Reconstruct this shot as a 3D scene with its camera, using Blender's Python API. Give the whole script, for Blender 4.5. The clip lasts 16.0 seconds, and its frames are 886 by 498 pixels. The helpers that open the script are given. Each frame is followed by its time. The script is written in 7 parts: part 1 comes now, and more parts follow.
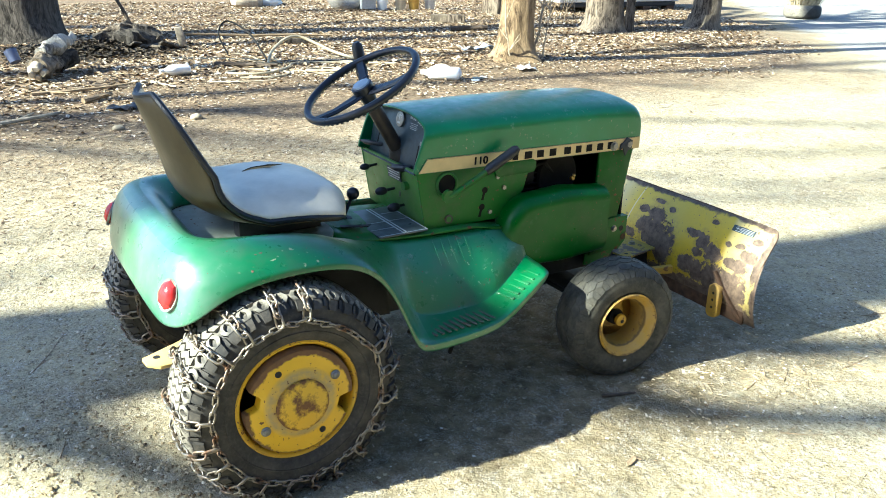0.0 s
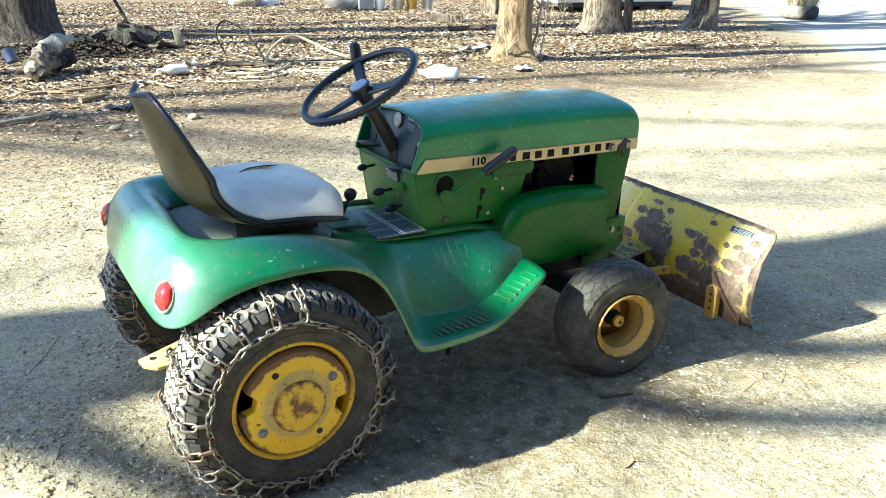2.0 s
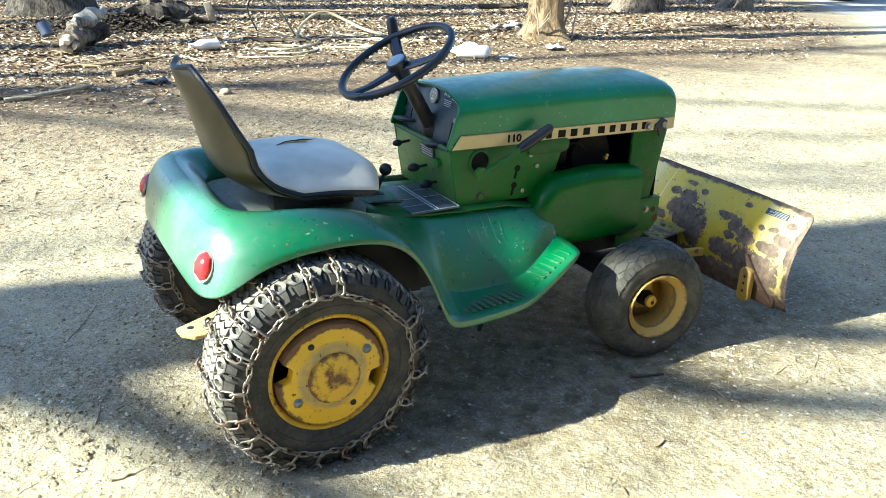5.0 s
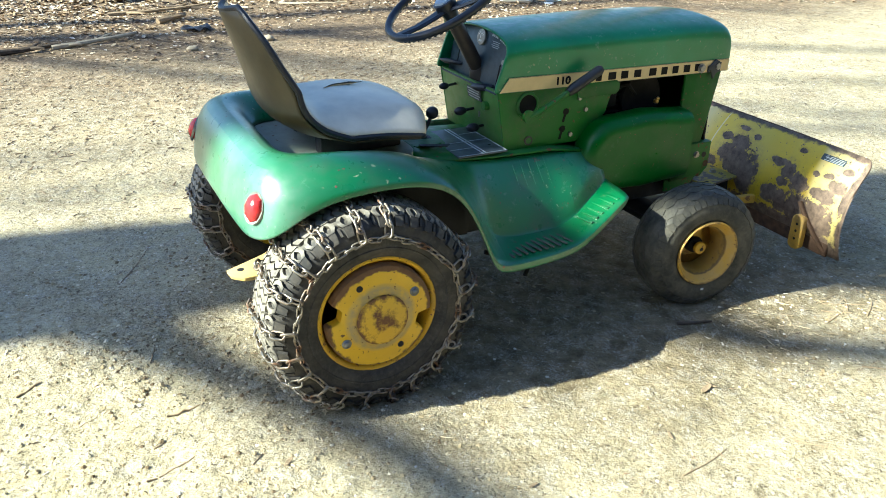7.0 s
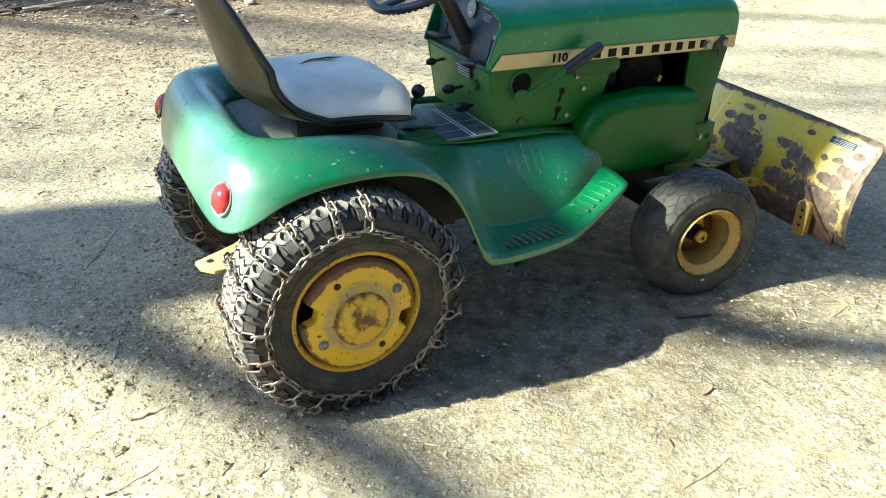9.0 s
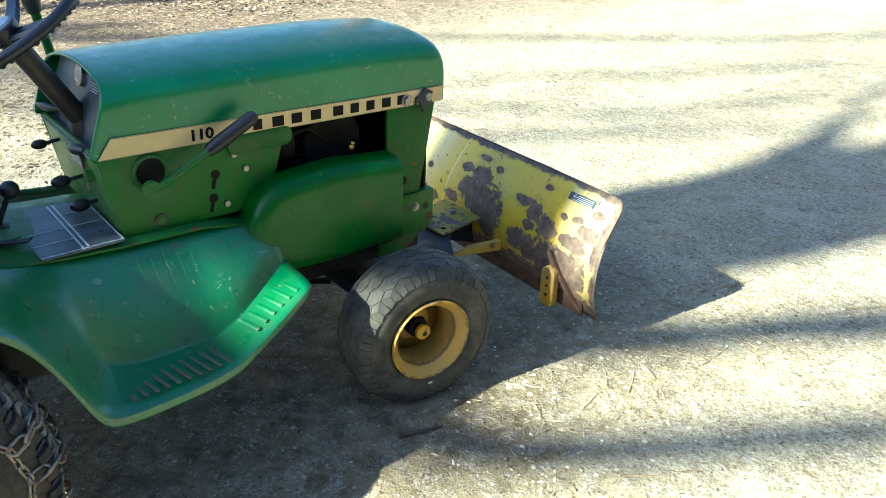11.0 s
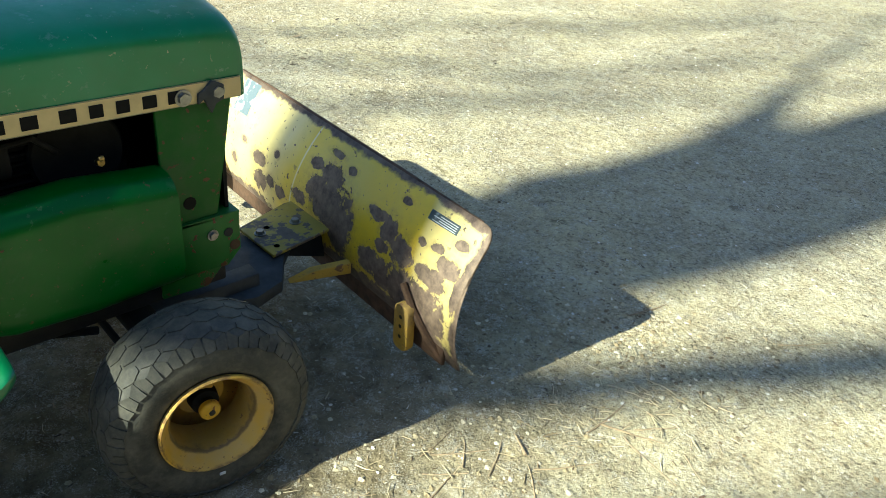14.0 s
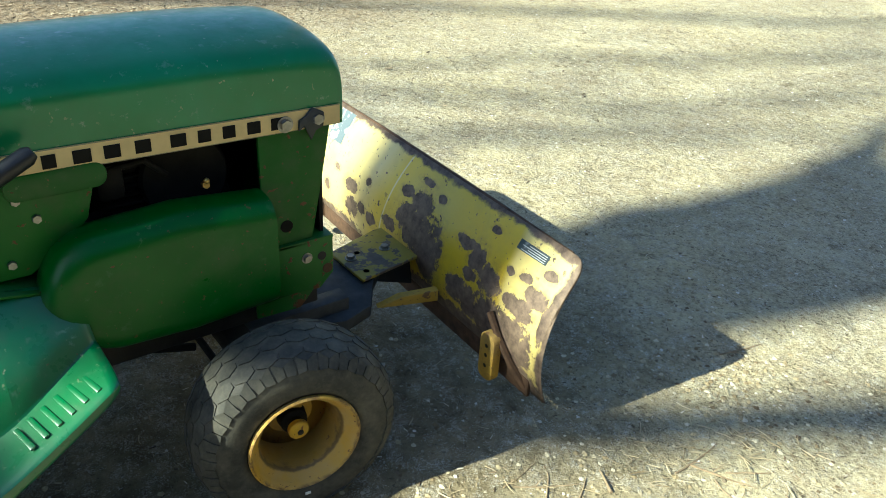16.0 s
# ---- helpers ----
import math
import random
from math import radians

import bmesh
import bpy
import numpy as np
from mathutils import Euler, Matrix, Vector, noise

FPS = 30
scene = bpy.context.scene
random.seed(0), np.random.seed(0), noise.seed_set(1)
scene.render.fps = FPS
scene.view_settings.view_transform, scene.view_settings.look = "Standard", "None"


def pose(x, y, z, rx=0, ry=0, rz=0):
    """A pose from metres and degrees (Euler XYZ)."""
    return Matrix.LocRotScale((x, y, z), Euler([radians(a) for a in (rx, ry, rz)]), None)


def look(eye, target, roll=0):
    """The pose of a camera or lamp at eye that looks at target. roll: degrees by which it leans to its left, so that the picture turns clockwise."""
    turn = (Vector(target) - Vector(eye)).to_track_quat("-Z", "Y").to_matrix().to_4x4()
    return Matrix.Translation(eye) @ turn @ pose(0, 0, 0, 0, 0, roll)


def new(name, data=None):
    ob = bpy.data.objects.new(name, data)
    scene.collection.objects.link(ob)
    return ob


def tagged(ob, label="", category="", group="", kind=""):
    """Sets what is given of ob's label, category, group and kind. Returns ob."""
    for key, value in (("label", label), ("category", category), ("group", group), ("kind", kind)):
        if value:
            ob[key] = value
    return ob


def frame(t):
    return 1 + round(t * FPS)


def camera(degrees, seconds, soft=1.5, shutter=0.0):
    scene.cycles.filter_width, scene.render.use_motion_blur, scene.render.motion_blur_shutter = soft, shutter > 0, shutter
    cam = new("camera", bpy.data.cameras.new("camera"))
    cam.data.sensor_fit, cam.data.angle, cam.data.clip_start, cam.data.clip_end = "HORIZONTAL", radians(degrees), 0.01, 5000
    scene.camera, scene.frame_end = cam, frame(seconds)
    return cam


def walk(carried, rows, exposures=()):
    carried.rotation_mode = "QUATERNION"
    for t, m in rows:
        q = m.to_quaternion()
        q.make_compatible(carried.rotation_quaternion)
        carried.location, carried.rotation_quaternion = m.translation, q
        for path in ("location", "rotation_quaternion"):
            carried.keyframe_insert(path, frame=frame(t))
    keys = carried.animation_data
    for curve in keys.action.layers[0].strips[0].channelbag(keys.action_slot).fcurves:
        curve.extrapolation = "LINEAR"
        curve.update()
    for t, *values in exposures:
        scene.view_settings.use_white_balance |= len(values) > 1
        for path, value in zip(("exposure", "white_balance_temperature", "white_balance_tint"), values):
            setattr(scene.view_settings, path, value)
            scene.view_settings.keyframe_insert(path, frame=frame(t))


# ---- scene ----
cam = camera(57.6, 16.0, soft=0.9)
PATH = [
    (0, (-0.629, -2.192, 1.374), (0.352, -0.6, 0.664), 1.20),
    (0.5, (-0.632, -2.191, 1.374), (0.345, -0.599, 0.66), 1.40),
    (1, (-0.633, -2.19, 1.375), (0.349, -0.596, 0.67), 1.50),
    (1.5, (-0.631, -2.187, 1.374), (0.357, -0.599, 0.667), 1.40),
    (2, (-0.626, -2.187, 1.375), (0.36, -0.598, 0.665), 1.30),
    (2.5, (-0.62, -2.183, 1.375), (0.36, -0.59, 0.667), 1.20),
    (3, (-0.616, -2.187, 1.375), (0.358, -0.59, 0.667), 1.10),
    (3.2, (-0.622, -2.191, 1.377), (0.359, -0.595, 0.678), 1.20),
    (5.5, (-0.661, -2.181, 1.358), (0.237, -0.574, 0.577), 1.70),
    (6, (-0.67, -2.182, 1.348), (0.199, -0.572, 0.54), 1.60),
    (6.5, (-0.676, -2.178, 1.346), (0.16, -0.574, 0.492), 1.40),
    (7, (-0.674, -2.174, 1.347), (0.143, -0.57, 0.475), 0.80),
    (7.5, (-0.669, -2.166, 1.346), (0.145, -0.565, 0.465), 0.80),
    (8, (-0.658, -2.154, 1.345), (0.123, -0.559, 0.426), 0.70),
    (8.2, (-0.657, -2.14, 1.344), (0.124, -0.555, 0.408), 0.70),
    (10.3, (-0.192, -1.853, 1.333), (0.794, -0.397, 0.381), 2.10),
    (10.5, (-0.102, -1.851, 1.337), (0.926, -0.432, 0.372), 1.50),
    (11, (0.068, -1.777, 1.328), (1.219, -0.429, 0.429), 2.28),
    (11.5, (0.323, -1.699, 1.326), (1.5, -0.422, 0.336), -0.71),
    (12, (0.625, -1.784, 1.325), (1.617, -0.363, 0.299), 1.28),
    (12.5, (0.733, -1.801, 1.313), (1.701, -0.354, 0.292), 3.06),
    (13, (0.733, -1.791, 1.313), (1.688, -0.348, 0.342), 3.68),
    (13.5, (0.702, -1.646, 1.308), (1.817, -0.326, 0.3), 4.92),
    (14, (0.673, -1.524, 1.312), (1.878, -0.292, 0.251), 5.41),
    (14.5, (0.667, -1.518, 1.311), (1.869, -0.297, 0.248), 4.80),
    (15, (0.665, -1.529, 1.304), (1.818, -0.308, 0.276), 3.62),
    (15.5, (0.662, -1.527, 1.304), (1.793, -0.261, 0.285), 3.34),
    (16, (0.653, -1.518, 1.306), (1.72, -0.131, 0.304), 3.62),
]
walk(cam, [(t, look(eye, target, roll)) for t, eye, target, roll in PATH],
     exposures=[(0, 2.10, 5450, 5), (5.3, 2.04, 5430, 5), (6.5, 1.94, 5480, 5), (8.2, 1.81, 5540, 5), (10.3, 2.26, 5400, 4), (11, 2.17, 5340, 3), (11.8, 1.64, 5450, 3), (12.5, 1.61, 5560, 0), (14.5, 1.50, 5590, -1), (16, 1.49, 5590, -1)])


# ---- world, sun ----
SUN = Vector((0.631, -0.094, -0.437)).normalized()      # the way the light goes
ELEV = math.asin(-SUN.z)
ALONG, ACROSS = Vector((SUN.x, SUN.y, 0)).normalized(), Vector((-SUN.y, SUN.x, 0)).normalized()
world = bpy.data.worlds.new("sky")
scene.world = world
world.use_nodes = True
sky = world.node_tree.nodes.new("ShaderNodeTexSky")
sky.sky_type, sky.sun_disc = "NISHITA", False
sky.sun_elevation, sky.sun_rotation = ELEV, math.atan2(-SUN.x, -SUN.y)
sky.ozone_density = 3.0
world.node_tree.links.new(sky.outputs[0], world.node_tree.nodes["Background"].inputs[0])
world.node_tree.nodes["Background"].inputs[1].default_value = 0.068
sun = new("sun", bpy.data.lights.new("sun", "SUN"))
sun.data.energy, sun.data.angle, sun.data.color = 5.0, radians(0.53), (1.0, 0.93, 0.70)
sun.matrix_world = look(-SUN * 30, (0, 0, 0))


# ---- materials ----
class Mat:
    """A small node-material writer: noise masks, mixes and bumps in metres."""

    def __init__(self, name, rough=0.6, metal=0.0, spec=0.5):
        self.m = bpy.data.materials.new(name)
        self.m.use_nodes = True
        self.nt = self.m.node_tree
        self.b = self.nt.nodes["Principled BSDF"]
        self.put("Roughness", rough), self.put("Metallic", metal), self.put("Specular IOR Level", spec)
        tc = self.nt.nodes.new("ShaderNodeTexCoord")
        self.vec = tc.outputs["Object"]
        self.height = None

    def put(self, key, v):
        if hasattr(v, "links"):
            self.nt.links.new(v, self.b.inputs[key])
        else:
            self.b.inputs[key].default_value = (*v, 1) if isinstance(v, tuple) and len(v) == 3 else v
        return self

    def link(self, node, key, v):
        if hasattr(v, "links"):
            self.nt.links.new(v, node.inputs[key])
        else:
            node.inputs[key].default_value = (*v, 1) if isinstance(v, tuple) and len(v) == 3 else v

    def scaled(self, s):
        n = self.nt.nodes.new("ShaderNodeMapping")
        self.nt.links.new(self.vec, n.inputs[0])
        n.inputs["Scale"].default_value = s
        return n.outputs[0]

    def noise(self, scale, detail=4.0, rough=0.6, vec=None, warp=0.0):
        n = self.nt.nodes.new("ShaderNodeTexNoise")
        self.nt.links.new(vec or self.vec, n.inputs["Vector"])
        n.inputs["Scale"].default_value, n.inputs["Detail"].default_value, n.inputs["Roughness"].default_value = scale, detail, rough
        n.inputs["Distortion"].default_value = warp
        return n.outputs[0]

    def cells(self, scale, out="Color", vec=None, feature="F1"):
        n = self.nt.nodes.new("ShaderNodeTexVoronoi")
        n.feature = feature
        self.nt.links.new(vec or self.vec, n.inputs["Vector"])
        n.inputs["Scale"].default_value = scale
        return n.outputs[out]

    def step(self, v, lo, hi, a=0.0, b=1.0):
        n = self.nt.nodes.new("ShaderNodeMapRange")
        self.link(n, 0, v)
        for i, x in enumerate((lo, hi, a, b)):
            n.inputs[i + 1].default_value = x
        return n.outputs[0]

    def math(self, op, a, b=0.0):
        n = self.nt.nodes.new("ShaderNodeMath")
        n.operation = op
        self.link(n, 0, a), self.link(n, 1, b)
        return n.outputs[0]

    def mix(self, f, a, b):
        n = self.nt.nodes.new("ShaderNodeMix")
        n.data_type = "RGBA"
        self.link(n, 0, f), self.link(n, 6, a), self.link(n, 7, b)
        return n.outputs[2]

    def island(self):
        return self.nt.nodes.new("ShaderNodeNewGeometry").outputs["Random Per Island"]

    def sep(self, axis):
        n = self.nt.nodes.new("ShaderNodeSeparateXYZ")
        self.nt.links.new(self.vec, n.inputs[0])
        return n.outputs[axis]

    def ramp(self, v, stops):
        n = self.nt.nodes.new("ShaderNodeValToRGB")
        self.link(n, 0, v)
        e = n.color_ramp.elements
        while len(e) < len(stops):
            e.new(0.5)
        for el, (p, c) in zip(e, stops):
            el.position, el.color = p, (*c, 1)
        return n.outputs[0]

    def bump(self, v, dist, strength=1.0):
        n = self.nt.nodes.new("ShaderNodeBump")
        n.inputs["Distance"].default_value, n.inputs["Strength"].default_value = dist, strength
        self.link(n, "Height", v)
        if self.height is not None:
            self.nt.links.new(self.height, n.inputs["Normal"])
        self.height = n.outputs[0]
        self.nt.links.new(self.height, self.b.inputs["Normal"])
        return self


RUST = (0.085, 0.042, 0.022)


def paint(name, col, faded, rough=0.35, rust=0.72, rust_scale=18.0, dirt=0.35, rust_col=RUST, coat=0.0, pale=0.0, spec=0.5, sun_glare=0.0, haze=0.22):
    """Old enamel: faded patches, grime, pale scuffs, chips down to rust."""
    m = Mat(name)
    c = m.mix(m.step(m.noise(3.5, 5), 0.35, 0.7), col, faded)
    grime = m.step(m.noise(9, 6, 0.65), 0.5, 0.75, 0, dirt)
    c = m.mix(grime, c, (0.10, 0.085, 0.06))
    if pale:
        scuff = m.math("MULTIPLY", m.step(m.noise(30, 6, 0.7), 0.60, 0.68), m.step(m.noise(4, 3), 0.42, 0.6))
        c = m.mix(m.math("MULTIPLY", scuff, pale), c, (0.36, 0.44, 0.38))
        fleck = m.math("MULTIPLY", m.step(m.noise(75, 3, 0.5), 0.67, 0.69), m.step(m.noise(5, 3), 0.48, 0.60))
        c = m.mix(m.math("MULTIPLY", fleck, min(1.0, 1.6 * pale)), c, (0.44, 0.42, 0.28))
        streak = m.step(m.noise(7, 5, 0.65, m.scaled((1.0, 1.0, 0.25))), 0.45, 0.75, 0, 0.25 * pale)
        c = m.mix(streak, c, (0.05, 0.20, 0.11))
    if sun_glare:                                         # sun glare on the rear panel, put in as a pale chalky tint
        glare_mask = m.math("MULTIPLY", m.step(m.sep(0), -0.08, -0.25), m.step(m.noise(4.5, 5, 0.6), 0.34, 0.62, 0.25, 1.0))
        c = m.mix(m.math("MULTIPLY", glare_mask, sun_glare), c, (0.22, 0.40, 0.33))
    chips = m.step(m.noise(rust_scale, 6, 0.62), rust, rust + 0.03)
    small = m.step(m.noise(rust_scale * 4.5, 3, 0.5), rust + 0.02, rust + 0.05)
    worn = m.math("MAXIMUM", chips, small)
    c = m.mix(worn, c, m.mix(m.noise(60), rust_col, tuple(2.2 * x for x in rust_col)))
    m.put("Base Color", c)
    r = m.step(m.noise(25, 5), 0.3, 0.75, rough - 0.07, rough + 0.18)
    m.put("Roughness", m.math("MAXIMUM", r, m.math("MULTIPLY", worn, 0.85)))
    m.put("Coat Weight", coat).put("Coat Roughness", haze).put("Specular IOR Level", spec)
    m.bump(worn, 0.0006, 0.7).bump(m.noise(140, 3), 0.0004, 0.35)
    return m.m


def plain(name, col, var=0.25, rough=0.6, metal=0.0, scale=30.0, bump=0.0006, spec=0.5):
    m = Mat(name, rough, metal, spec)
    dark, lite = tuple(x * (1 - var) for x in col), tuple(min(1, x * (1 + var)) for x in col)
    c = m.mix(m.step(m.noise(scale, 5), 0.3, 0.7), dark, lite)
    c = m.mix(m.step(m.noise(scale * 0.2, 3), 0.35, 0.65, 0, 0.5), c, tuple(x * (1 - 0.6 * var) for x in col))
    m.put("Base Color", c).put("Roughness", m.step(m.noise(scale * 0.7, 4), 0.3, 0.7, max(0.02, rough - 0.1), min(1, rough + 0.1)))
    m.bump(m.noise(scale * 5, 3), bump, 0.5)
    return m.m


green = paint("green_enamel", (0.002, 0.080, 0.004), (0.005, 0.110, 0.006), 0.34, 0.675, 22, 0.24, coat=0.12, pale=0.08, spec=0.28)
green_fender = paint("glare_paled_green_enamel", (0.003, 0.112, 0.028), (0.010, 0.165, 0.050), 0.30, 0.69, 15, 0.40, coat=1.0, pale=0.35, spec=0.5, sun_glare=0.42, haze=0.34)
# hood: the sky's reflection put into a lighter, bluer base colour
green_top = paint("sky_tinted_green_enamel", (0.004, 0.165, 0.042), (0.012, 0.225, 0.085), 0.36, 0.76, 16, 0.14, coat=0.6, pale=0.35, spec=0.4)
green_dirty = paint("dirty_green_enamel", (0.012, 0.118, 0.010), (0.030, 0.150, 0.020), 0.42, 0.64, 14, 0.50, spec=0.35)
# cowl back: dust, plus the ground's yellow bounce light put into the colour
green_bounce = paint("dusty_bounce_green_enamel", (0.030, 0.170, 0.022), (0.13, 0.21, 0.055), 0.45, 0.66, 14, 0.45, spec=0.4)
lamp_red = plain("red_lens", (0.56, 0.035, 0.035), 0.35, 0.16, 0, 45, 0.0012)
yellow = paint("yellow_enamel", (0.74, 0.45, 0.012), (0.66, 0.38, 0.018), 0.40, 0.60, 20, 0.40, (0.12, 0.055, 0.022))
yellow_dirty = paint("dusty_yellow_enamel", (0.56, 0.33, 0.03), (0.46, 0.29, 0.07), 0.6, 0.64, 26, 0.7, (0.14, 0.075, 0.03))
black_plastic = plain("black_plastic", (0.012, 0.013, 0.017), 0.3, 0.42, 0, 60)
black_steel = plain("black_steel", (0.02, 0.02, 0.022), 0.4, 0.6, 0.2, 25)
engine_dark = plain("oily_engine_metal", (0.012, 0.011, 0.010), 0.5, 0.75, 0.1, 20, spec=0.25)
steel = plain("worn_steel", (0.30, 0.29, 0.27), 0.35, 0.45, 0.85, 40)
dull_steel = plain("dull_blue_grey_steel", (0.045, 0.048, 0.050), 0.4, 0.65, 0.2, 25)
rusty = plain("rusty_steel", (0.10, 0.055, 0.03), 0.55, 0.8, 0.2, 35, 0.001)
cream = plain("cream_stripe", (0.66, 0.50, 0.22), 0.12, 0.45, 0, 25, 0.0002)
ink = plain("black_ink", (0.006, 0.006, 0.006), 0.1, 0.6, spec=0.15)
dash_paint = plain("dash_grey_blue", (0.036, 0.056, 0.070), 0.35, 0.45, 0, 40, spec=0.45)
mat_rubber = plain("worn_black_tread_mat", (0.055, 0.070, 0.080), 0.7, 0.36, 0, 22)
silver_line = plain("silver_foil", (0.50, 0.54, 0.55), 0.3, 0.45, 0.25, 60)
white_dial = plain("white_dial", (0.72, 0.72, 0.70), 0.1, 0.3)
vinyl = plain("grey_white_vinyl", (0.68, 0.63, 0.50), 0.14, 0.42, 0, 14, 0.0008)
vinyl_back = plain("brown_seat_shell", (0.062, 0.046, 0.018), 0.35, 0.42, 0, 9, 0.0006)
foam = plain("yellowed_foam", (0.42, 0.27, 0.10), 0.4, 0.95, 0, 60, 0.003)
pan_worn = paint("worn_seat_pan_paint", (0.27, 0.29, 0.25), (0.17, 0.22, 0.18), 0.5, 0.66, 12, 0.5)
white_plastic = plain("white_plastic", (0.78, 0.78, 0.76), 0.06, 0.4, 0, 8)
decal_dark = plain("dark_decal", (0.03, 0.045, 0.05), 0.4, 0.4, 0, 50)


def scuffed(name, dark, pale, scale, level):
    """A printed sticker rubbed pale in ragged patches."""
    m = Mat(name, 0.4)
    worn = m.step(m.noise(scale, 5, 0.6), level, level + 0.06)
    m.put("Base Color", m.mix(worn, m.mix(m.noise(scale * 5), dark, tuple(1.6 * v for v in dark)), pale))
    m.put("Roughness", m.step(worn, 0, 1, 0.3, 0.6)).bump(worn, 0.0002, 0.5)
    return m.m


def rubber_material(name, base, dust, amount, tread=0.0):
    m = Mat(name, 0.75)
    rad = m.math("SQRT", m.math("ADD", m.math("POWER", m.sep(0), 2.0), m.math("POWER", m.sep(2), 2.0)))
    c = m.mix(m.step(m.noise(12, 6, 0.7), 0.42, 0.68, 0, amount), base, dust)
    c = m.mix(m.step(m.noise(90, 4), 0.5, 0.8, 0, 0.35), c, dust)
    if tread:                                         # the running face is scuffed pale with road dust
        c = m.mix(m.math("MULTIPLY", m.step(rad, tread, tread + 0.006), m.step(m.noise(35, 4), 0.3, 0.6, 0.15, 0.8)), c, (0.30, 0.275, 0.22))
    m.put("Base Color", c).put("Roughness", m.step(m.noise(30), 0.3, 0.7, 0.55, 0.9))
    m.bump(m.noise(160, 4), 0.0008, 0.6)
    return m.m


rubber = rubber_material("black_tyre_rubber", (0.026, 0.025, 0.023), (0.16, 0.135, 0.10), 0.32, 0.276)
rubber_dusty = rubber_material("dusty_grey_tyre_rubber", (0.034, 0.034, 0.029), (0.155, 0.14, 0.102), 0.65)


def chain_material():
    m = Mat("rusty_chain", 0.5, 0.75)
    f = m.step(m.noise(22, 4), 0.47, 0.66)
    m.put("Base Color", m.mix(f, (0.34, 0.305, 0.25), (0.15, 0.078, 0.038)))
    m.put("Roughness", m.step(f, 0, 1, 0.35, 0.8)).put("Metallic", m.step(f, 0, 1, 0.85, 0.25))
    m.bump(m.noise(200), 0.0006, 0.6)
    return m.m


chain_steel = chain_material()


# where the blade's paint is gone: middle and half-size along y and z
BLADE_WEAR = ((0.02, 0.35, 0.045, 0.03), (0.015, 0.29, 0.085, 0.055), (-0.055, 0.25, 0.05, 0.075), (-0.189, 0.342, 0.034, 0.013), (-0.24, 0.326, 0.028, 0.03), (-0.305, 0.295, 0.038, 0.036), (-0.32, 0.215, 0.06, 0.055), (-0.194, 0.222, 0.04, 0.034), (-0.25, 0.21, 0.036, 0.04), (-0.41, 0.19, 0.075, 0.075), (-0.42, 0.289, 0.05, 0.024), (-0.458, 0.332, 0.036, 0.02), (-0.505, 0.29, 0.014, 0.05), (-0.13, 0.13, 0.3, 0.035))
BLADE_SPOTS = ((-0.233, 0.281, 0.024, 0.015), (-0.466, 0.385, 0.022, 0.011), (-0.405, 0.356, 0.019, 0.010), (0.361, 0.273, 0.035, 0.018), (0.349, 0.208, 0.035, 0.03), (0.289, 0.23, 0.019, 0.018), (0.277, 0.313, 0.013, 0.011), (0.453, 0.295, 0.016, 0.009), (0.501, 0.222, 0.015, 0.017), (0.14, 0.251, 0.031, 0.018), (0.096, 0.358, 0.027, 0.013), (0.038, 0.402, 0.031, 0.008), (-0.04, 0.387, 0.019, 0.009), (-0.258, 0.401, 0.017, 0.008), (-0.354, 0.348, 0.014, 0.008), (0.235, 0.216, 0.023, 0.018), (0.39, 0.13, 0.06, 0.03))


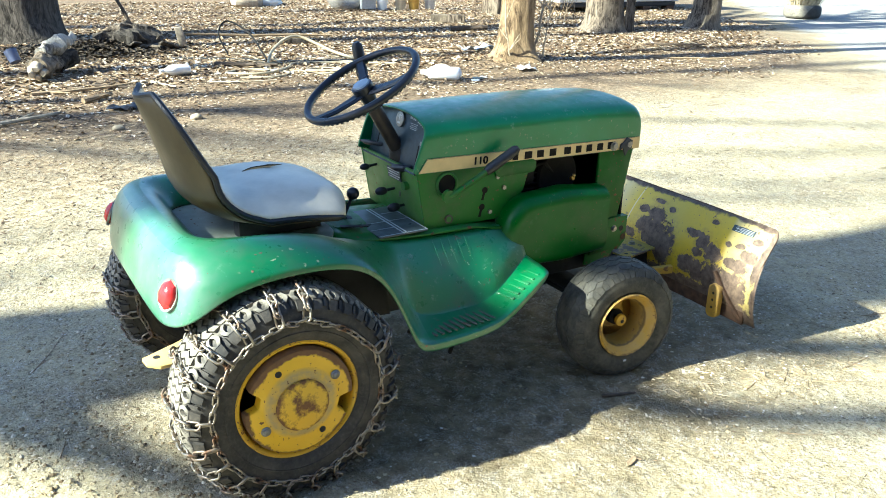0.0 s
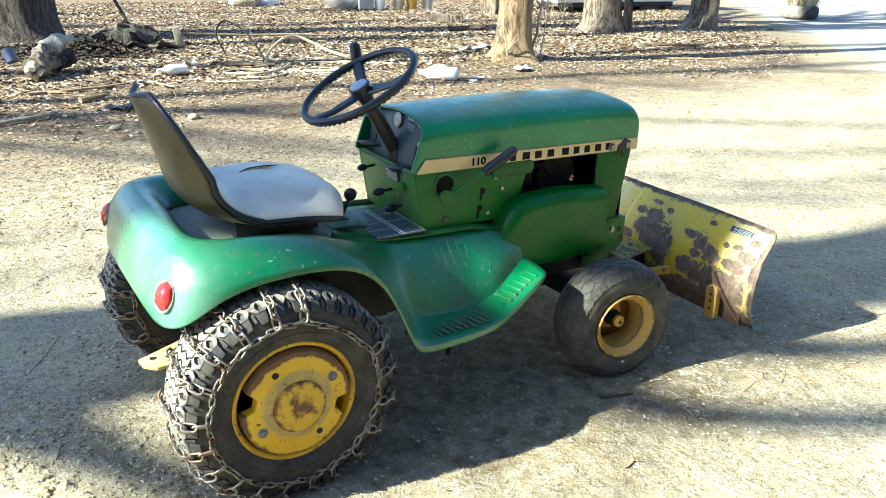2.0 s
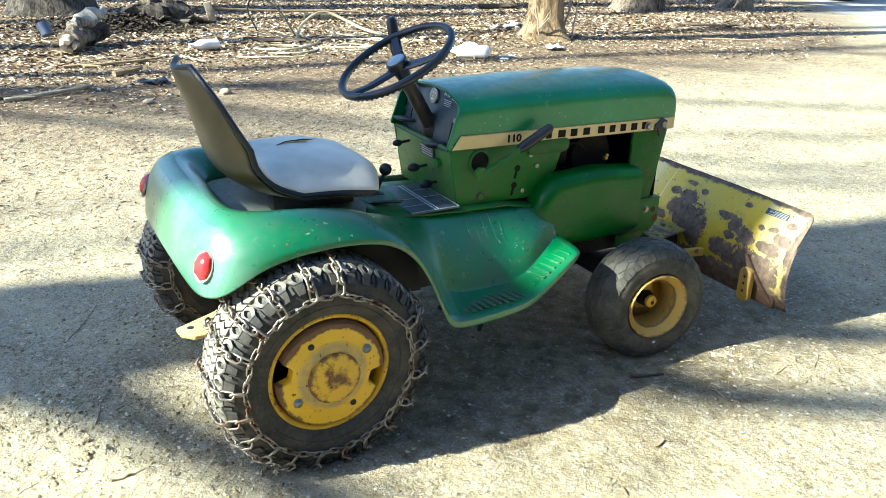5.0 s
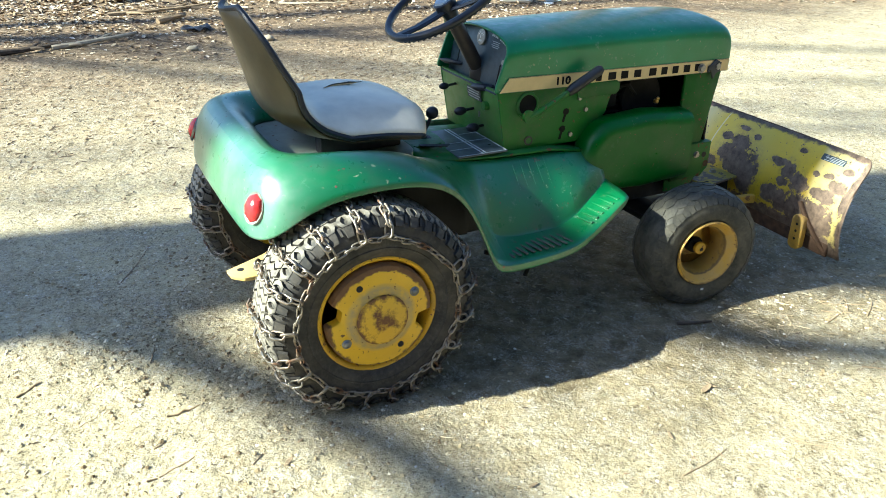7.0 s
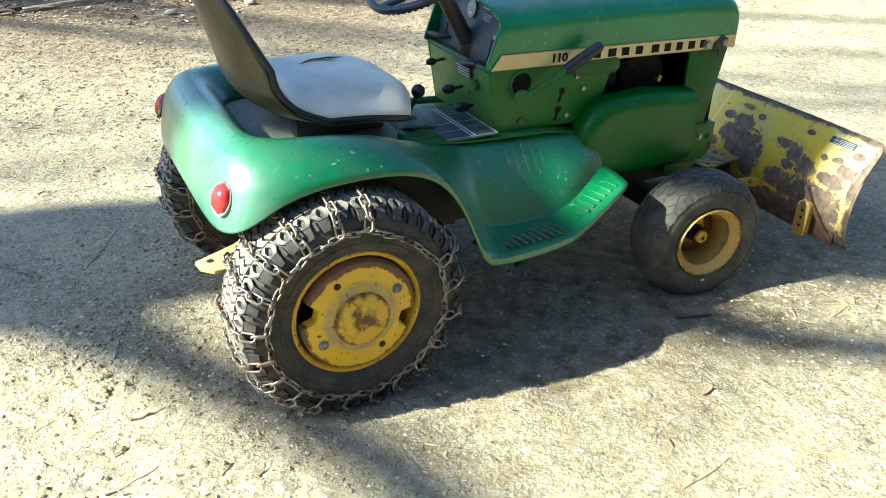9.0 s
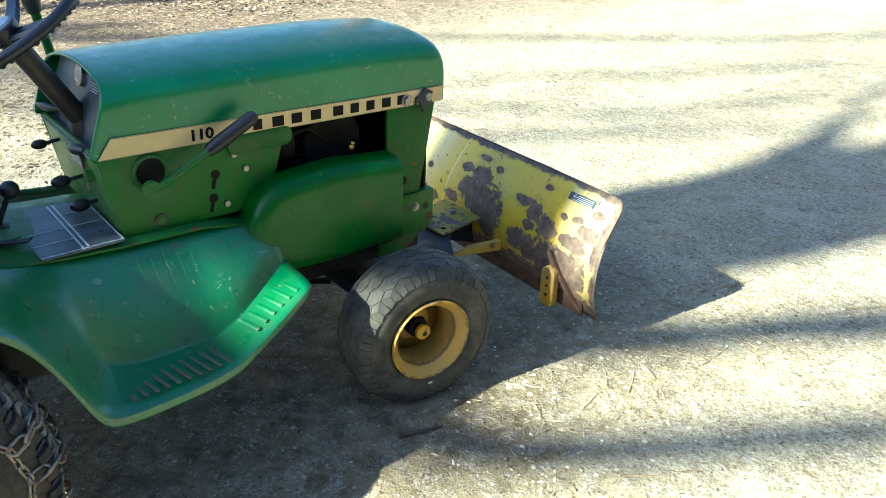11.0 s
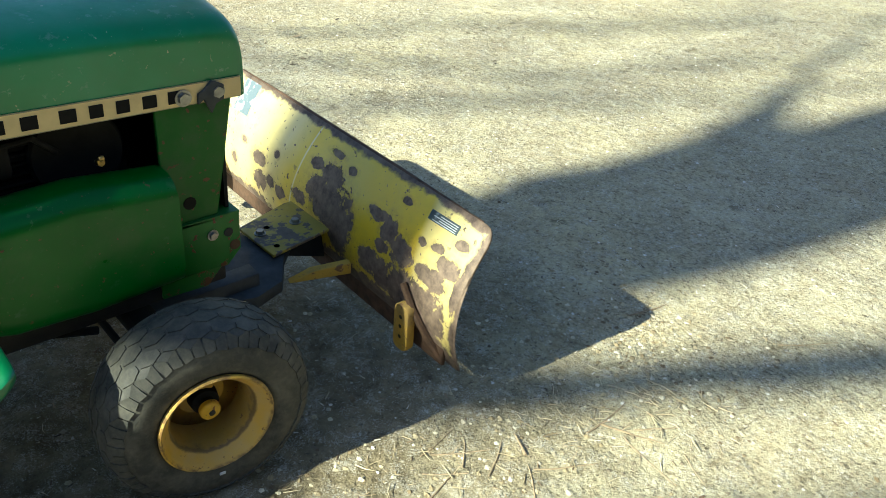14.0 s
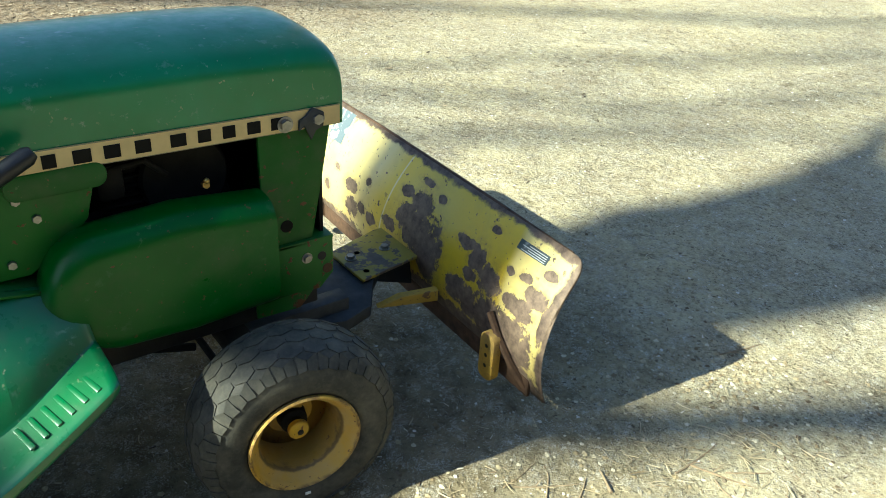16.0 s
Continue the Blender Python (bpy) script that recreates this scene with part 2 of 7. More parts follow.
def blade_material():
    """Yellow enamel worn through to brown steel in large patches and many small spots."""
    m = Mat("worn_yellow_blade_paint", 0.5)
    y, z = m.sep(1), m.sep(2)
    wob = m.math("ADD", m.math("MULTIPLY", m.math("SUBTRACT", m.noise(34, 7, 0.72), 0.5), 4.2), m.math("MULTIPLY", m.math("SUBTRACT", m.noise(11, 4, 0.6), 0.5), 2.0))
    wear = None
    for cy, cz, ry, rz in BLADE_WEAR + BLADE_SPOTS:
        a = m.math("POWER", m.math("DIVIDE", m.math("SUBTRACT", y, cy), ry), 2.0)
        b = m.math("POWER", m.math("DIVIDE", m.math("SUBTRACT", z, cz), rz), 2.0)
        d = m.math("ADD", a, b)
        wear = d if wear is None else m.math("MINIMUM", wear, d)
    patch = m.step(m.math("ADD", wear, wob), 1.0, 1.25, 1.0, 0.0)
    low = m.step(m.math("ADD", z, m.math("MULTIPLY", m.noise(9, 5, 0.7), -0.16)), 0.060, 0.072, 1.0, 0.0)
    end = m.step(m.math("ADD", y, m.math("MULTIPLY", m.noise(15, 5, 0.7), 0.05)), -0.478, -0.486)
    rim = m.step(m.math("ADD", m.math("MULTIPLY", m.noise(14, 5), 0.05), z), 0.451, 0.458)
    spots = m.math("MULTIPLY", m.step(m.noise(42, 3, 0.5), 0.655, 0.675), m.step(m.noise(5, 2), 0.45, 0.55))
    small = m.step(m.noise(95, 2, 0.5), 0.69, 0.71)
    worn = m.math("MAXIMUM", m.math("MAXIMUM", m.math("MAXIMUM", patch, end), m.math("MAXIMUM", rim, low)), m.math("MAXIMUM", spots, small))
    fade = m.step(m.noise(2.6, 3), 0.35, 0.7)
    col = m.mix(fade, (0.68, 0.47, 0.006), (0.66, 0.52, 0.06))
    sun_glare = m.step(m.math("ADD", y, m.math("MULTIPLY", z, 0.35)), 0.30, 0.38, 0.0, 0.6)       # paler paint past the seam and sunlit glare at both ends, put into the colour
    sun_glare = m.math("MAXIMUM", sun_glare, m.step(m.math("ADD", y, m.math("MULTIPLY", z, -0.10)), -0.37, -0.39, 0.0, 0.5))
    col = m.mix(sun_glare, col, (0.72, 0.64, 0.36))
    col = m.mix(m.step(m.noise(11, 6, 0.7), 0.45, 0.8, 0, 0.35), col, (0.34, 0.26, 0.07))
    rusty_run = m.math("MULTIPLY", m.step(wear, 1.0, 3.2, 0.55, 0.0), m.step(m.noise(60, 5, 0.7), 0.38, 0.62))
    col = m.mix(rusty_run, col, (0.30, 0.16, 0.04))
    seam = m.math("ABSOLUTE", m.math("SUBTRACT", m.math("ADD", y, m.math("MULTIPLY", z, 0.18)), 0.222))
    col = m.mix(m.step(seam, 0.002, 0.004, 0.6, 0.0), col, (0.75, 0.70, 0.45))
    brown = m.mix(m.step(m.noise(30, 7, 0.7), 0.35, 0.65), (0.065, 0.043, 0.032), (0.22, 0.155, 0.105))
    m.put("Base Color", m.mix(worn, col, brown)).put("Roughness", m.step(worn, 0, 1, 0.38, 0.7))
    m.bump(worn, 0.0010, 0.8).bump(m.noise(120, 4), 0.0005, 0.4)
    return m.m


blade_paint = blade_material()


def ground_material():
    m = Mat("gravelly_dirt", 0.95, 0, 0.2)
    x, y = m.sep(0), m.sep(1)
    c = m.mix(m.step(m.noise(0.9, 6), 0.35, 0.68), (0.525, 0.44, 0.245), (0.47, 0.42, 0.29))
    c = m.mix(m.step(m.noise(6, 8, 0.72), 0.48, 0.66, 0, 0.65), c, (0.30, 0.24, 0.14))
    c = m.mix(m.step(m.noise(2.3, 5, 0.6), 0.50, 0.66, 0, 0.65), c, (0.33, 0.265, 0.165))
    # bare brown soil before the leaf litter
    soil = m.math("ADD", y, m.math("MULTIPLY", m.math("MAXIMUM", m.math("SUBTRACT", x, 1.0), 0.0), -0.35))
    soil = m.math("ADD", soil, m.math("MULTIPLY", m.math("SUBTRACT", m.noise(1.3, 6, 0.6), 0.5), 3.2))
    c = m.mix(m.step(soil, 1.2, 2.8, 0, 0.85), c, m.mix(m.step(m.noise(9, 7, 0.72), 0.35, 0.65), (0.14, 0.098, 0.052), (0.40, 0.315, 0.19)))
    # packed grit: pale and dark grains with pits between
    patch = m.step(m.noise(3.0, 5, 0.6), 0.38, 0.60, 0.35, 1.0)
    for scale, amount in ((75, 0.28), (150, 0.27)):
        grain = m.ramp(m.cells(scale, "Color"), [(0, (0.11, 0.085, 0.05)), (0.42, (0.35, 0.295, 0.19)), (0.7, (0.50, 0.44, 0.30)), (1, (0.74, 0.68, 0.52))])
        c = m.mix(m.math("MULTIPLY", patch, amount), c, grain)
        gap = m.step(m.cells(scale, "Distance"), 0.46, 0.72, 0, 0.48)
        c = m.mix(m.math("MULTIPLY", m.math("MULTIPLY", patch, gap), m.step(m.noise(scale * 0.35, 3), 0.42, 0.60)), c, (0.10, 0.08, 0.05))
    c = m.mix(m.step(m.noise(24, 7, 0.75), 0.57, 0.68, 0, 0.5), c, (0.22, 0.175, 0.105))
    c = m.mix(m.math("MULTIPLY", m.step(m.noise(42, 6, 0.78), 0.51, 0.60), m.step(m.noise(1.7, 5, 0.65), 0.40, 0.60, 0.15, 0.75)), c, (0.20, 0.15, 0.085))
    fleck = m.math("MULTIPLY", m.step(m.noise(55, 4, 0.7, m.scaled((1.0, 0.45, 1.0))), 0.60, 0.65), m.step(m.noise(4, 4), 0.36, 0.54))
    c = m.mix(m.math("MULTIPLY", fleck, 0.8), c, (0.085, 0.062, 0.035))
    # browner soil where the tractor stands, its shade darkened into the colour
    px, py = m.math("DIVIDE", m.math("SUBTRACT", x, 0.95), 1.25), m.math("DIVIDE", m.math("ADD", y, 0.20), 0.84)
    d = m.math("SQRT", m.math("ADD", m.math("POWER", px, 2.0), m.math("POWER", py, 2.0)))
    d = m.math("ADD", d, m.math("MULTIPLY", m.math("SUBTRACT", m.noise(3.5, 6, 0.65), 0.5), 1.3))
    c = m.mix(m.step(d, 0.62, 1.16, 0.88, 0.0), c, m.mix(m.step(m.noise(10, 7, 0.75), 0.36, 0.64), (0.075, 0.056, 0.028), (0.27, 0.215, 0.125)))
    damp = m.math("MULTIPLY", m.step(m.noise(7, 7, 0.75), 0.56, 0.64), m.step(m.noise(2.1, 3), 0.42, 0.60))
    c = m.mix(m.math("MULTIPLY", damp, 0.75), c, (0.10, 0.078, 0.042))
    c = m.mix(m.step(m.noise(90, 3, 0.6), 0.61, 0.66, 0, 0.8), c, (0.09, 0.075, 0.05))
    peb = m.cells(130, "Color")
    peb_d = m.cells(75, "Distance")
    sel = m.step(m.math("MULTIPLY", m.noise(18, 4), m.noise(320, 1)), 0.27, 0.31)
    c = m.mix(m.math("MULTIPLY", sel, 0.5), c, m.ramp(peb, [(0, (0.20, 0.17, 0.12)), (0.5, (0.42, 0.38, 0.30)), (1, (0.72, 0.69, 0.62))]))
    # leaf mould under the trees
    edge = m.math("ADD", m.math("MULTIPLY", m.math("SUBTRACT", m.noise(1.1, 5), 0.5), 3.0), y)
    edge = m.math("ADD", edge, m.math("MULTIPLY", m.math("MAXIMUM", m.math("SUBTRACT", x, 8.9), 0.0), -1.15))
    litter = m.step(edge, 2.6, 4.6)
    lc = m.ramp(m.cells(26, "Color", m.scaled((1, 1.3, 1))), [(0, (0.035, 0.024, 0.014)), (0.35, (0.12, 0.078, 0.045)), (0.7, (0.26, 0.18, 0.11)), (1, (0.42, 0.33, 0.23))])
    lc = m.mix(m.step(m.noise(3, 6), 0.4, 0.65), lc, (0.12, 0.085, 0.055))
    c = m.mix(m.math("MULTIPLY", litter, 0.85), c, lc)
    # worn asphalt of the road beyond the bank
    road = m.math("MULTIPLY", m.step(m.math("ADD", x, m.math("MULTIPLY", m.noise(0.8, 3), 1.5)), 8.6, 9.6), m.step(edge, 2.4, 3.0, 1.0, 0.0))
    tar = m.mix(m.step(m.noise(30, 6), 0.35, 0.7), (0.26, 0.255, 0.24), (0.40, 0.39, 0.365))
    c = m.mix(m.math("MULTIPLY", road, 0.85), c, tar)
    m.put("Base Color", c)
    m.bump(m.noise(9, 8, 0.68), 0.024, 0.6).bump(m.math("MULTIPLY", m.noise(22, 6, 0.70), patch), 0.024, 0.75).bump(m.noise(90, 4, 0.6), 0.0050, 0.6).bump(m.math("MULTIPLY", peb_d, patch), 0.005, -0.6)
    return m.m


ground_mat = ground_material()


def island_material(name, stops, rough=0.8, bump=0.0):
    m = Mat(name, rough, 0, 0.3)
    m.put("Base Color", m.mix(m.step(m.noise(60, 4), 0.35, 0.75, 0, 0.4), m.ramp(m.island(), stops), stops[0][1]))
    if bump:
        m.bump(m.noise(150, 3), bump, 0.6)
    return m.m


leaf_mat = island_material("dry_leaves", [(0, (0.045, 0.030, 0.018)), (0.3, (0.20, 0.128, 0.070)), (0.6, (0.43, 0.315, 0.185)), (0.82, (0.62, 0.51, 0.35)), (1, (0.80, 0.73, 0.60))], 0.5)
chip_mat = island_material("bark_chips", [(0, (0.045, 0.030, 0.018)), (0.45, (0.15, 0.098, 0.055)), (0.8, (0.33, 0.24, 0.14)), (1, (0.55, 0.46, 0.32))], 0.7)
pebble_mat = island_material("pebbles", [(0, (0.16, 0.125, 0.08)), (0.5, (0.33, 0.28, 0.195)), (0.88, (0.48, 0.43, 0.33)), (1, (0.74, 0.70, 0.62))], 0.8, 0.001)
twig_mat = plain("dry_twig", (0.30, 0.22, 0.13), 0.45, 0.85, 0, 50, 0.002)
twig_dark = plain("dark_twig", (0.075, 0.055, 0.038), 0.45, 0.9, 0, 50, 0.002)
pale_wood = plain("weathered_pale_wood", (0.42, 0.35, 0.25), 0.4, 0.85, 0, 18, 0.003)
hose_mat = plain("pale_tan_hose", (0.42, 0.36, 0.24), 0.2, 0.6, 0, 12)
straw = plain("dry_straw", (0.62, 0.54, 0.38), 0.3, 0.8, 0, 30)


def bark_material(name, dark, lite, pale, amount):
    m = Mat(name, 0.95, 0, 0.2)
    v = m.scaled((1, 1, 0.24))
    ridge = m.noise(20, 8, 0.72, v, 0.8)
    c = m.mix(m.step(ridge, 0.40, 0.60), dark, lite)
    c = m.mix(m.step(m.noise(2.2, 4, 0.6, m.scaled((1, 1, 0.35))), 0.47, 0.56, 0, amount), c, pale)
    m.put("Base Color", c)
    m.bump(ridge, 0.03, 0.9).bump(m.noise(70, 5, 0.7, v), 0.006, 0.6)
    return m.m


bark = bark_material("grey_brown_bark", (0.035, 0.026, 0.019), (0.26, 0.21, 0.155), (0.26, 0.22, 0.16), 0.4)
bark_bare = bark_material("barkless_tan_trunk", (0.055, 0.036, 0.020), (0.33, 0.235, 0.135), (0.32, 0.23, 0.13), 0.6)
bark_dark = bark_material("dark_bark", (0.018, 0.015, 0.012), (0.13, 0.11, 0.09), (0.10, 0.09, 0.075), 0.3)


# ---- mesh helpers ----
def finish(bm, smooth=True, angle=None):
    bmesh.ops.recalc_face_normals(bm, faces=bm.faces)
    for f in bm.faces:
        f.smooth = smooth
    if angle is not None:
        lim = radians(angle)
        for e in bm.edges:
            if len(e.link_faces) == 2 and e.calc_face_angle(0) > lim:
                e.smooth = False
    me = bpy.data.meshes.new("mesh")
    bm.to_mesh(me)
    bm.free()
    return me


def part(name, bm, material, parent=None, label="", smooth=True, angle=35):
    me = finish(bm, smooth, angle) if isinstance(bm, bmesh.types.BMesh) else bm
    me.materials.clear()
    me.materials.append(material)
    ob = new(name, me)
    ob.parent = parent
    if label:
        tagged(ob, label)
    return ob


def thing(name, label, category, place=(0, 0, 0), turn=0.0, group="", kind=""):
    ob = new(name)
    ob.matrix_basis = pose(*place, 0, 0, turn)
    ob.empty_display_size = 0.1
    return tagged(ob, label, category, group, kind)


def joined(*bms):
    out = bmesh.new()
    for b in bms:
        me = bpy.data.meshes.new("tmp")
        b.to_mesh(me)
        b.free()
        out.from_mesh(me)
        bpy.data.meshes.remove(me)
    return out


def moved(bm, m):
    bmesh.ops.transform(bm, matrix=m, verts=bm.verts)
    return bm


def box(sx, sy, sz, at=(0, 0, 0), bevel=0.004, seg=2, m=None):
    bm = bmesh.new()
    bmesh.ops.create_cube(bm, size=1, matrix=Matrix.Diagonal((sx, sy, sz, 1)))
    if bevel:
        bmesh.ops.bevel(bm, geom=bm.edges[:], offset=bevel, segments=seg, affect="EDGES", profile=0.5)
    return moved(bm, Matrix.Translation(at) @ (m or Matrix.Identity(4)))


def slab(pts, axis, a, b, bevel=0.0, seg=2):
    """A flat plate with the outline pts (in the two other axes), from a to b along axis."""
    bm = bmesh.new()
    def at(p, w):
        q = list(p)
        q.insert("xyz".index(axis), w)
        return bm.verts.new(q)
    lo, hi = [at(p, a) for p in pts], [at(p, b) for p in pts]
    n = len(pts)
    bm.faces.new(lo), bm.faces.new(hi[::-1])
    for i in range(n):
        bm.faces.new((lo[i], hi[i], hi[(i + 1) % n], lo[(i + 1) % n]))
    bmesh.ops.recalc_face_normals(bm, faces=bm.faces)
    if bevel:
        bmesh.ops.bevel(bm, geom=[e for e in bm.edges if e.calc_face_angle(0) > 0.5], offset=bevel, segments=seg, affect="EDGES", profile=0.5)
    return bm


def rounded(x0, y0, x1, y1, r, n=5):
    out = []
    for cx, cy, a in ((x1 - r, y1 - r, 0), (x0 + r, y1 - r, 90), (x0 + r, y0 + r, 180), (x1 - r, y0 + r, 270)):
        out += [(cx + r * math.cos(radians(a + 90 * i / n)), cy + r * math.sin(radians(a + 90 * i / n))) for i in range(n + 1)]
    return out


def spline(pts, n):
    """n points on a Catmull-Rom curve through pts."""
    P = [Vector(p) for p in pts]
    P = [2 * P[0] - P[1]] + P + [2 * P[-1] - P[-2]]
    out, m = [], len(pts) - 1
    for i in range(n):
        u = i / (n - 1) * m
        k = min(int(u), m - 1)
        f = u - k
        a, b, c, d = P[k:k + 4]
        out.append(0.5 * ((2 * b) + (c - a) * f + (2 * a - 5 * b + 4 * c - d) * f * f + (3 * b - a - 3 * c + d) * f ** 3))
    return out


def tube(pts, r, seg=10, closed=False, caps=True):
    """A round bar along pts; r is one radius or one for each point."""
    bm = bmesh.new()
    P = [Vector(p) for p in pts]
    R = [float(q) for q in r] if isinstance(r, (list, tuple)) else [r] * len(P)
    n, rings, side = len(P), [], None
    for i, p in enumerate(P):
        a = P[(i - 1) % n] if closed or i else p
        b = P[(i + 1) % n] if closed or i < n - 1 else p
        way = (b - a).normalized()
        if side is None:
            side = way.orthogonal().normalized()
        side = (side - way * side.dot(way)).normalized()
        up = way.cross(side)
        rings.append([bm.verts.new(p + R[i] * (math.cos(2 * math.pi * k / seg) * side + math.sin(2 * math.pi * k / seg) * up)) for k in range(seg)])
    for i in range(n if closed else n - 1):
        a, b = rings[i], rings[(i + 1) % n]
        for k in range(seg):
            bm.faces.new((a[k], a[(k + 1) % seg], b[(k + 1) % seg], b[k]))
    if caps and not closed:
        bm.faces.new(rings[0][::-1]), bm.faces.new(rings[-1])
    return bm


def lathe(profile, seg=48, closed=False, caps=True):
    """A turned body round the y axis; profile: (radius, y)."""
    bm = bmesh.new()
    rings = [[bm.verts.new((r * math.cos(2 * math.pi * k / seg), y, r * math.sin(2 * math.pi * k / seg))) for k in range(seg)] for r, y in profile]
    pairs = list(zip(rings, rings[1:])) + ([(rings[-1], rings[0])] if closed else [])
    for a, b in pairs:
        for k in range(seg):
            bm.faces.new((a[k], a[(k + 1) % seg], b[(k + 1) % seg], b[k]))
    if not closed and caps:
        if profile[0][0] > 1e-6:
            bm.faces.new(rings[0])
        if profile[-1][0] > 1e-6:
            bm.faces.new(rings[-1][::-1])
    bmesh.ops.remove_doubles(bm, verts=bm.verts, dist=1e-6)
    return bm


def ball(r, at=(0, 0, 0), scale=(1, 1, 1), seg=20):
    bm = bmesh.new()
    bmesh.ops.create_uvsphere(bm, u_segments=seg, v_segments=seg // 2 + 2, radius=r)
    return moved(bm, Matrix.Translation(at) @ Matrix.Diagonal((*scale, 1)))


def disc_x(r, x0, x1, at, seg=24, r2=None):
    """A short round bar along y from x0 to x1 at (x, z)."""
    return moved(lathe([(r, x0), (r2 or r, x1)], seg), Matrix.Translation((at[0], 0, at[1])))


def bolt(r, h, at, way):
    """A hexagon bolt head."""
    bm = bmesh.new()
    bmesh.ops.create_cone(bm, cap_ends=True, segments=6, radius1=r, radius2=r * 0.93, depth=h)
    return moved(bm, Matrix.Translation(at) @ Vector(way).to_track_quat("Z", "Y").to_matrix().to_4x4())


def grid(rows, wrap=False):
    bm = bmesh.new()
    V = [[bm.verts.new(p) for p in row] for row in rows]
    for a, b in zip(V, V[1:]):
        n = len(a)
        for k in range(n if wrap else n - 1):
            bm.faces.new((a[k], a[(k + 1) % n], b[(k + 1) % n], b[k]))
    return bm


def shell(ob, thick, sub=0, offset=-1):
    if sub:
        s = ob.modifiers.new("subsurf", "SUBSURF")
        s.levels = s.render_levels = sub
    if thick:
        s = ob.modifiers.new("solidify", "SOLIDIFY")
        s.thickness, s.offset = thick, offset
    return ob


def letters(text, height, depth=0.0006):
    """A mesh of text, standing in x and y from the origin."""
    cu = bpy.data.curves.new("text", "FONT")
    cu.body, cu.size, cu.extrude, cu.offset = text, height * 1.4, depth, 0.0011
    ob = bpy.data.objects.new("text", cu)
    me = bpy.data.meshes.new_from_object(ob)
    bpy.data.objects.remove(ob)
    bm = bmesh.new()
    bm.from_mesh(me)
    bpy.data.meshes.remove(me)
    return bm


# ---- the garden tractor ----
tractor = thing("garden_tractor", "old green garden tractor with yellow wheels, chains and snow blade", "tractor")


class Tyre:
    """A tyre's section, round the y axis: v from -1 (inner bead) over the tread to 1 (outer bead)."""

    def __init__(self, half):
        pts = [(-y, r) for y, r in half[::-1]] + list(half[1:])
        self.p = spline([(y, r, 0) for y, r in pts], 241)
        acc = [0.0]
        for a, b in zip(self.p, self.p[1:]):
            acc.append(acc[-1] + (b - a).length)
        self.acc, self.length = acc, acc[-1]

    def at(self, th, v, h=0.0):
        s = (v + 1) / 2 * self.length
        i = min(max(int(np.searchsorted(self.acc, s)) - 1, 0), len(self.p) - 2)
        f = (s - self.acc[i]) / (self.acc[i + 1] - self.acc[i])
        p = self.p[i].lerp(self.p[i + 1], f)
        t = (self.p[i + 1] - self.p[i]).normalized()
        y, r = p.x - t.y * h, p.y + t.x * h
        return Vector((r * math.cos(th), y, r * math.sin(th)))

    def body(self, seg=72, n=40):
        return grid([[self.at(2 * math.pi * k / seg, -1 + 2 * i / n) for k in range(seg)] for i in range(n + 1)], True)


def bar(bm, tyre, nodes, w, h, sink=-0.004):
    """A tread bar along nodes (angle, v), w wide in angle and h proud."""
    rows = []
    for th, v, *ww in nodes:
        q = ww[0] if ww else w
        rows.append([bm.verts.new(tyre.at(th + a * q, v, e)) for a, e in ((-0.55, sink), (-0.5, h), (0.5, h), (0.55, sink))])
    for a, b in zip(rows, rows[1:]):
        for k in range(3):
            bm.faces.new((a[k], a[k + 1], b[k + 1], b[k]))
    bm.faces.new(rows[0]), bm.faces.new(rows[-1][::-1])


def block(bm, tyre, outline, h, sink=-0.003):
    n = len(outline)
    ct, cv = sum(p[0] for p in outline) / n, sum(p[1] for p in outline) / n
    top = [bm.verts.new(tyre.at(ct + (t - ct) * 0.93, cv + (v - cv) * 0.93, h)) for t, v in outline]
    low = [bm.verts.new(tyre.at(t, v, sink)) for t, v in outline]
    bm.faces.new(top)
    for i in range(n):
        bm.faces.new((low[i], low[(i + 1) % n], top[(i + 1) % n], top[i]))


def link(length, width, wire, seg=10, ring=5):
    """One oval chain link lying in x and y."""
    pts = []
    s = (length - width) / 2
    for k in range(seg):
        a = 2 * math.pi * k / seg
        pts.append((width / 2 * math.cos(a) + (s if math.cos(a) > 0 else -s), width / 2 * math.sin(a), 0))
    return tube(pts, wire, ring, closed=True)


LINK = finish(link(0.038, 0.0195, 0.0034))
SIDE_LINK = finish(link(0.030, 0.0125, 0.0026))


def chain_along(bm, path, outward, shape, pitch):
    """Links along path, every second one turned on edge."""
    P = [Vector(p) for p in path]
    acc = [0.0]
    for a, b in zip(P, P[1:]):
        acc.append(acc[-1] + (b - a).length)
    n = max(2, round(acc[-1] / pitch))
    for k in range(n):
        s = (k + 0.5) / n * acc[-1]
        i = min(max(int(np.searchsorted(acc, s)) - 1, 0), len(P) - 2)
        f = (s - acc[i]) / (acc[i + 1] - acc[i])
        p, way, out = P[i].lerp(P[i + 1], f), (P[i + 1] - P[i]).normalized(), outward[i].normalized()
        side = out.cross(way).normalized()
        m = Matrix((way, side, way.cross(side))).transposed().to_4x4()
        m = Matrix.Translation(p) @ m @ pose(0, 0, 0, (38 if k % 2 else -40) + random.uniform(-9, 9), random.uniform(-6, 6), random.uniform(-7, 7))
        base = len(bm.verts)
        bm.from_mesh(shape)
        bm.verts.ensure_lookup_table()
        for v in bm.verts[base:]:
            v.co = m @ v.co


REAR = Tyre([(0.0, 0.282), (0.045, 0.2805), (0.074, 0.274), (0.093, 0.258), (0.103, 0.232), (0.104, 0.200), (0.097, 0.175), (0.084, 0.158)])
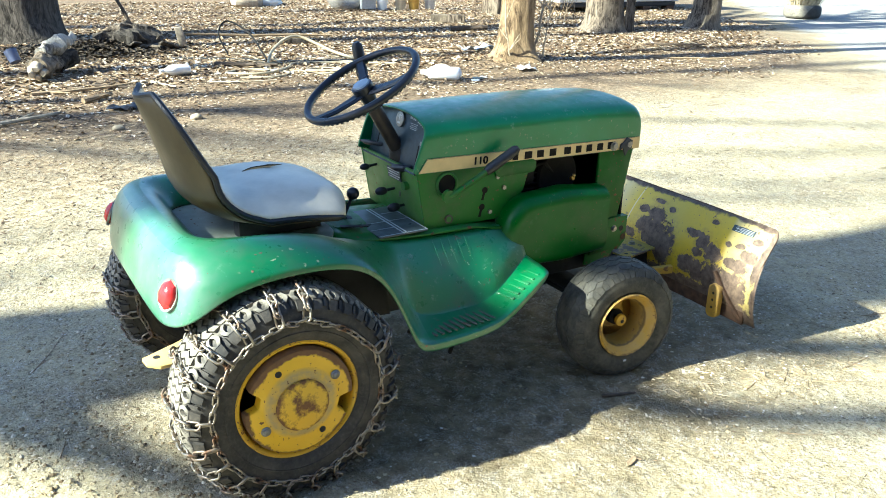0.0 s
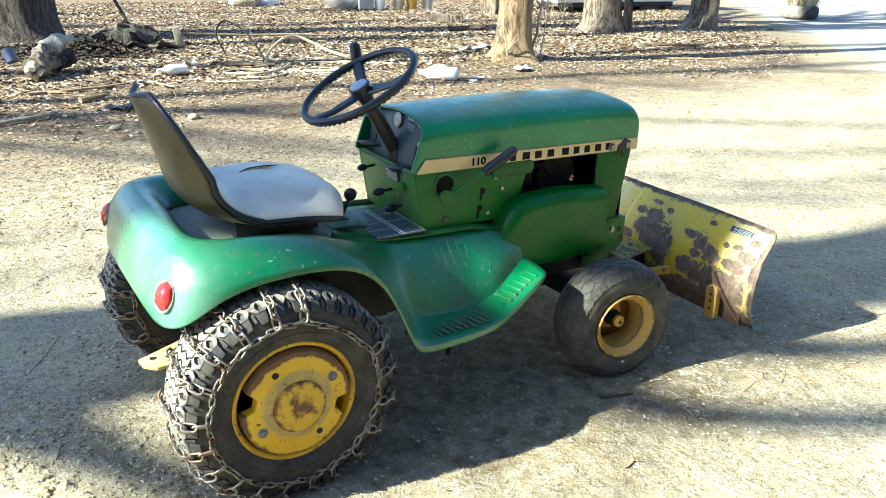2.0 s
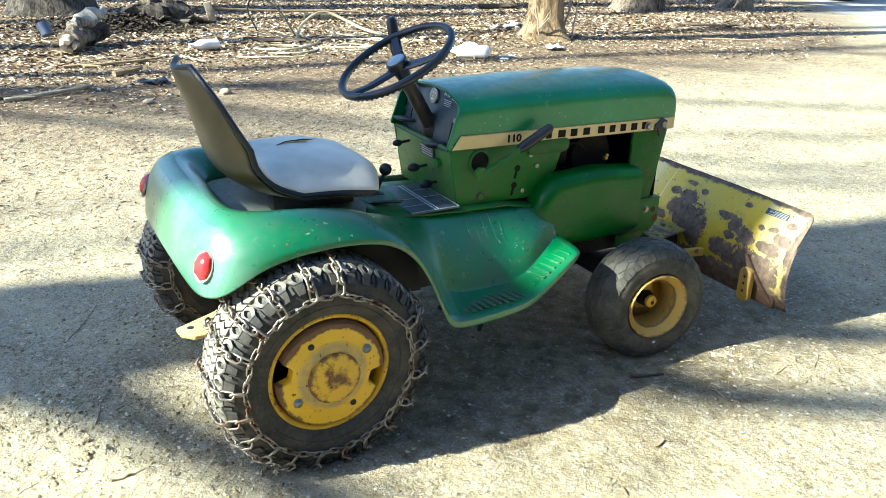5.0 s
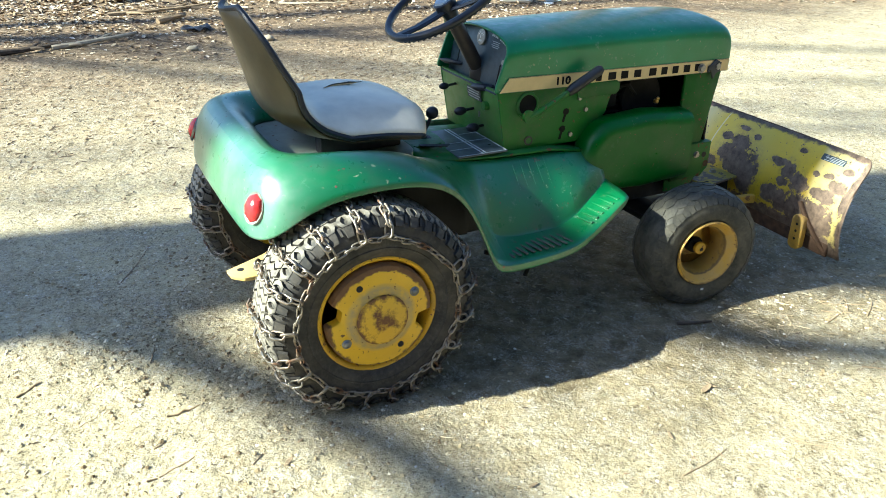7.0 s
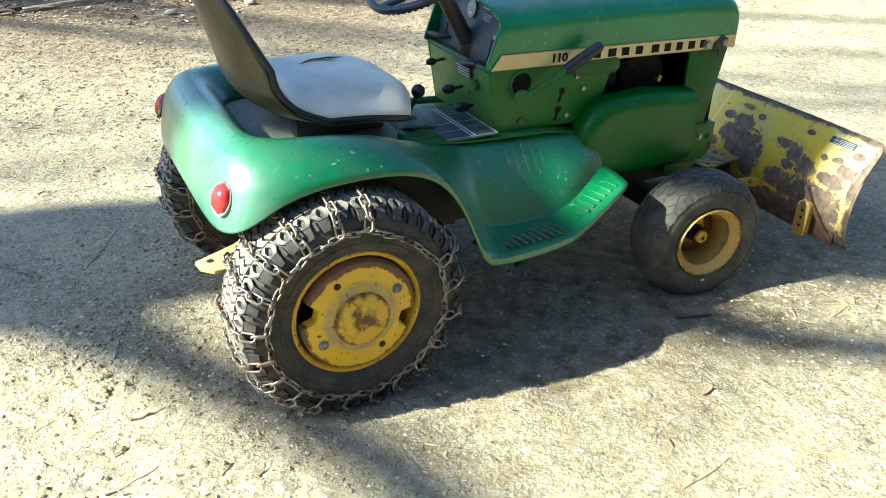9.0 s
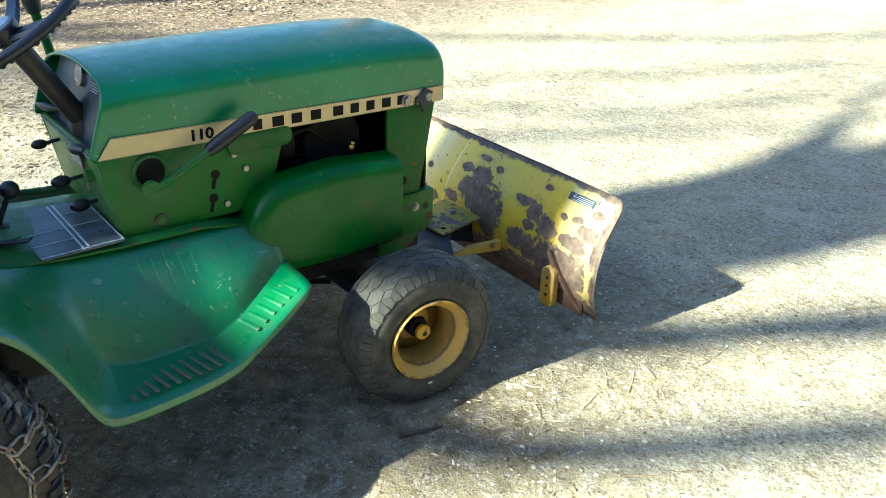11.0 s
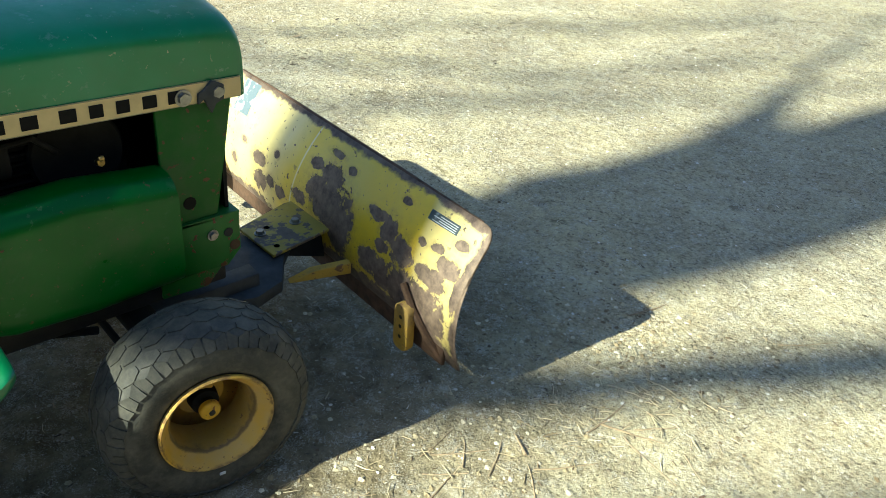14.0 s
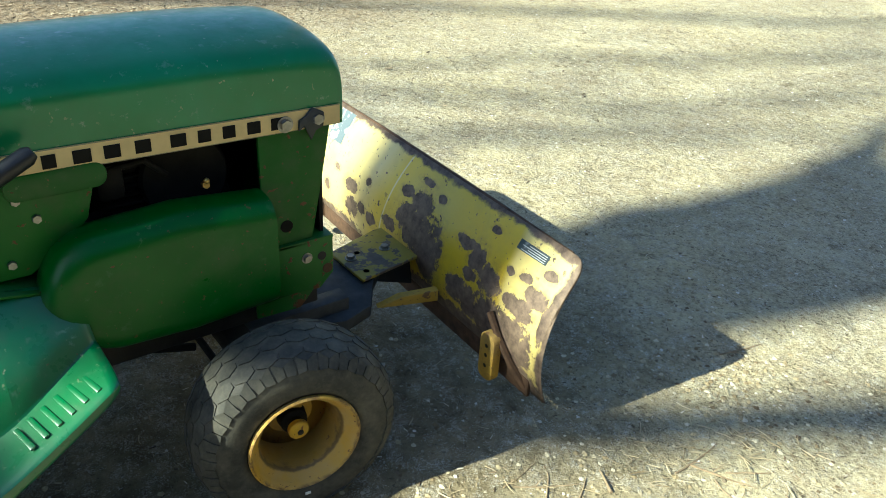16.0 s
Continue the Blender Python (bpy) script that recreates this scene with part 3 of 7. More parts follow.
FRONT = Tyre([(0.0, 0.203), (0.030, 0.202), (0.055, 0.195), (0.071, 0.181), (0.080, 0.158), (0.081, 0.136), (0.078, 0.118), (0.068, 0.106)])


def rear_tyre():
    """A snow tyre: zigzag bars over the crown, forked lugs with a pit between their arms on each shoulder."""
    bm = REAR.body(96, 44)
    n = 38
    w = 2 * math.pi / n
    zig = (-0.20, 0.20, -0.20, 0.20, -0.20, 0.20)
    for k in range(2 * n):
        bar(bm, REAR, [(0.5 * k * w + q * 0.55 * w, -0.235 + 0.094 * i) for i, q in enumerate(zig)], 0.37 * w, 0.009)
    for sgn in (1, -1):
        for k in range(n):
            t = (k + (0.25 if sgn > 0 else 0.0)) * w
            for a in (-1, 1):
                bar(bm, REAR, [(t + 0.10 * a * w, sgn * 0.255), (t + 0.30 * a * w, sgn * 0.315), (t + 0.31 * a * w, sgn * 0.355), (t + 0.13 * a * w, sgn * 0.410)], 0.24 * w, 0.009)
            bar(bm, REAR, [(t, sgn * 0.405, 0.50 * w), (t, sgn * 0.46, 0.46 * w), (t + 0.05 * w, sgn * 0.53, 0.40 * w)], 0.46 * w, 0.008)
            bar(bm, REAR, [(t + 0.5 * w, sgn * 0.385), (t + 0.5 * w, sgn * 0.49)], 0.15 * w, 0.005)
    for v in (0.80, -0.80, 0.64, -0.64):
        bm2 = tube([REAR.at(2 * math.pi * k / 72, v, 0.0) for k in range(72)], 0.0022, 6, True)
        bm = joined(bm, bm2)
    return finish(bm, True, 30)


def front_tyre():
    bm = FRONT.body(72, 40)
    n = 27
    w = 2 * math.pi / n
    rows = (-0.30, -0.10, 0.10, 0.30)
    for i, v in enumerate(rows):
        for k in range(n):
            t = (k + 0.5 * (i % 2)) * w
            d = 0.125
            block(bm, FRONT, [(t - 0.48 * w, v - 0.25 * d), (t - 0.48 * w, v + 0.35 * d), (t, v + 0.95 * d), (t + 0.48 * w, v + 0.35 * d), (t + 0.48 * w, v - 0.25 * d), (t, v - 0.85 * d + 0.02)], 0.0022)
    for sgn in (1, -1):
        for k in range(n):
            t = (k + 0.25 - 0.25 * sgn) * w
            block(bm, FRONT, [(t - 0.47 * w, sgn * 0.36), (t, sgn * 0.44), (t + 0.0 * w, sgn * 0.56), (t - 0.45 * w, sgn * 0.58), (t - 0.47 * w, sgn * 0.50)], 0.003)
            block(bm, FRONT, [(t + 0.47 * w, sgn * 0.36), (t + 0.03 * w, sgn * 0.44), (t + 0.03 * w, sgn * 0.56), (t + 0.47 * w, sgn * 0.58)], 0.003)
    return finish(bm, True, 30)


def rear_disc():
    """The wheel's centre plate: a skirted edge with two notches, a low cone round the hub."""
    n = 144
    def edge_at(a):
        r = 1.0
        for c in (175, 352):
            d = abs((a - c + 180) % 360 - 180)
            if d < 13:
                r = 1 - 0.25 * min(1, (13 - d) / 4) * (1 - 0.12 * (d / 13) ** 2)
        return r
    bm = bmesh.new()
    rings = []
    for rad, y, cut in ((0.146, -0.074, 1), (0.1455, -0.094, 1), (0.1425, -0.101, 1), (0.1385, -0.1025, 1), (0.100, -0.1045, 0), (0.094, -0.106, 0), (0.080, -0.113, 0), (0.070, -0.1135, 0)):
        rings.append([bm.verts.new((rad * (edge_at(360 * k / n) if cut else 1) * math.cos(2 * math.pi * k / n), y, rad * (edge_at(360 * k / n) if cut else 1) * math.sin(2 * math.pi * k / n))) for k in range(n)])
    for a, b in zip(rings, rings[1:]):
        for k in range(n):
            bm.faces.new((a[k], a[(k + 1) % n], b[(k + 1) % n], b[k]))
    bm.faces.new(rings[-1])
    return finish(bm, True, 40)


MESH = {}


def made(key, fn):
    if key not in MESH:
        MESH[key] = fn()
    return MESH[key]


def hole_cap(r, at, y):
    return moved(lathe([(r, 0.002), (r, 0.0), (0.0001, 0.0)], 20), Matrix.Translation((at[0], y, at[1])))


def rear_wheel(m, chained):
    """A rear wheel whose outer face looks along -y of the pose m."""
    w = tagged(new("rear_wheel"), "yellow rear wheel with chained black lug tyre")
    w.parent, w.matrix_basis = tractor, m
    part("tyre", made("rear_tyre", rear_tyre), rubber, w, "black ribbed lug tyre")
    rim = lambda: finish(lathe([(0.148, 0.075), (0.159, 0.082), (0.162, 0.076), (0.154, 0.066), (0.148, 0.03), (0.132, 0.0), (0.146, -0.045), (0.1485, -0.070), (0.151, -0.083), (0.155, -0.090), (0.161, -0.0925), (0.1655, -0.089), (0.165, -0.082)], 96, caps=False), True, 45)
    part("rim", made("rear_rim", rim), yellow, w)
    part("wheel_disc", made("rear_disc", rear_disc), made("disc_paint", disc_material), w)
    part("backing", made("rear_back", lambda: finish(lathe([(0.14, 0.02), (0.0001, 0.02)], 48))), black_steel, w)
    part("hub_cap", made("rear_cap", lambda: finish(lathe([(0.0695, -0.112), (0.069, -0.1215), (0.066, -0.1235), (0.030, -0.1245), (0.026, -0.1260), (0.0001, -0.1260)], 56), True, 40)), made("rust_cap", rust_cap_material), w, "rust-worn round hub cap")
    for k, a in enumerate((38, 128, 218, 308)):
        p = (0.1095 * math.cos(radians(a)), 0.1095 * math.sin(radians(a)))
        if k % 2 == 0:
            part("bolt", made(("rb", k), lambda: finish(joined(bolt(0.0095, 0.007, (p[0], -0.1085, p[1]), (0, -1, 0)), disc_x(0.013, -0.1065, -0.101, p)))), steel, w)
        else:
            part("bolt_hole", made(("rh", k), lambda: finish(hole_cap(0.0085, p, -0.1056))), black_steel, w)
    if chained:
        for name, mesh in made("chain", tyre_chain):
            part(name, mesh, chain_steel, w, "rusty steel side chain" if name == "side_chain" else "rusty cross chain over the tread")


def disc_material():
    """Yellow wheel paint with a rusty outer edge and grey dirt round the hub."""
    m = Mat("grimy_yellow_wheel_disc", 0.45)
    rad = m.math("SQRT", m.math("ADD", m.math("POWER", m.sep(0), 2.0), m.math("POWER", m.sep(2), 2.0)))
    edge = m.math("ADD", m.math("MULTIPLY", m.noise(20, 6, 0.7), 0.6), m.step(rad, 0.116, 0.146, 0.0, 0.46))
    edge = m.math("ADD", edge, m.step(m.sep(2), -0.1, 0.13, -0.06, 0.10))
    worn = m.math("MAXIMUM", m.step(edge, 0.54, 0.62), m.math("MAXIMUM", m.step(m.noise(85, 3), 0.65, 0.68), m.step(m.noise(30, 6, 0.7), 0.66, 0.69)))
    hub = m.math("MULTIPLY", m.step(rad, 0.086, 0.100, 1.0, 0.0), m.step(m.noise(40, 5), 0.3, 0.6, 0.25, 0.75))
    c = m.mix(m.step(m.noise(14, 5), 0.4, 0.7, 0, 0.4), (0.80, 0.49, 0.012), (0.66, 0.38, 0.02))
    c = m.mix(hub, c, (0.30, 0.255, 0.16))
    c = m.mix(worn, c, m.mix(m.noise(70), (0.10, 0.05, 0.022), (0.24, 0.13, 0.05)))
    m.put("Base Color", c).put("Roughness", m.step(worn, 0, 1, 0.42, 0.85))
    m.bump(worn, 0.0006, 0.8).bump(m.noise(130, 3), 0.0004, 0.4)
    return m.m


def rust_cap_material():
    m = Mat("rusted_yellow_cap", 0.6)
    rad = m.math("SQRT", m.math("ADD", m.math("POWER", m.sep(0), 2.0), m.math("POWER", m.sep(2), 2.0)))
    f = m.math("ADD", m.noise(34, 6, 0.7), m.step(rad, 0.0, 0.045, 0.22, 0.0))
    f = m.math("ADD", f, m.step(rad, 0.058, 0.068, 0.0, 0.16))
    worn = m.step(f, 0.50, 0.68)
    m.put("Base Color", m.mix(worn, (0.70, 0.43, 0.02), m.mix(m.noise(80), (0.11, 0.05, 0.022), (0.22, 0.11, 0.04)))).put("Roughness", m.step(worn, 0, 1, 0.45, 0.85))
    m.bump(worn, 0.0008, 0.8)
    return m.m


CROSS = (84, 101, 121, 138, 155, 177, 195, 210, 227, 243, 259, 276, 291, 309, 326, 346, 7, 25)      # degrees at which the cross chains hang on


def tyre_chain():
    """Two taut side chains, drawn out a little at every cross chain, and the cross chains over the tread."""
    out = []
    hooks = sorted(a + 8 for a in CROSS)
    def side_v(deg):
        gaps = sorted(min(abs(deg - h), 360 - abs(deg - h)) for h in hooks)
        return 0.640 + 0.030 * min(1.0, gaps[0] / 12) * (1.8 if 33 < deg < 92 else 1.0)
    for sgn in (1, -1):
        bm = bmesh.new()
        path, way = [], []
        for k in range(181):
            deg = 2 * k % 360
            path.append(REAR.at(radians(deg), sgn * side_v(deg), 0.005))
            way.append(Vector((0, sgn, 0)))
        chain_along(bm, path, way, SIDE_LINK, 0.0225)
        out.append(("side_chain", finish(bm)))
    for k, deg in enumerate(hooks):
        bm = bmesh.new()
        th = radians(deg)
        path, way = [], []
        for i in range(33):
            v = -0.63 + 1.26 * i / 32
            q = th + 0.035 * math.sin(2.6 * v + 1.7 * k) * (1 - abs(v) / 0.63)
            path.append(REAR.at(q, v, 0.0145 if abs(v) < 0.5 else 0.008))
            way.append(Vector((math.cos(q), 0, math.sin(q))) + Vector((0, v, 0)))
        chain_along(bm, path, way, LINK, 0.0285)
        out.append(("cross_chain", finish(bm)))
    return out


def front_rim_material():
    """Dusty yellow rim: shade painted into the dish and the groove behind the ledge, rust along the lip."""
    m = Mat("shaded_yellow_rim", 0.6)
    rad = m.math("SQRT", m.math("ADD", m.math("POWER", m.sep(0), 2.0), m.math("POWER", m.sep(2), 2.0)))
    rad = m.math("ADD", rad, m.math("MULTIPLY", m.math("SUBTRACT", m.noise(30, 5, 0.7), 0.5), 0.010))
    c = m.mix(m.step(m.noise(16, 5), 0.35, 0.7), (0.60, 0.35, 0.03), (0.52, 0.35, 0.11))
    # darker dish and groove: recess shade put into the colour
    c = m.mix(m.step(rad, 0.080, 0.083, 0.65, 0.0), c, (0.26, 0.155, 0.03))
    groove = m.math("MULTIPLY", m.step(rad, 0.0805, 0.083), m.step(rad, 0.085, 0.088, 1.0, 0.0))
    c = m.mix(m.math("MULTIPLY", groove, 0.8), c, (0.085, 0.055, 0.025))
    rust = m.math("MULTIPLY", m.step(rad, 0.103, 0.107), m.step(m.noise(45, 5, 0.7), 0.42, 0.58))
    chips = m.step(m.noise(70, 3), 0.66, 0.69)
    worn = m.math("MAXIMUM", rust, chips)
    m.put("Base Color", m.mix(m.math("MULTIPLY", worn, 0.85), c, (0.15, 0.08, 0.03))).put("Roughness", m.step(m.noise(25), 0.3, 0.7, 0.45, 0.8))
    m.bump(worn, 0.0005, 0.6).bump(m.noise(140, 3), 0.0004, 0.4)
    return m.m


def front_wheel(m):
    w = tagged(new("front_wheel"), "dusty front wheel with deep yellow rim")
    w.parent, w.matrix_basis = tractor, m
    part("tyre", made("front_tyre", front_tyre), rubber_dusty, w, "dusty grey turf tyre")
    prof = [(0.102, 0.070), (0.108, 0.078), (0.111, 0.074), (0.104, 0.062), (0.096, 0.035), (0.078, 0.020), (0.078, -0.012), (0.080, -0.030), (0.082, -0.050), (0.0845, -0.057), (0.0935, -0.064), (0.0985, -0.073), (0.1035, -0.081), (0.108, -0.0855), (0.1115, -0.083), (0.1115, -0.076)]
    part("rim", made("front_rim", lambda: finish(lathe(prof, 72, caps=False), True, 45)), made("rim_paint", front_rim_material), w, "dusty yellow deep-dished rim")
    part("wheel_disc", made("front_disc", lambda: finish(lathe([(0.079, 0.018), (0.070, 0.022), (0.050, 0.020), (0.036, 0.010), (0.0001, 0.010)], 48))), yellow_dirty, w)
    part("hub", made("front_hub", lambda: finish(lathe([(0.030, 0.012), (0.027, -0.012), (0.0165, -0.016), (0.0165, -0.028), (0.0005, -0.028)], 32), True, 40)), engine_dark, w, "greasy dark hub")
    part("hub_cap", made("front_cap", lambda: finish(lathe([(0.0165, -0.026), (0.0205, -0.030), (0.0205, -0.040), (0.018, -0.0425), (0.0001, -0.0435)], 28), True, 40)), yellow, w, "yellow hub cap with greased centre hole")
    part("grease_hole", made("gh", lambda: finish(hole_cap(0.0062, (0.002, -0.003), -0.0445))), black_steel, w)
    part("hub_web", made("web", lambda: finish(moved(box(0.050, 0.020, 0.030, (0.050, 0.006, 0), 0.004, 2), Matrix.Rotation(radians(-78), 4, "Y")))), yellow_dirty, w)
    part("sidewall_mark", made("wm", lambda: finish(box(0.012, 0.003, 0.007, (0.0, -0.0815, -0.1305), 0.001, 1))), white_plastic, w)


rear_wheel(pose(-0.005, -0.410, 0.286, 0, 8, 0), True)
rear_wheel(pose(-0.005, 0.410, 0.286, 0, 25, 180), True)
front_wheel(pose(1.174, -0.385, 0.202, 0, 0, -8))
front_wheel(pose(1.174, 0.385, 0.202, 0, 0, 172))

# fenders, seat pan and footboards are one pressing: a skin through sections that run round the back of the tractor
K = (0.0, 0.012, 0.09, 0.28, 0.58, 0.86, 1.0)


def ring(ox, oy, ix, iy, zs):
    return [(ox + (ix - ox) * k, oy + (iy - oy) * k, z) for k, z in zip(K, zs)]


BACK = (0.495, 0.525, 0.605, 0.664, 0.684, 0.650, 0.607)
half = [
    ring(-0.292, 0.0, -0.125, 0.0, BACK), ring(-0.292, -0.13, -0.125, -0.09, BACK), ring(-0.290, -0.26, -0.125, -0.15, BACK),
    ring(-0.284, -0.340, -0.122, -0.190, (0.493, 0.523, 0.606, 0.666, 0.686, 0.650, 0.607)),
    ring(-0.262, -0.405, -0.110, -0.215, (0.505, 0.530, 0.610, 0.668, 0.688, 0.650, 0.607)),
    ring(-0.222, -0.440, -0.085, -0.232, (0.530, 0.552, 0.618, 0.668, 0.688, 0.650, 0.607)),
    ring(-0.165, -0.453, -0.050, -0.235, (0.575, 0.592, 0.635, 0.670, 0.686, 0.648, 0.607)),
    ring(-0.080, -0.457, 0.0, -0.235, (0.602, 0.617, 0.646, 0.672, 0.682, 0.645, 0.607)),
    ring(0.035, -0.457, 0.06, -0.235, (0.609, 0.623, 0.645, 0.665, 0.672, 0.642, 0.606)),
    ring(0.130, -0.457, 0.14, -0.230, (0.604, 0.618, 0.636, 0.650, 0.654, 0.632, 0.604)),
    [(0.205, -0.457, 0.582), (0.205, -0.456, 0.597), (0.204, -0.437, 0.613), (0.203, -0.39, 0.625), (0.202, -0.32, 0.626), (0.20, -0.26, 0.612), (0.20, -0.21, 0.598)],
    [(0.262, -0.457, 0.535), (0.262, -0.456, 0.552), (0.260, -0.437, 0.570), (0.258, -0.39, 0.586), (0.256, -0.32, 0.594), (0.255, -0.26, 0.590), (0.255, -0.21, 0.584)],
    [(0.305, -0.457, 0.462), (0.305, -0.457, 0.480), (0.304, -0.438, 0.505), (0.302, -0.39, 0.535), (0.30, -0.33, 0.558), (0.30, -0.27, 0.571), (0.30, -0.21, 0.572)],
    [(0.340, -0.459, 0.378), (0.340, -0.459, 0.396), (0.341, -0.442, 0.425), (0.343, -0.40, 0.465), (0.345, -0.34, 0.513), (0.345, -0.275, 0.555), (0.345, -0.21, 0.565)],
    [(0.368, -0.461, 0.312), (0.368, -0.461, 0.332), (0.372, -0.446, 0.350), (0.378, -0.402, 0.375), (0.385, -0.338, 0.435), (0.385, -0.275, 0.528), (0.385, -0.21, 0.560)],
    [(0.400, -0.462, 0.296), (0.400, -0.462, 0.316), (0.404, -0.450, 0.324), (0.41, -0.402, 0.330), (0.42, -0.335, 0.355), (0.43, -0.28, 0.478), (0.43, -0.205, 0.555)],
    [(0.500, -0.462, 0.298), (0.500, -0.462, 0.318), (0.500, -0.450, 0.325), (0.50, -0.402, 0.326), (0.50, -0.338, 0.338), (0.51, -0.282, 0.455), (0.51, -0.205, 0.548)],
    [(0.630, -0.460, 0.306), (0.630, -0.460, 0.326), (0.630, -0.449, 0.332), (0.635, -0.402, 0.333), (0.65, -0.338, 0.344), (0.65, -0.283, 0.445), (0.65, -0.205, 0.546)],
    [(0.690, -0.448, 0.328), (0.690, -0.448, 0.348), (0.692, -0.437, 0.356), (0.698, -0.400, 0.362), (0.708, -0.350, 0.372), (0.71, -0.315, 0.450), (0.71, -0.205, 0.545)],
    [(0.790, -0.420, 0.372), (0.790, -0.420, 0.392), (0.791, -0.409, 0.400), (0.795, -0.370, 0.407), (0.80, -0.308, 0.418), (0.80, -0.278, 0.485), (0.80, -0.205, 0.538)],
    [(0.868, -0.392, 0.404), (0.868, -0.392, 0.424), (0.868, -0.381, 0.431), (0.868, -0.345, 0.436), (0.864, -0.278, 0.444), (0.858, -0.252, 0.497), (0.852, -0.205, 0.522)],
]
for i, row in enumerate(half):                        # one more line just above the crease of the footboard
    p, q = Vector(row[4]), Vector(row[5])
    mid = p.lerp(q, 0.14) if i > 13 else spline(row[3:7], 7)[3]
    row.insert(5, tuple(mid))
other = [[(x, -y, z) for x, y, z in row] for row in half[1:]]
skin = grid(other[::-1] + half)
skin.verts.ensure_lookup_table()
sharp = skin.edges.layers.float.new("crease_edge")
wide = len(half[0])
def fold(i, j, k, l, much):
    for row in (len(other) + i, len(other) - i):
        for row2 in (len(other) + k, len(other) - k):
            e = skin.edges.get((skin.verts[row * wide + j], skin.verts[row2 * wide + l]))
            if e:
                e[sharp] = much
for i in range(14, len(half) - 1):
    fold(i, 4, i + 1, 4, 0.85)                        # the inner edge of the tread
    fold(i, 7, i + 1, 7, 0.6)
for j in range(2, 7):
    fold(17, j, 17, j + 1, 0.75 if j < 4 else 0.3)    # where the tread turns up to the front ramp
for i in range(len(half) - 1):
    fold(i, 1, i + 1, 1, 0.5)
body = part("fender_body", skin, green_fender, tractor, "glossy worn green fenders with footboards")
shell(body, 0.006, 2)

part("seat_pan_floor", slab(rounded(-0.135, -0.245, 0.245, 0.245, 0.09), "z", 0.588, 0.6035, 0.003), pan_worn, tractor, "scuffed grey-green seat pan")
deck = [[(x, y, z + 0.010 * (1 - (y / 0.24) ** 2)) for y in (-0.22, -0.16, -0.08, 0.0, 0.06, 0.10)] for x, z in ((0.225, 0.588), (0.28, 0.576), (0.34, 0.566), (0.42, 0.558), (0.53, 0.552), (0.70, 0.548), (0.85, 0.520))]
shell(part("tunnel_cover", grid(deck), green_dirty, tractor), 0.006)
for s in (-1, 1):
    part("wheel_well", slab([(-0.17, 0.40), (-0.19, 0.60), (0.18, 0.61), (0.25, 0.575), (0.30, 0.52), (0.345, 0.45), (0.36, 0.36)], "y", s * 0.300, s * 0.295), black_steel, tractor)
# raised treads on the footboard, ribs on its inner slope
for k in range(10):
    part("footboard_rib", box(0.009, 0.095, 0.005, (0.430 + 0.0225 * k, -0.390, 0.329 + 0.0008 * k), 0.002, 2, pose(0, 0, 0, 0, 0, 12)), made("rib_paint", lambda: paint("scuffed_rib_paint", (0.085, 0.10, 0.065), (0.15, 0.13, 0.10), 0.6, 0.62, 25, 0.6)), tractor)
for k in range(6):
    part("footboard_rib", box(0.010, 0.060, 0.005, (0.715 + 0.023 * k, -0.385 + 0.006 * k, 0.3755 + 0.0088 * k), 0.002, 2, pose(0, 0, 0, 0, -21, 14)), green_fender, tractor)
for k in range(5):
    x = 0.545 + 0.028 * k
    part("slope_rib", tube([(x, -0.212, 0.5455), (x, -0.245, 0.507), (x + 0.004, -0.278, 0.462)], [0.0002, 0.0006, 0.0002], 8), green_fender, tractor)
mat = part("tread_mat", slab(rounded(0.368, -0.224, 0.532, 0.035, 0.004, 2), "z", 0.566, 0.5695), mat_rubber, tractor, "worn black tread mat with silver lines")
for x, y, sx, sy in ((0.450, -0.095, 0.004, 0.255), (0.461, -0.095, 0.004, 0.255), (0.45, -0.218, 0.16, 0.003), (0.45, -0.10, 0.16, 0.002), (0.529, -0.095, 0.003, 0.25), (0.41, -0.16, 0.08, 0.002), (0.50, -0.03, 0.06, 0.002)):
    part("foil_line", box(sx, sy, 0.0012, (x, y, 0.5700), 0), silver_line, mat)
# underside
part("frame_rail", box(1.35, 0.05, 0.09, (0.68, -0.135, 0.335), 0.006), black_steel, tractor)
part("frame_rail", box(1.35, 0.05, 0.09, (0.68, 0.135, 0.335), 0.006), black_steel, tractor)
part("transaxle", joined(box(0.24, 0.24, 0.20, (0, 0, 0.30), 0.03), moved(lathe([(0.05, -0.40), (0.05, 0.40)], 20), Matrix.Translation((0, 0, 0.282)))), engine_dark, tractor)
part("front_axle", joined(box(0.06, 0.52, 0.055, (1.168, 0, 0.235), 0.012), tube([(1.168, -0.28, 0.31), (1.168, -0.28, 0.15)], 0.018, 12), tube([(1.168, 0.28, 0.31), (1.168, 0.28, 0.15)], 0.018, 12), tube([(1.168, -0.38, 0.203), (1.168, 0.38, 0.203)], 0.016, 12)), engine_dark, tractor)
part("tie_rod", tube([(1.10, -0.25, 0.24), (1.10, 0.27, 0.24)], 0.008, 10), engine_dark, tractor)
part("drag_link", tube([(0.62, -0.10, 0.36), (0.86, -0.11, 0.31), (1.08, -0.12, 0.245)], 0.009, 10), engine_dark, tractor)
part("brake_linkage", tube([(0.42, -0.30, 0.29), (0.50, -0.33, 0.26), (0.56, -0.33, 0.22), (0.57, -0.30, 0.18)], 0.007, 8), engine_dark, tractor)
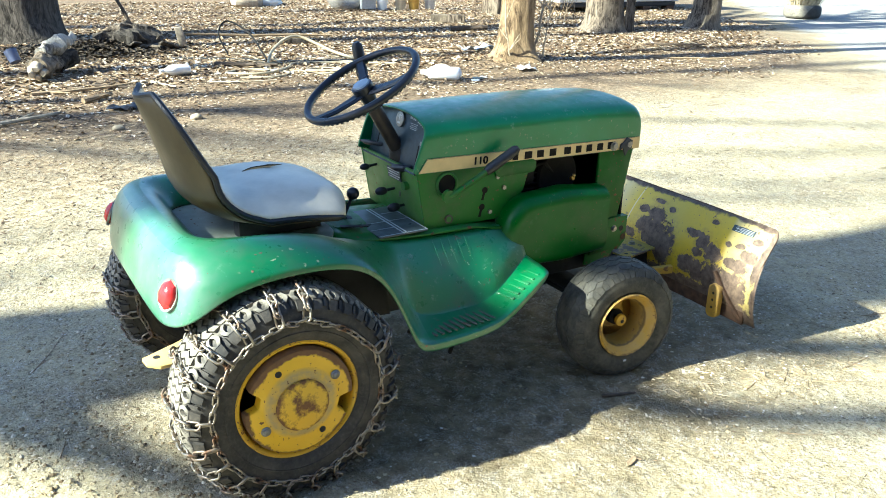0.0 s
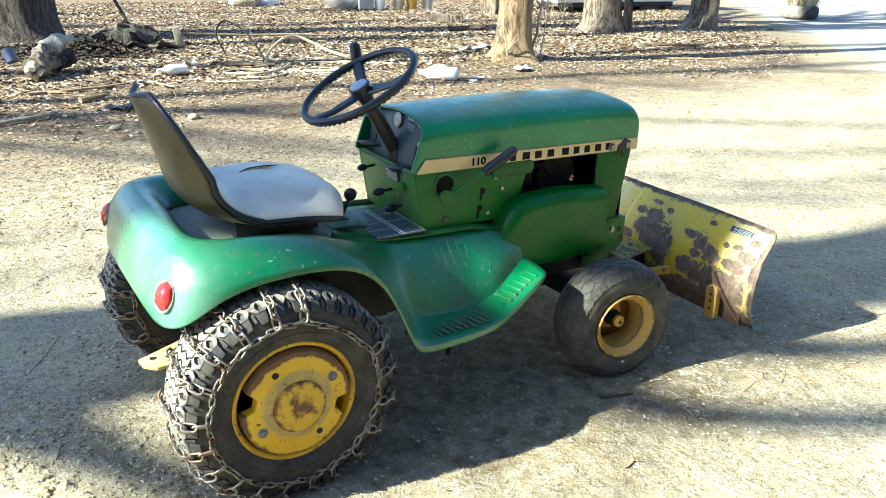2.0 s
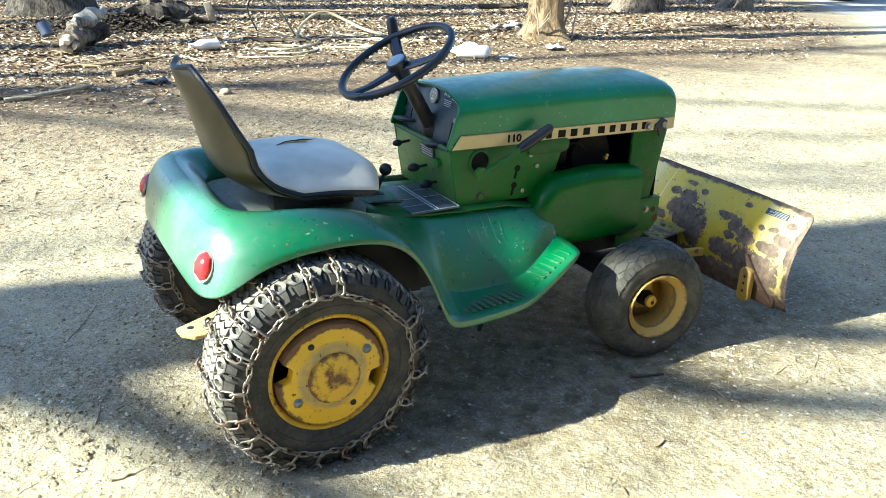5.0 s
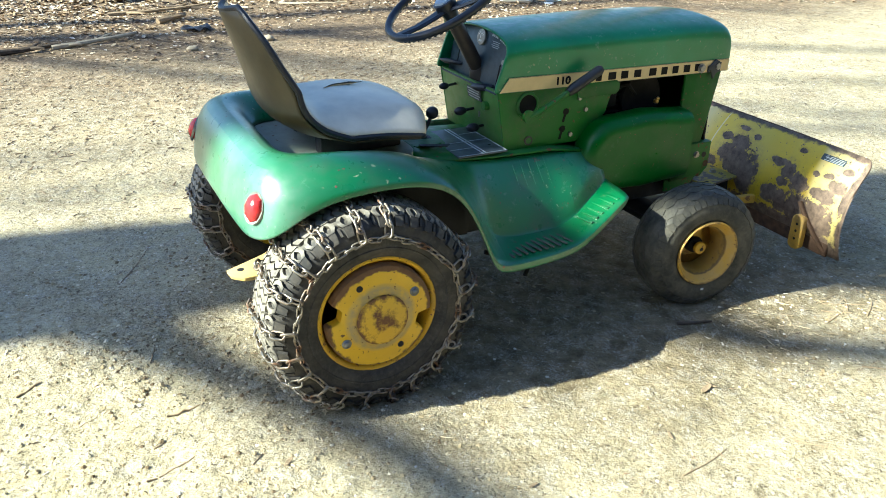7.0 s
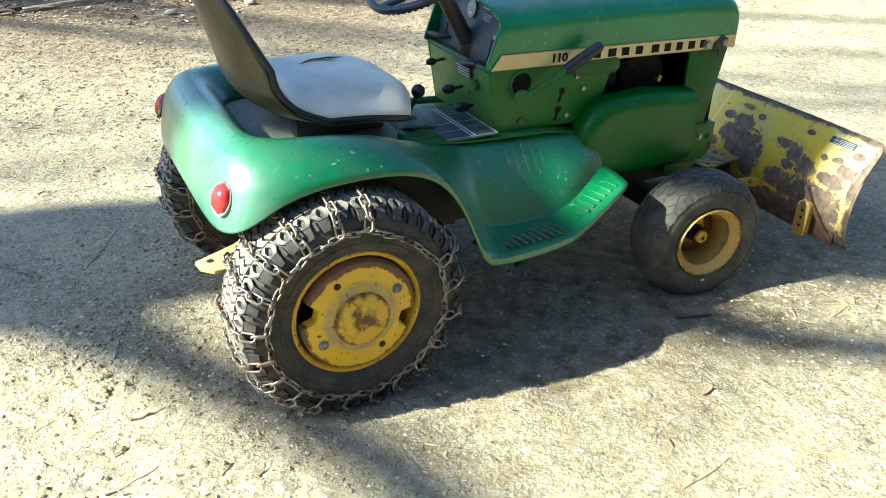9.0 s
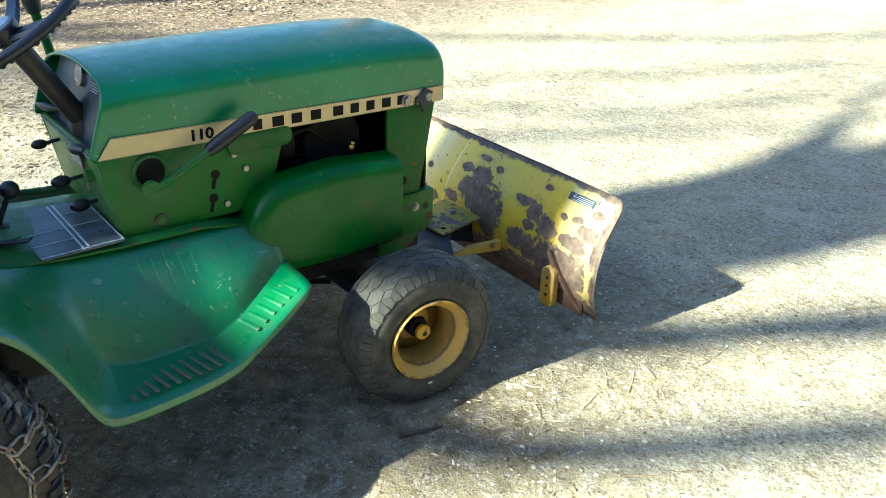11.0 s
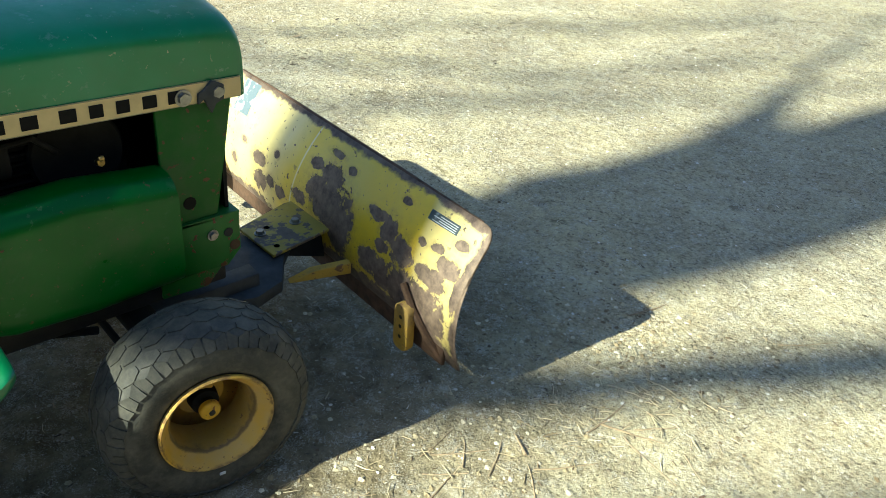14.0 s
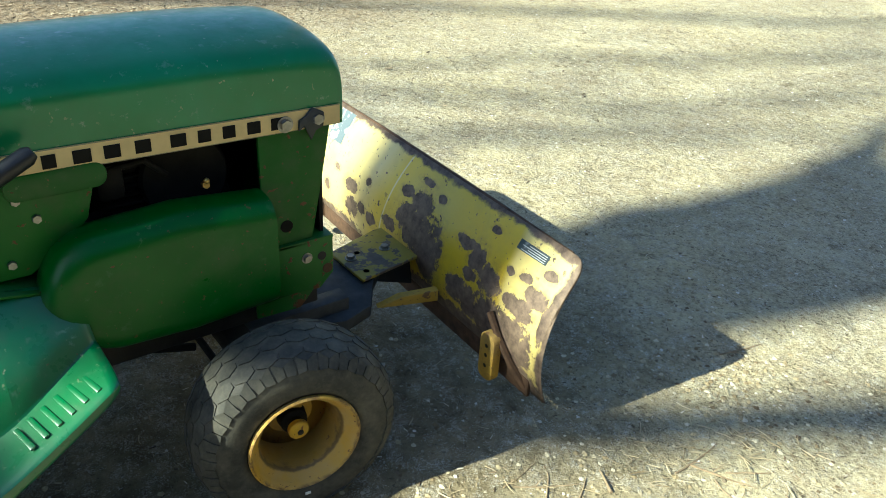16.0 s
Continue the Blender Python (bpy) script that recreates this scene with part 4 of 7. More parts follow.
part("drawbar_plate", slab([(-0.305, -0.112), (-0.300, -0.150), (-0.270, -0.180), (-0.12, -0.18), (-0.12, 0.0), (-0.19, -0.055)], "z", 0.288, 0.300, 0.003), made("hitch_paint", lambda: paint("pale_yellow_hitch_paint", (0.60, 0.42, 0.12), (0.52, 0.38, 0.16), 0.5, 0.68, 14, 0.4)), tractor, "pale yellow drawbar plate")
part("hitch_hole", slab([(-0.268 + 0.010 * math.cos(a * 0.5), -0.125 + 0.010 * math.sin(a * 0.5)) for a in range(12)], "z", 0.2995, 0.3008), black_steel, tractor)

# tail lamps, leaning with the fender's corner
for s in (-1, 1):
    m = Matrix.Translation((-0.268, s * 0.357, 0.577)) @ Matrix.Rotation(radians(-s * 22), 4, "Z") @ Matrix.Rotation(radians(22), 4, "Y")
    lamp = part("tail_lamp", moved(moved(lathe([(0.0001, -0.015), (0.012, -0.0145), (0.024, -0.009), (0.031, 0.0), (0.032, 0.02)], 8), pose(0, 0, 0, 0, 0, -90)), m @ Matrix.Diagonal((1, 0.98, 1.16, 1))), lamp_red, tractor, "red oval tail lamp")
    part("lamp_rim", moved(moved(lathe([(0.030, 0.002), (0.0355, 0.001), (0.0365, 0.008), (0.030, 0.008)], 16, True), pose(0, 0, 0, 0, 0, -90)), m @ Matrix.Diagonal((1, 0.98, 1.16, 1))), steel, lamp)

# ---- seat ----
SEAT = [((0.306, 0.686), 0.160), ((0.290, 0.700), 0.216), ((0.245, 0.721), 0.250), ((0.14, 0.738), 0.258), ((0.05, 0.740), 0.248), ((-0.025, 0.737), 0.232), ((-0.085, 0.762), 0.216), ((-0.130, 0.830), 0.198), ((-0.172, 0.910), 0.170), ((-0.204, 0.968), 0.122), ((-0.216, 0.992), 0.078)]
SHELL = (0.040, 0.050, 0.062, 0.070, 0.078, 0.085, 0.072, 0.045, 0.028, 0.016, 0.012)


def seat_rows(back):
    rows = []
    line = spline([(p[0], p[1], w) for p, w in SEAT], 41)
    deep = np.interp(np.linspace(0, 1, 41), np.linspace(0, 1, 11), SHELL)
    for i, q in enumerate(line):
        t = (line[min(i + 1, 40)] - line[max(i - 1, 0)])
        nx, nz = t.y, -t.x
        l = math.hypot(nx, nz)
        nx, nz = nx / l, nz / l                       # towards the sitter
        lift = min(1.0, max(0.0, (i - 17) / 9))
        row = []
        for k in range(21):
            a = -1 + 2 * k / 20
            y = a * q.z
            wrap = 0.045 * lift * a ** 2 - (0.020 + 0.036 * (1 - lift)) * abs(a) ** 4
            d = wrap - back * float(deep[i]) * (1 - 0.75 * abs(a) ** 4)
            row.append((q.x + nx * d, y, q.y + nz * d))
        rows.append(row)
    return rows


pad = part("seat_pad", grid(seat_rows(0)), vinyl, tractor, "grey-white vinyl seat pad with a tear")
shell(pad, 0.006, 1)
hull = part("seat_shell", grid(seat_rows(1.0)), vinyl_back, tractor, "brown curved seat shell")
shell(hull, 0.004, 1)
edge_rows = seat_rows(0.25)
loop = [r[0] for r in edge_rows] + edge_rows[-1][1:-1] + [r[-1] for r in edge_rows[::-1]] + edge_rows[0][-2:0:-1]
part("seat_piping", tube(loop, 0.0085, 8, True), black_plastic, tractor, "black rubber seat edging")
# the tear
tear = spline([(0.052, 0.026, 0), (0.085, 0.046, 0), (0.130, 0.050, 0), (0.182, 0.052, 0)], 9)
w = [0.0005, 0.004, 0.007, 0.012, 0.016, 0.013, 0.015, 0.006, 0.001]
part("foam_tear", grid([[(p.x - 0.3 * a, p.y + 0.6 * a, 0.7468) for a in (-q, 0, q)] for p, q in zip(tear, w)]), foam, pad, "yellowed foam in the tear")
part("torn_edge", tube([(p.x, p.y + 0.6 * q, 0.7474) for p, q in zip(tear, w)], [0.0006, 0.0012, 0.0016, 0.0022, 0.0018, 0.0024, 0.0030, 0.0018, 0.0006], 6), vinyl_back, pad)
part("torn_corner", grid([[(-0.050 + 0.014 * i, 0.160 + 0.024 * j, 0.750 + 0.030 * (j / 3) * (1 - abs(i - 1.5) / 3)) for j in range(4)] for i in range(4)]), vinyl_back, pad, "brown torn corner flap")
for y in (-0.12, 0.12):
    part("seat_bracket", box(0.24, 0.05, 0.05, (0.10, y, 0.63), 0.005), black_steel, tractor)

# ---- dash, column, steering wheel ----
TOP, LOW = Vector((0.572, 0, 0.880)), Vector((0.538, 0, 0.728))
up = (TOP - LOW).normalized()
DASH = Matrix((Vector((0, -1, 0)), up, Vector((0, -1, 0)).cross(up))).transposed().to_4x4()
DASH.translation = LOW
dash = part("dash_panel", moved(slab([(-0.178, -0.01), (0.178, -0.01), (0.184, 0.085), (0.150, 0.145), (0.08, 0.165), (-0.08, 0.165), (-0.150, 0.145), (-0.184, 0.085)], "z", -0.02, 0.004, 0.002), DASH), dash_paint, tractor, "dark grey-blue dash panel")
def on_dash(bm, x, y):
    return moved(bm, DASH @ Matrix.Translation((x, y, 0.004)))
def dial(profile, seg=32):
    return moved(lathe(profile, seg), pose(0, 0, 0, 90))
gauge = part("gauge", on_dash(dial([(0.024, 0.0), (0.024, 0.008), (0.0205, 0.009)], 32), -0.002, 0.132), steel, tractor, "round charge gauge with a dark dial and pale scale")
part("dial_face", on_dash(dial([(0.020, 0.0085), (0.0001, 0.0085)]), -0.002, 0.132), made("dial_grey", lambda: plain("smoky_dial_glass", (0.085, 0.095, 0.10), 0.5, 0.14, 0, 60)), gauge)
for k in range(5):
    a = radians(35 + 27.5 * k)
    part("scale_mark", on_dash(box(0.0048, 0.0016, 0.0006, (0, 0, 0), 0, 1, pose(0.0145 * math.cos(a), 0.0145 * math.sin(a) - 0.001, 0.0090, 0, 0, 35 + 27.5 * k)), -0.002, 0.132), white_dial, gauge)
part("needle", on_dash(box(0.0016, 0.015, 0.0006, (-0.002, 0.003, 0.0093), 0), -0.002, 0.132), white_dial, gauge)
part("dial_base", on_dash(box(0.018, 0.006, 0.0006, (0, -0.011, 0.0090), 0), -0.002, 0.132), silver_line, gauge)
for k in range(9):
    if k != 4:
        part("dash_lettering", on_dash(box(0.0055, 0.008, 0.001, (0.052 + 0.0095 * k, 0.148 - 0.0002 * k * k, 0.0008), 0), 0, 0), silver_line, dash)
for k in range(4):
    part("dash_lettering", on_dash(box(0.044 - 0.008 * (k % 2), 0.0016, 0.001, (0.078, 0.131 - 0.0055 * k, 0.0008), 0), 0, 0), silver_line, dash)
for x, y, l in ((0.128, 0.045, 0.060), (-0.128, 0.045, 0.05)):
    part("dash_slot", on_dash(box(0.006, l, 0.0016, (x, y, 0.0006), 0.0005, 1), 0, 0), ink, dash)
part("light_switch", on_dash(dial([(0.007, 0), (0.007, 0.010), (0.0001, 0.011)], 16), 0.152, 0.085), steel, dash)
part("dash_sill", box(0.050, 0.352, 0.006, (0.532, 0, 0.7285), 0.002, 1), dash_paint, tractor)
part("choke_lever", on_dash(joined(tube([(0.115, 0.004, 0.0), (0.105, -0.002, 0.020), (0.075, -0.008, 0.030), (0.050, -0.012, 0.032)], [0.008, 0.011, 0.012, 0.007], 10), box(0.05, 0.014, 0.01, (0.10, -0.006, 0.006), 0.003, 1)), 0, 0), black_plastic, tractor, "stubby black choke lever")
part("throttle_lever", on_dash(tube([(-0.095, 0.032, 0.0), (-0.110, 0.030, 0.016), (-0.150, 0.026, 0.030), (-0.178, 0.024, 0.036)], [0.005, 0.007, 0.009, 0.003], 10), 0, 0), black_plastic, tractor, "tapered black throttle lever")
HUB = Vector((0.430, 0, 0.962))
FOOT = Vector((0.557, 0, 0.745))
axis = (HUB - FOOT).normalized()
part("steering_column", joined(tube([FOOT - axis * 0.03, HUB - axis * 0.03], 0.0225, 20), tube([FOOT - axis * 0.04, FOOT - axis * 0.005, FOOT + axis * 0.03], [0.046, 0.044, 0.026], 20)), made("col_paint", lambda: plain("worn_brown_black_column", (0.050, 0.038, 0.028), 0.4, 0.5, 0.2, 18)), tractor)
ring_m = (axis.to_track_quat("Z", "X").to_matrix()).to_4x4()
ring_m.translation = HUB
R = 0.182
rimpts = [(R * math.cos(2 * math.pi * k / 96), R * math.sin(2 * math.pi * k / 96), 0.014) for k in range(96)]
wheel = part("steering_wheel", moved(tube(rimpts, 0.0115, 12, True), ring_m), made("wheel_black", lambda: plain("blue_black_rim", (0.012, 0.015, 0.024), 0.3, 0.36, 0, 30)), tractor, "black three-spoke steering wheel")
grips = [moved(box(0.010, 0.010, 0.006, (0, 0, 0), 0.002, 1), pose(0, 0, 0, 0, 0, math.degrees(2 * math.pi * k / 64)) @ Matrix.Translation((R, 0, 0.0025))) for k in range(64)]
part("finger_grip", moved(joined(*grips), ring_m), MESH["wheel_black"], wheel)
for a in (62, 182, 302):
    c, s = math.cos(radians(a)), math.sin(radians(a))
    part("spoke", moved(grid([[(r * c - w * s, r * s + w * c, z + h) for w, h in ((-ww, 0), (-ww * 0.7, 0.006), (ww * 0.7, 0.006), (ww, 0), (ww * 0.7, -0.006), (-ww * 0.7, -0.006))] for r, ww, z in ((0.0, 0.024, -0.012), (0.05, 0.021, -0.010), (0.11, 0.016, -0.004), (0.178, 0.015, 0.012))], True), ring_m), MESH["wheel_black"], wheel)
part("wheel_hub", moved(moved(lathe([(0.020, -0.06), (0.026, -0.02), (0.034, 0.0), (0.034, 0.012), (0.030, 0.014)], 32), pose(0, 0, 0, 90)), ring_m), MESH["wheel_black"], wheel)
part("hub_badge", moved(moved(lathe([(0.029, 0.013), (0.026, 0.0185), (0.0001, 0.020)], 32), pose(0, 0, 0, 90)), ring_m), made("badge", lambda: plain("pale_blue_silver_badge", (0.36, 0.42, 0.47), 0.15, 0.35, 0.3)), wheel, "pale silver hub badge")

# ---- hood ----
def hood_section(x, top, crown, w, low):
    out = [(x, -w, low), (x, -w, low + 0.03), (x, -w, top - 0.055)]
    for a in (20, 45, 70):
        out.append((x, -w + 0.045 * (1 - math.cos(radians(a))), top - 0.055 + 0.045 * math.sin(radians(a))))
    out += [(x, -w + 0.06, top - 0.004), (x, -0.08, top + 0.6 * crown), (x, 0.0, top + crown)]
    return out + [(p[0], -p[1], p[2]) for p in out[-2::-1]]


def hood_rows():
    rows = []
    for x, top, crown, w, low in ((0.545, 0.886, 0.008, 0.190, 0.733), (0.56, 0.889, 0.008, 0.193, 0.733), (0.66, 0.891, 0.010, 0.195, 0.732), (0.85, 0.893, 0.011, 0.195, 0.729), (1.05, 0.894, 0.012, 0.195, 0.726), (1.22, 0.891, 0.012, 0.195, 0.723), (1.30, 0.886, 0.011, 0.195, 0.721), (1.352, 0.884, 0.010, 0.195, 0.720), (1.385, 0.877, 0.008, 0.194, 0.719), (1.401, 0.862, 0.005, 0.191, 0.718), (1.404, 0.832, 0.002, 0.188, 0.718)):
        row = hood_section(x, top, crown, w, low)
        if x < 0.57:                                  # the rear edge leans with the dash
            row = [(px + 0.36 * (pz - 0.86) + (0.006 if x > 0.55 else -0.006), py, pz) for px, py, pz in row]
        rows.append(row)
    return rows


hood = part("hood", grid(hood_rows()), green_top, tractor, "green engine hood, paler for the sky's reflection in its colour")
shell(hood, 0.006, 2)
front = [[(x, y, z) for y in (-0.1885, -0.10, 0.0, 0.10, 0.1885)] for x, z in ((1.372, 0.82), (1.372, 0.722), (1.3505, 0.60), (1.3205, 0.44), (1.3135, 0.352))]
shell(part("grille_front", grid(front), green, tractor, angle=None), 0.006, 0, 0)
rows = [(0.511, 0.736, 0.777), (1.381, 0.7205, 0.7600)]
def stripe_pt(x, f):
    k = (x - rows[0][0]) / (rows[1][0] - rows[0][0])
    lo = rows[0][1] + (rows[1][1] - rows[0][1]) * k
    hi = rows[0][2] + (rows[1][2] - rows[0][2]) * k
    return lo + (hi - lo) * f
for s in (-1, 1):
    stripe = part("hood_stripe", slab([(0.511, 0.736), (1.392, 0.7203), (1.392, 0.7596), (0.541, 0.777)], "y", s * 0.1955, s * 0.1985), cream, tractor, "cream stripe with dark lettering along the hood")
    for f0, f1 in ((0.0, 0.03), (0.97, 1.0)):
        part("stripe_border", slab([(0.515 + 0.03 * f0, stripe_pt(0.515, f0)), (1.390, stripe_pt(1.390, f0)), (1.390, stripe_pt(1.390, f1)), (0.515 + 0.03 * f1, stripe_pt(0.515, f1))], "y", s * 0.1985, s * 0.1990), made("border_paint", lambda: plain("tan_stripe_edge", (0.30, 0.24, 0.13), 0.2, 0.5)), stripe)
num = letters("110", 0.023)
part("model_number", moved(num, Matrix.Translation((0.700, -0.1990, 0.7422)) @ pose(0, 0, 0, 90, 1.0, 0) @ Matrix.Diagonal((1.15, 1, 1, 1))), ink, tractor, "black model number on the cream stripe")
for x, wide in ((0.860, 0.022), (0.911, 0.029), (0.959, 0.027), (1.010, 0.027), (1.071, 0.028), (1.118, 0.024), (1.164, 0.024), (1.212, 0.026), (1.258, 0.024)):
    part("letter_bar", box(wide, 0.0016, 0.0235, (x, -0.1993, stripe_pt(x, 0.5)), 0.0005, 1, pose(0, 0, 0, 0, 1.0, 0)), ink, stripe)
# hood latch at the front end of the stripe
latch = part("hood_latch", slab([(1.300, 0.722), (1.312, 0.730), (1.326, 0.700), (1.336, 0.718), (1.352, 0.724), (1.354, 0.752), (1.330, 0.764), (1.314, 0.748), (1.302, 0.742)], "y", -0.199, -0.206, 0.001), dull_steel, tractor, "bent steel hood latch with bolts")
for x, z in ((1.274, 0.7385), (1.341, 0.7395)):
    part("bolt", joined(bolt(0.012, 0.009, (x, -0.2045, z), (0, -1, 0)), disc_x(0.016, -0.202, -0.199, (x, z))), steel, latch)

# ---- cowl, engine bay, belt guard ----
def cowl(s):
    return slab([(0.540, 0.553), (0.800, 0.550), (0.862, 0.590), (0.905, 0.632), (0.925, 0.70), (0.925, 0.735), (0.509, 0.735)], "y", s * 0.180, s * 0.190, 0.0025)
side = part("cowl_side", cowl(-1), green_dirty, tractor, "dirty green side cowl with holes")
part("cowl_side", cowl(1), green_dirty, tractor)
part("cowl_back", moved(slab([(-0.184, 0.0), (0.184, 0.0), (0.184, 0.188), (-0.184, 0.188)], "x", 0.0, 0.01, 0.003), Matrix.Translation((0.540, 0, 0.550)) @ Matrix.Rotation(radians(-9), 4, "Y")), green_bounce, tractor, "dusty green back panel of the cowl, ground glow in its colour")
BACK_PLATE = Matrix.Translation((0.5095, -0.046, 0.701)) @ Matrix.Rotation(radians(-9), 4, "Y")
plate = part("maker_plate", moved(box(0.003, 0.084, 0.036, (0, 0, 0), 0.0005, 1), BACK_PLATE), decal_dark, tractor, "small black and white data plate")
for k in range(4):
    part("plate_line", moved(box(0.0008, 0.074 - 0.012 * (k % 2), 0.003, (-0.0019, 0, 0.012 - 0.008 * k), 0), BACK_PLATE), silver_line, plate)
part("gear_lever", joined(tube([(0.338, -0.040, 0.585), (0.352, -0.038, 0.612), (0.368, -0.034, 0.640)], 0.0055, 8), ball(0.0195, (0.373, -0.033, 0.652))), black_plastic, tractor, "black ball-topped gear lever")
part("parking_lever", joined(tube([(0.325, 0.035, 0.585), (0.323, 0.036, 0.622)], 0.0055, 8), ball(0.019, (0.322, 0.037, 0.634), (1.2, 1.0, 0.72))), black_plastic, tractor, "short black knob lever")
part("gear_plate", slab(rounded(0.272, -0.128, 0.362, 0.075, 0.012, 3), "z", 0.583, 0.586), green_dirty, tractor)
part("gear_slot", slab([(0.300, -0.062), (0.352, -0.072), (0.356, -0.052), (0.34, -0.02), (0.320, -0.02), (0.322, -0.045)], "z", 0.5855, 0.5870), black_steel, tractor)
part("torn_gasket", slab([(0.286, -0.135), (0.36, -0.165), (0.375, -0.150), (0.36, -0.148), (0.29, -0.118)], "z", 0.5862, 0.5895), black_steel, tractor)
for x, y, z, l, r in ((0.520, -0.018, 0.645, 0.034, 0.0135), (0.527, -0.070, 0.604, 0.024, 0.0140), (0.505, 0.085, 0.70, 0.025, 0.011)):
    part("pull_knob", joined(tube([(x + 0.01, y, z), (x - l, y, z - 0.004)], 0.0045, 8), ball(r, (x - l - 0.008, y, z - 0.004), (1.6, 1, 1), 16)), black_plastic, tractor, "black control knob")
part("ignition_switch", moved(lathe([(0.008, -0.008), (0.008, 0.008), (0.0001, 0.008)], 20), Matrix.Translation((0.518, -0.112, 0.678)) @ pose(0, 0, 0, 0, 0, 90) @ Matrix.Scale(1.7, 4)), green_dirty, tractor)
part("key", box(0.006, 0.003, 0.018, (0.516, -0.071, 0.641), 0.001, 1), steel, tractor)
part("lever_hole_ring", moved(lathe([(0.030, -0.186), (0.031, -0.1955), (0.036, -0.1965), (0.039, -0.1945), (0.040, -0.189)], 36, caps=False), Matrix.Translation((0.612, 0, 0.690))), green_dirty, side)
part("lever_hole", disc_x(0.0305, -0.1915, -0.186, (0.612, 0.690), 28), ink, side)
for x, z in ((0.754, 0.652), (0.745, 0.598)):
    part("keyhole_slot", joined(disc_x(0.0105, -0.1912, -0.186, (x, z), 16), box(0.009, 0.005, 0.034, (x - 0.004, -0.1886, z - 0.016), 0.001, 1, pose(0, 0, 0, 0, 14, 0))), ink, side)
part("side_plug", disc_x(0.0145, -0.193, -0.189, (0.622, 0.577), 20), black_plastic, side)
part("plug_centre", disc_x(0.009, -0.194, -0.192, (0.622, 0.577), 16), green_dirty, side)
for x, z in ((0.826, 0.652), (0.775, 0.578), (0.80, 0.69)):
    part("bolt", bolt(0.008, 0.006, (x, -0.193, z), (0, -1, 0)), steel, side)
part("tank_flange", slab(rounded(0.785, 0.690, 0.945, 0.735, 0.02), "y", -0.193, -0.200, 0.002), green, tractor)
lift = part("lift_lever", joined(tube([(0.600, -0.222, 0.662), (0.625, -0.228, 0.672), (0.728, -0.238, 0.730)], 0.0090, 12), disc_x(0.020, -0.230, -0.215, (0.600, 0.662), 20)), green_dirty, tractor, "green hand lever with a black grip")
part("grip", tube([(0.722, -0.238, 0.7265), (0.740, -0.239, 0.737), (0.825, -0.243, 0.784), (0.834, -0.243, 0.789)], [0.013, 0.0165, 0.0155, 0.010], 14), black_plastic, lift, "black rubber grip")
left = part("attachment_lever", tube([(0.63, 0.262, 0.60), (0.585, 0.262, 0.788), (0.555, 0.262, 0.955)], 0.011, 12), green, tractor, "long green lever with a black grip")
part("grip", tube([(0.557, 0.262, 0.945), (0.553, 0.262, 0.965), (0.536, 0.262, 1.055), (0.533, 0.262, 1.066)], [0.016, 0.020, 0.018, 0.010], 14), black_plastic, left)
# engine
part("engine_block", box(0.28, 0.22, 0.20, (1.06, 0.01, 0.50), 0.02), engine_dark, tractor, "dark oily engine block")
part("cylinder_head", box(0.20, 0.20, 0.12, (1.02, 0.0, 0.65), 0.03), engine_dark, tractor)
part("air_cleaner", moved(lathe([(0.080, -0.065), (0.085, -0.058), (0.085, 0.06)], 28), Matrix.Translation((1.10, -0.06, 0.64))), engine_dark, tractor)
for k in range(6):
    part("cooling_fin", box(0.17, 0.19, 0.004, (1.03, -0.02, 0.585 + 0.018 * k), 0.001, 1), engine_dark, tractor)
part("carburettor", joined(box(0.05, 0.05, 0.07, (0.96, -0.12, 0.665), 0.01), tube([(0.96, -0.14, 0.69), (1.02, -0.15, 0.70), (1.06, -0.14, 0.66)], 0.006, 8)), engine_dark, tractor)
part("brass_fitting", joined(bolt(0.008, 0.012, (1.118, -0.178, 0.641), (0, -1, 0.3)), ball(0.006, (1.118, -0.186, 0.652), (1, 1, 1), 10)), made("brass", lambda: plain("brass", (0.62, 0.40, 0.12), 0.2, 0.3, 0.9)), tractor, "small shiny brass fitting")
part("bulkhead", slab([(-0.175, 0.40), (0.175, 0.40), (0.175, 0.73), (-0.175, 0.73)], "x", 0.90, 0.91), engine_dark, tractor)
part("bay_wall", slab([(0.90, 0.36), (1.352, 0.36), (1.352, 0.73), (0.90, 0.73)], "y", 0.164, 0.172), black_steel, tractor)
# near-black sheet added so that the engine bay looks dark inside
part("dark_bay_sheet", slab([(-0.176, 0.37), (0.176, 0.37), (0.176, 0.73), (-0.176, 0.73)], "x", 1.354, 1.362), engine_dark, tractor)


def guard_outline():
    out = [(1.218, 0.386), (1.05, 0.374)]
    for a in range(256, 90, -9):                      # the rounded rear end, from below to above
        c, s = math.cos(radians(a)), math.sin(radians(a))
        cx, cz, rx, rz = (0.905, 0.500, 0.105, 0.122) if s > 0 else (0.945, 0.500, 0.145, 0.122)
        out.append((cx + rx * c, cz + rz * s))
    return out + [(1.05, 0.630), (1.218, 0.608)]


guard_bm = slab([(x + (0.06 if x > 1.2 else 0), z) for x, z in guard_outline()], "y", -0.150, -0.264, 0.044, 7)
bmesh.ops.bisect_plane(guard_bm, geom=guard_bm.verts[:] + guard_bm.edges[:] + guard_bm.faces[:], plane_co=(1.219, 0, 0), plane_no=(1, 0, 0), clear_outer=True)
bmesh.ops.holes_fill(guard_bm, edges=[e for e in guard_bm.edges if len(e.link_faces) == 1])
guard = part("belt_guard", guard_bm, green, tractor, "rounded green belt guard", angle=50)
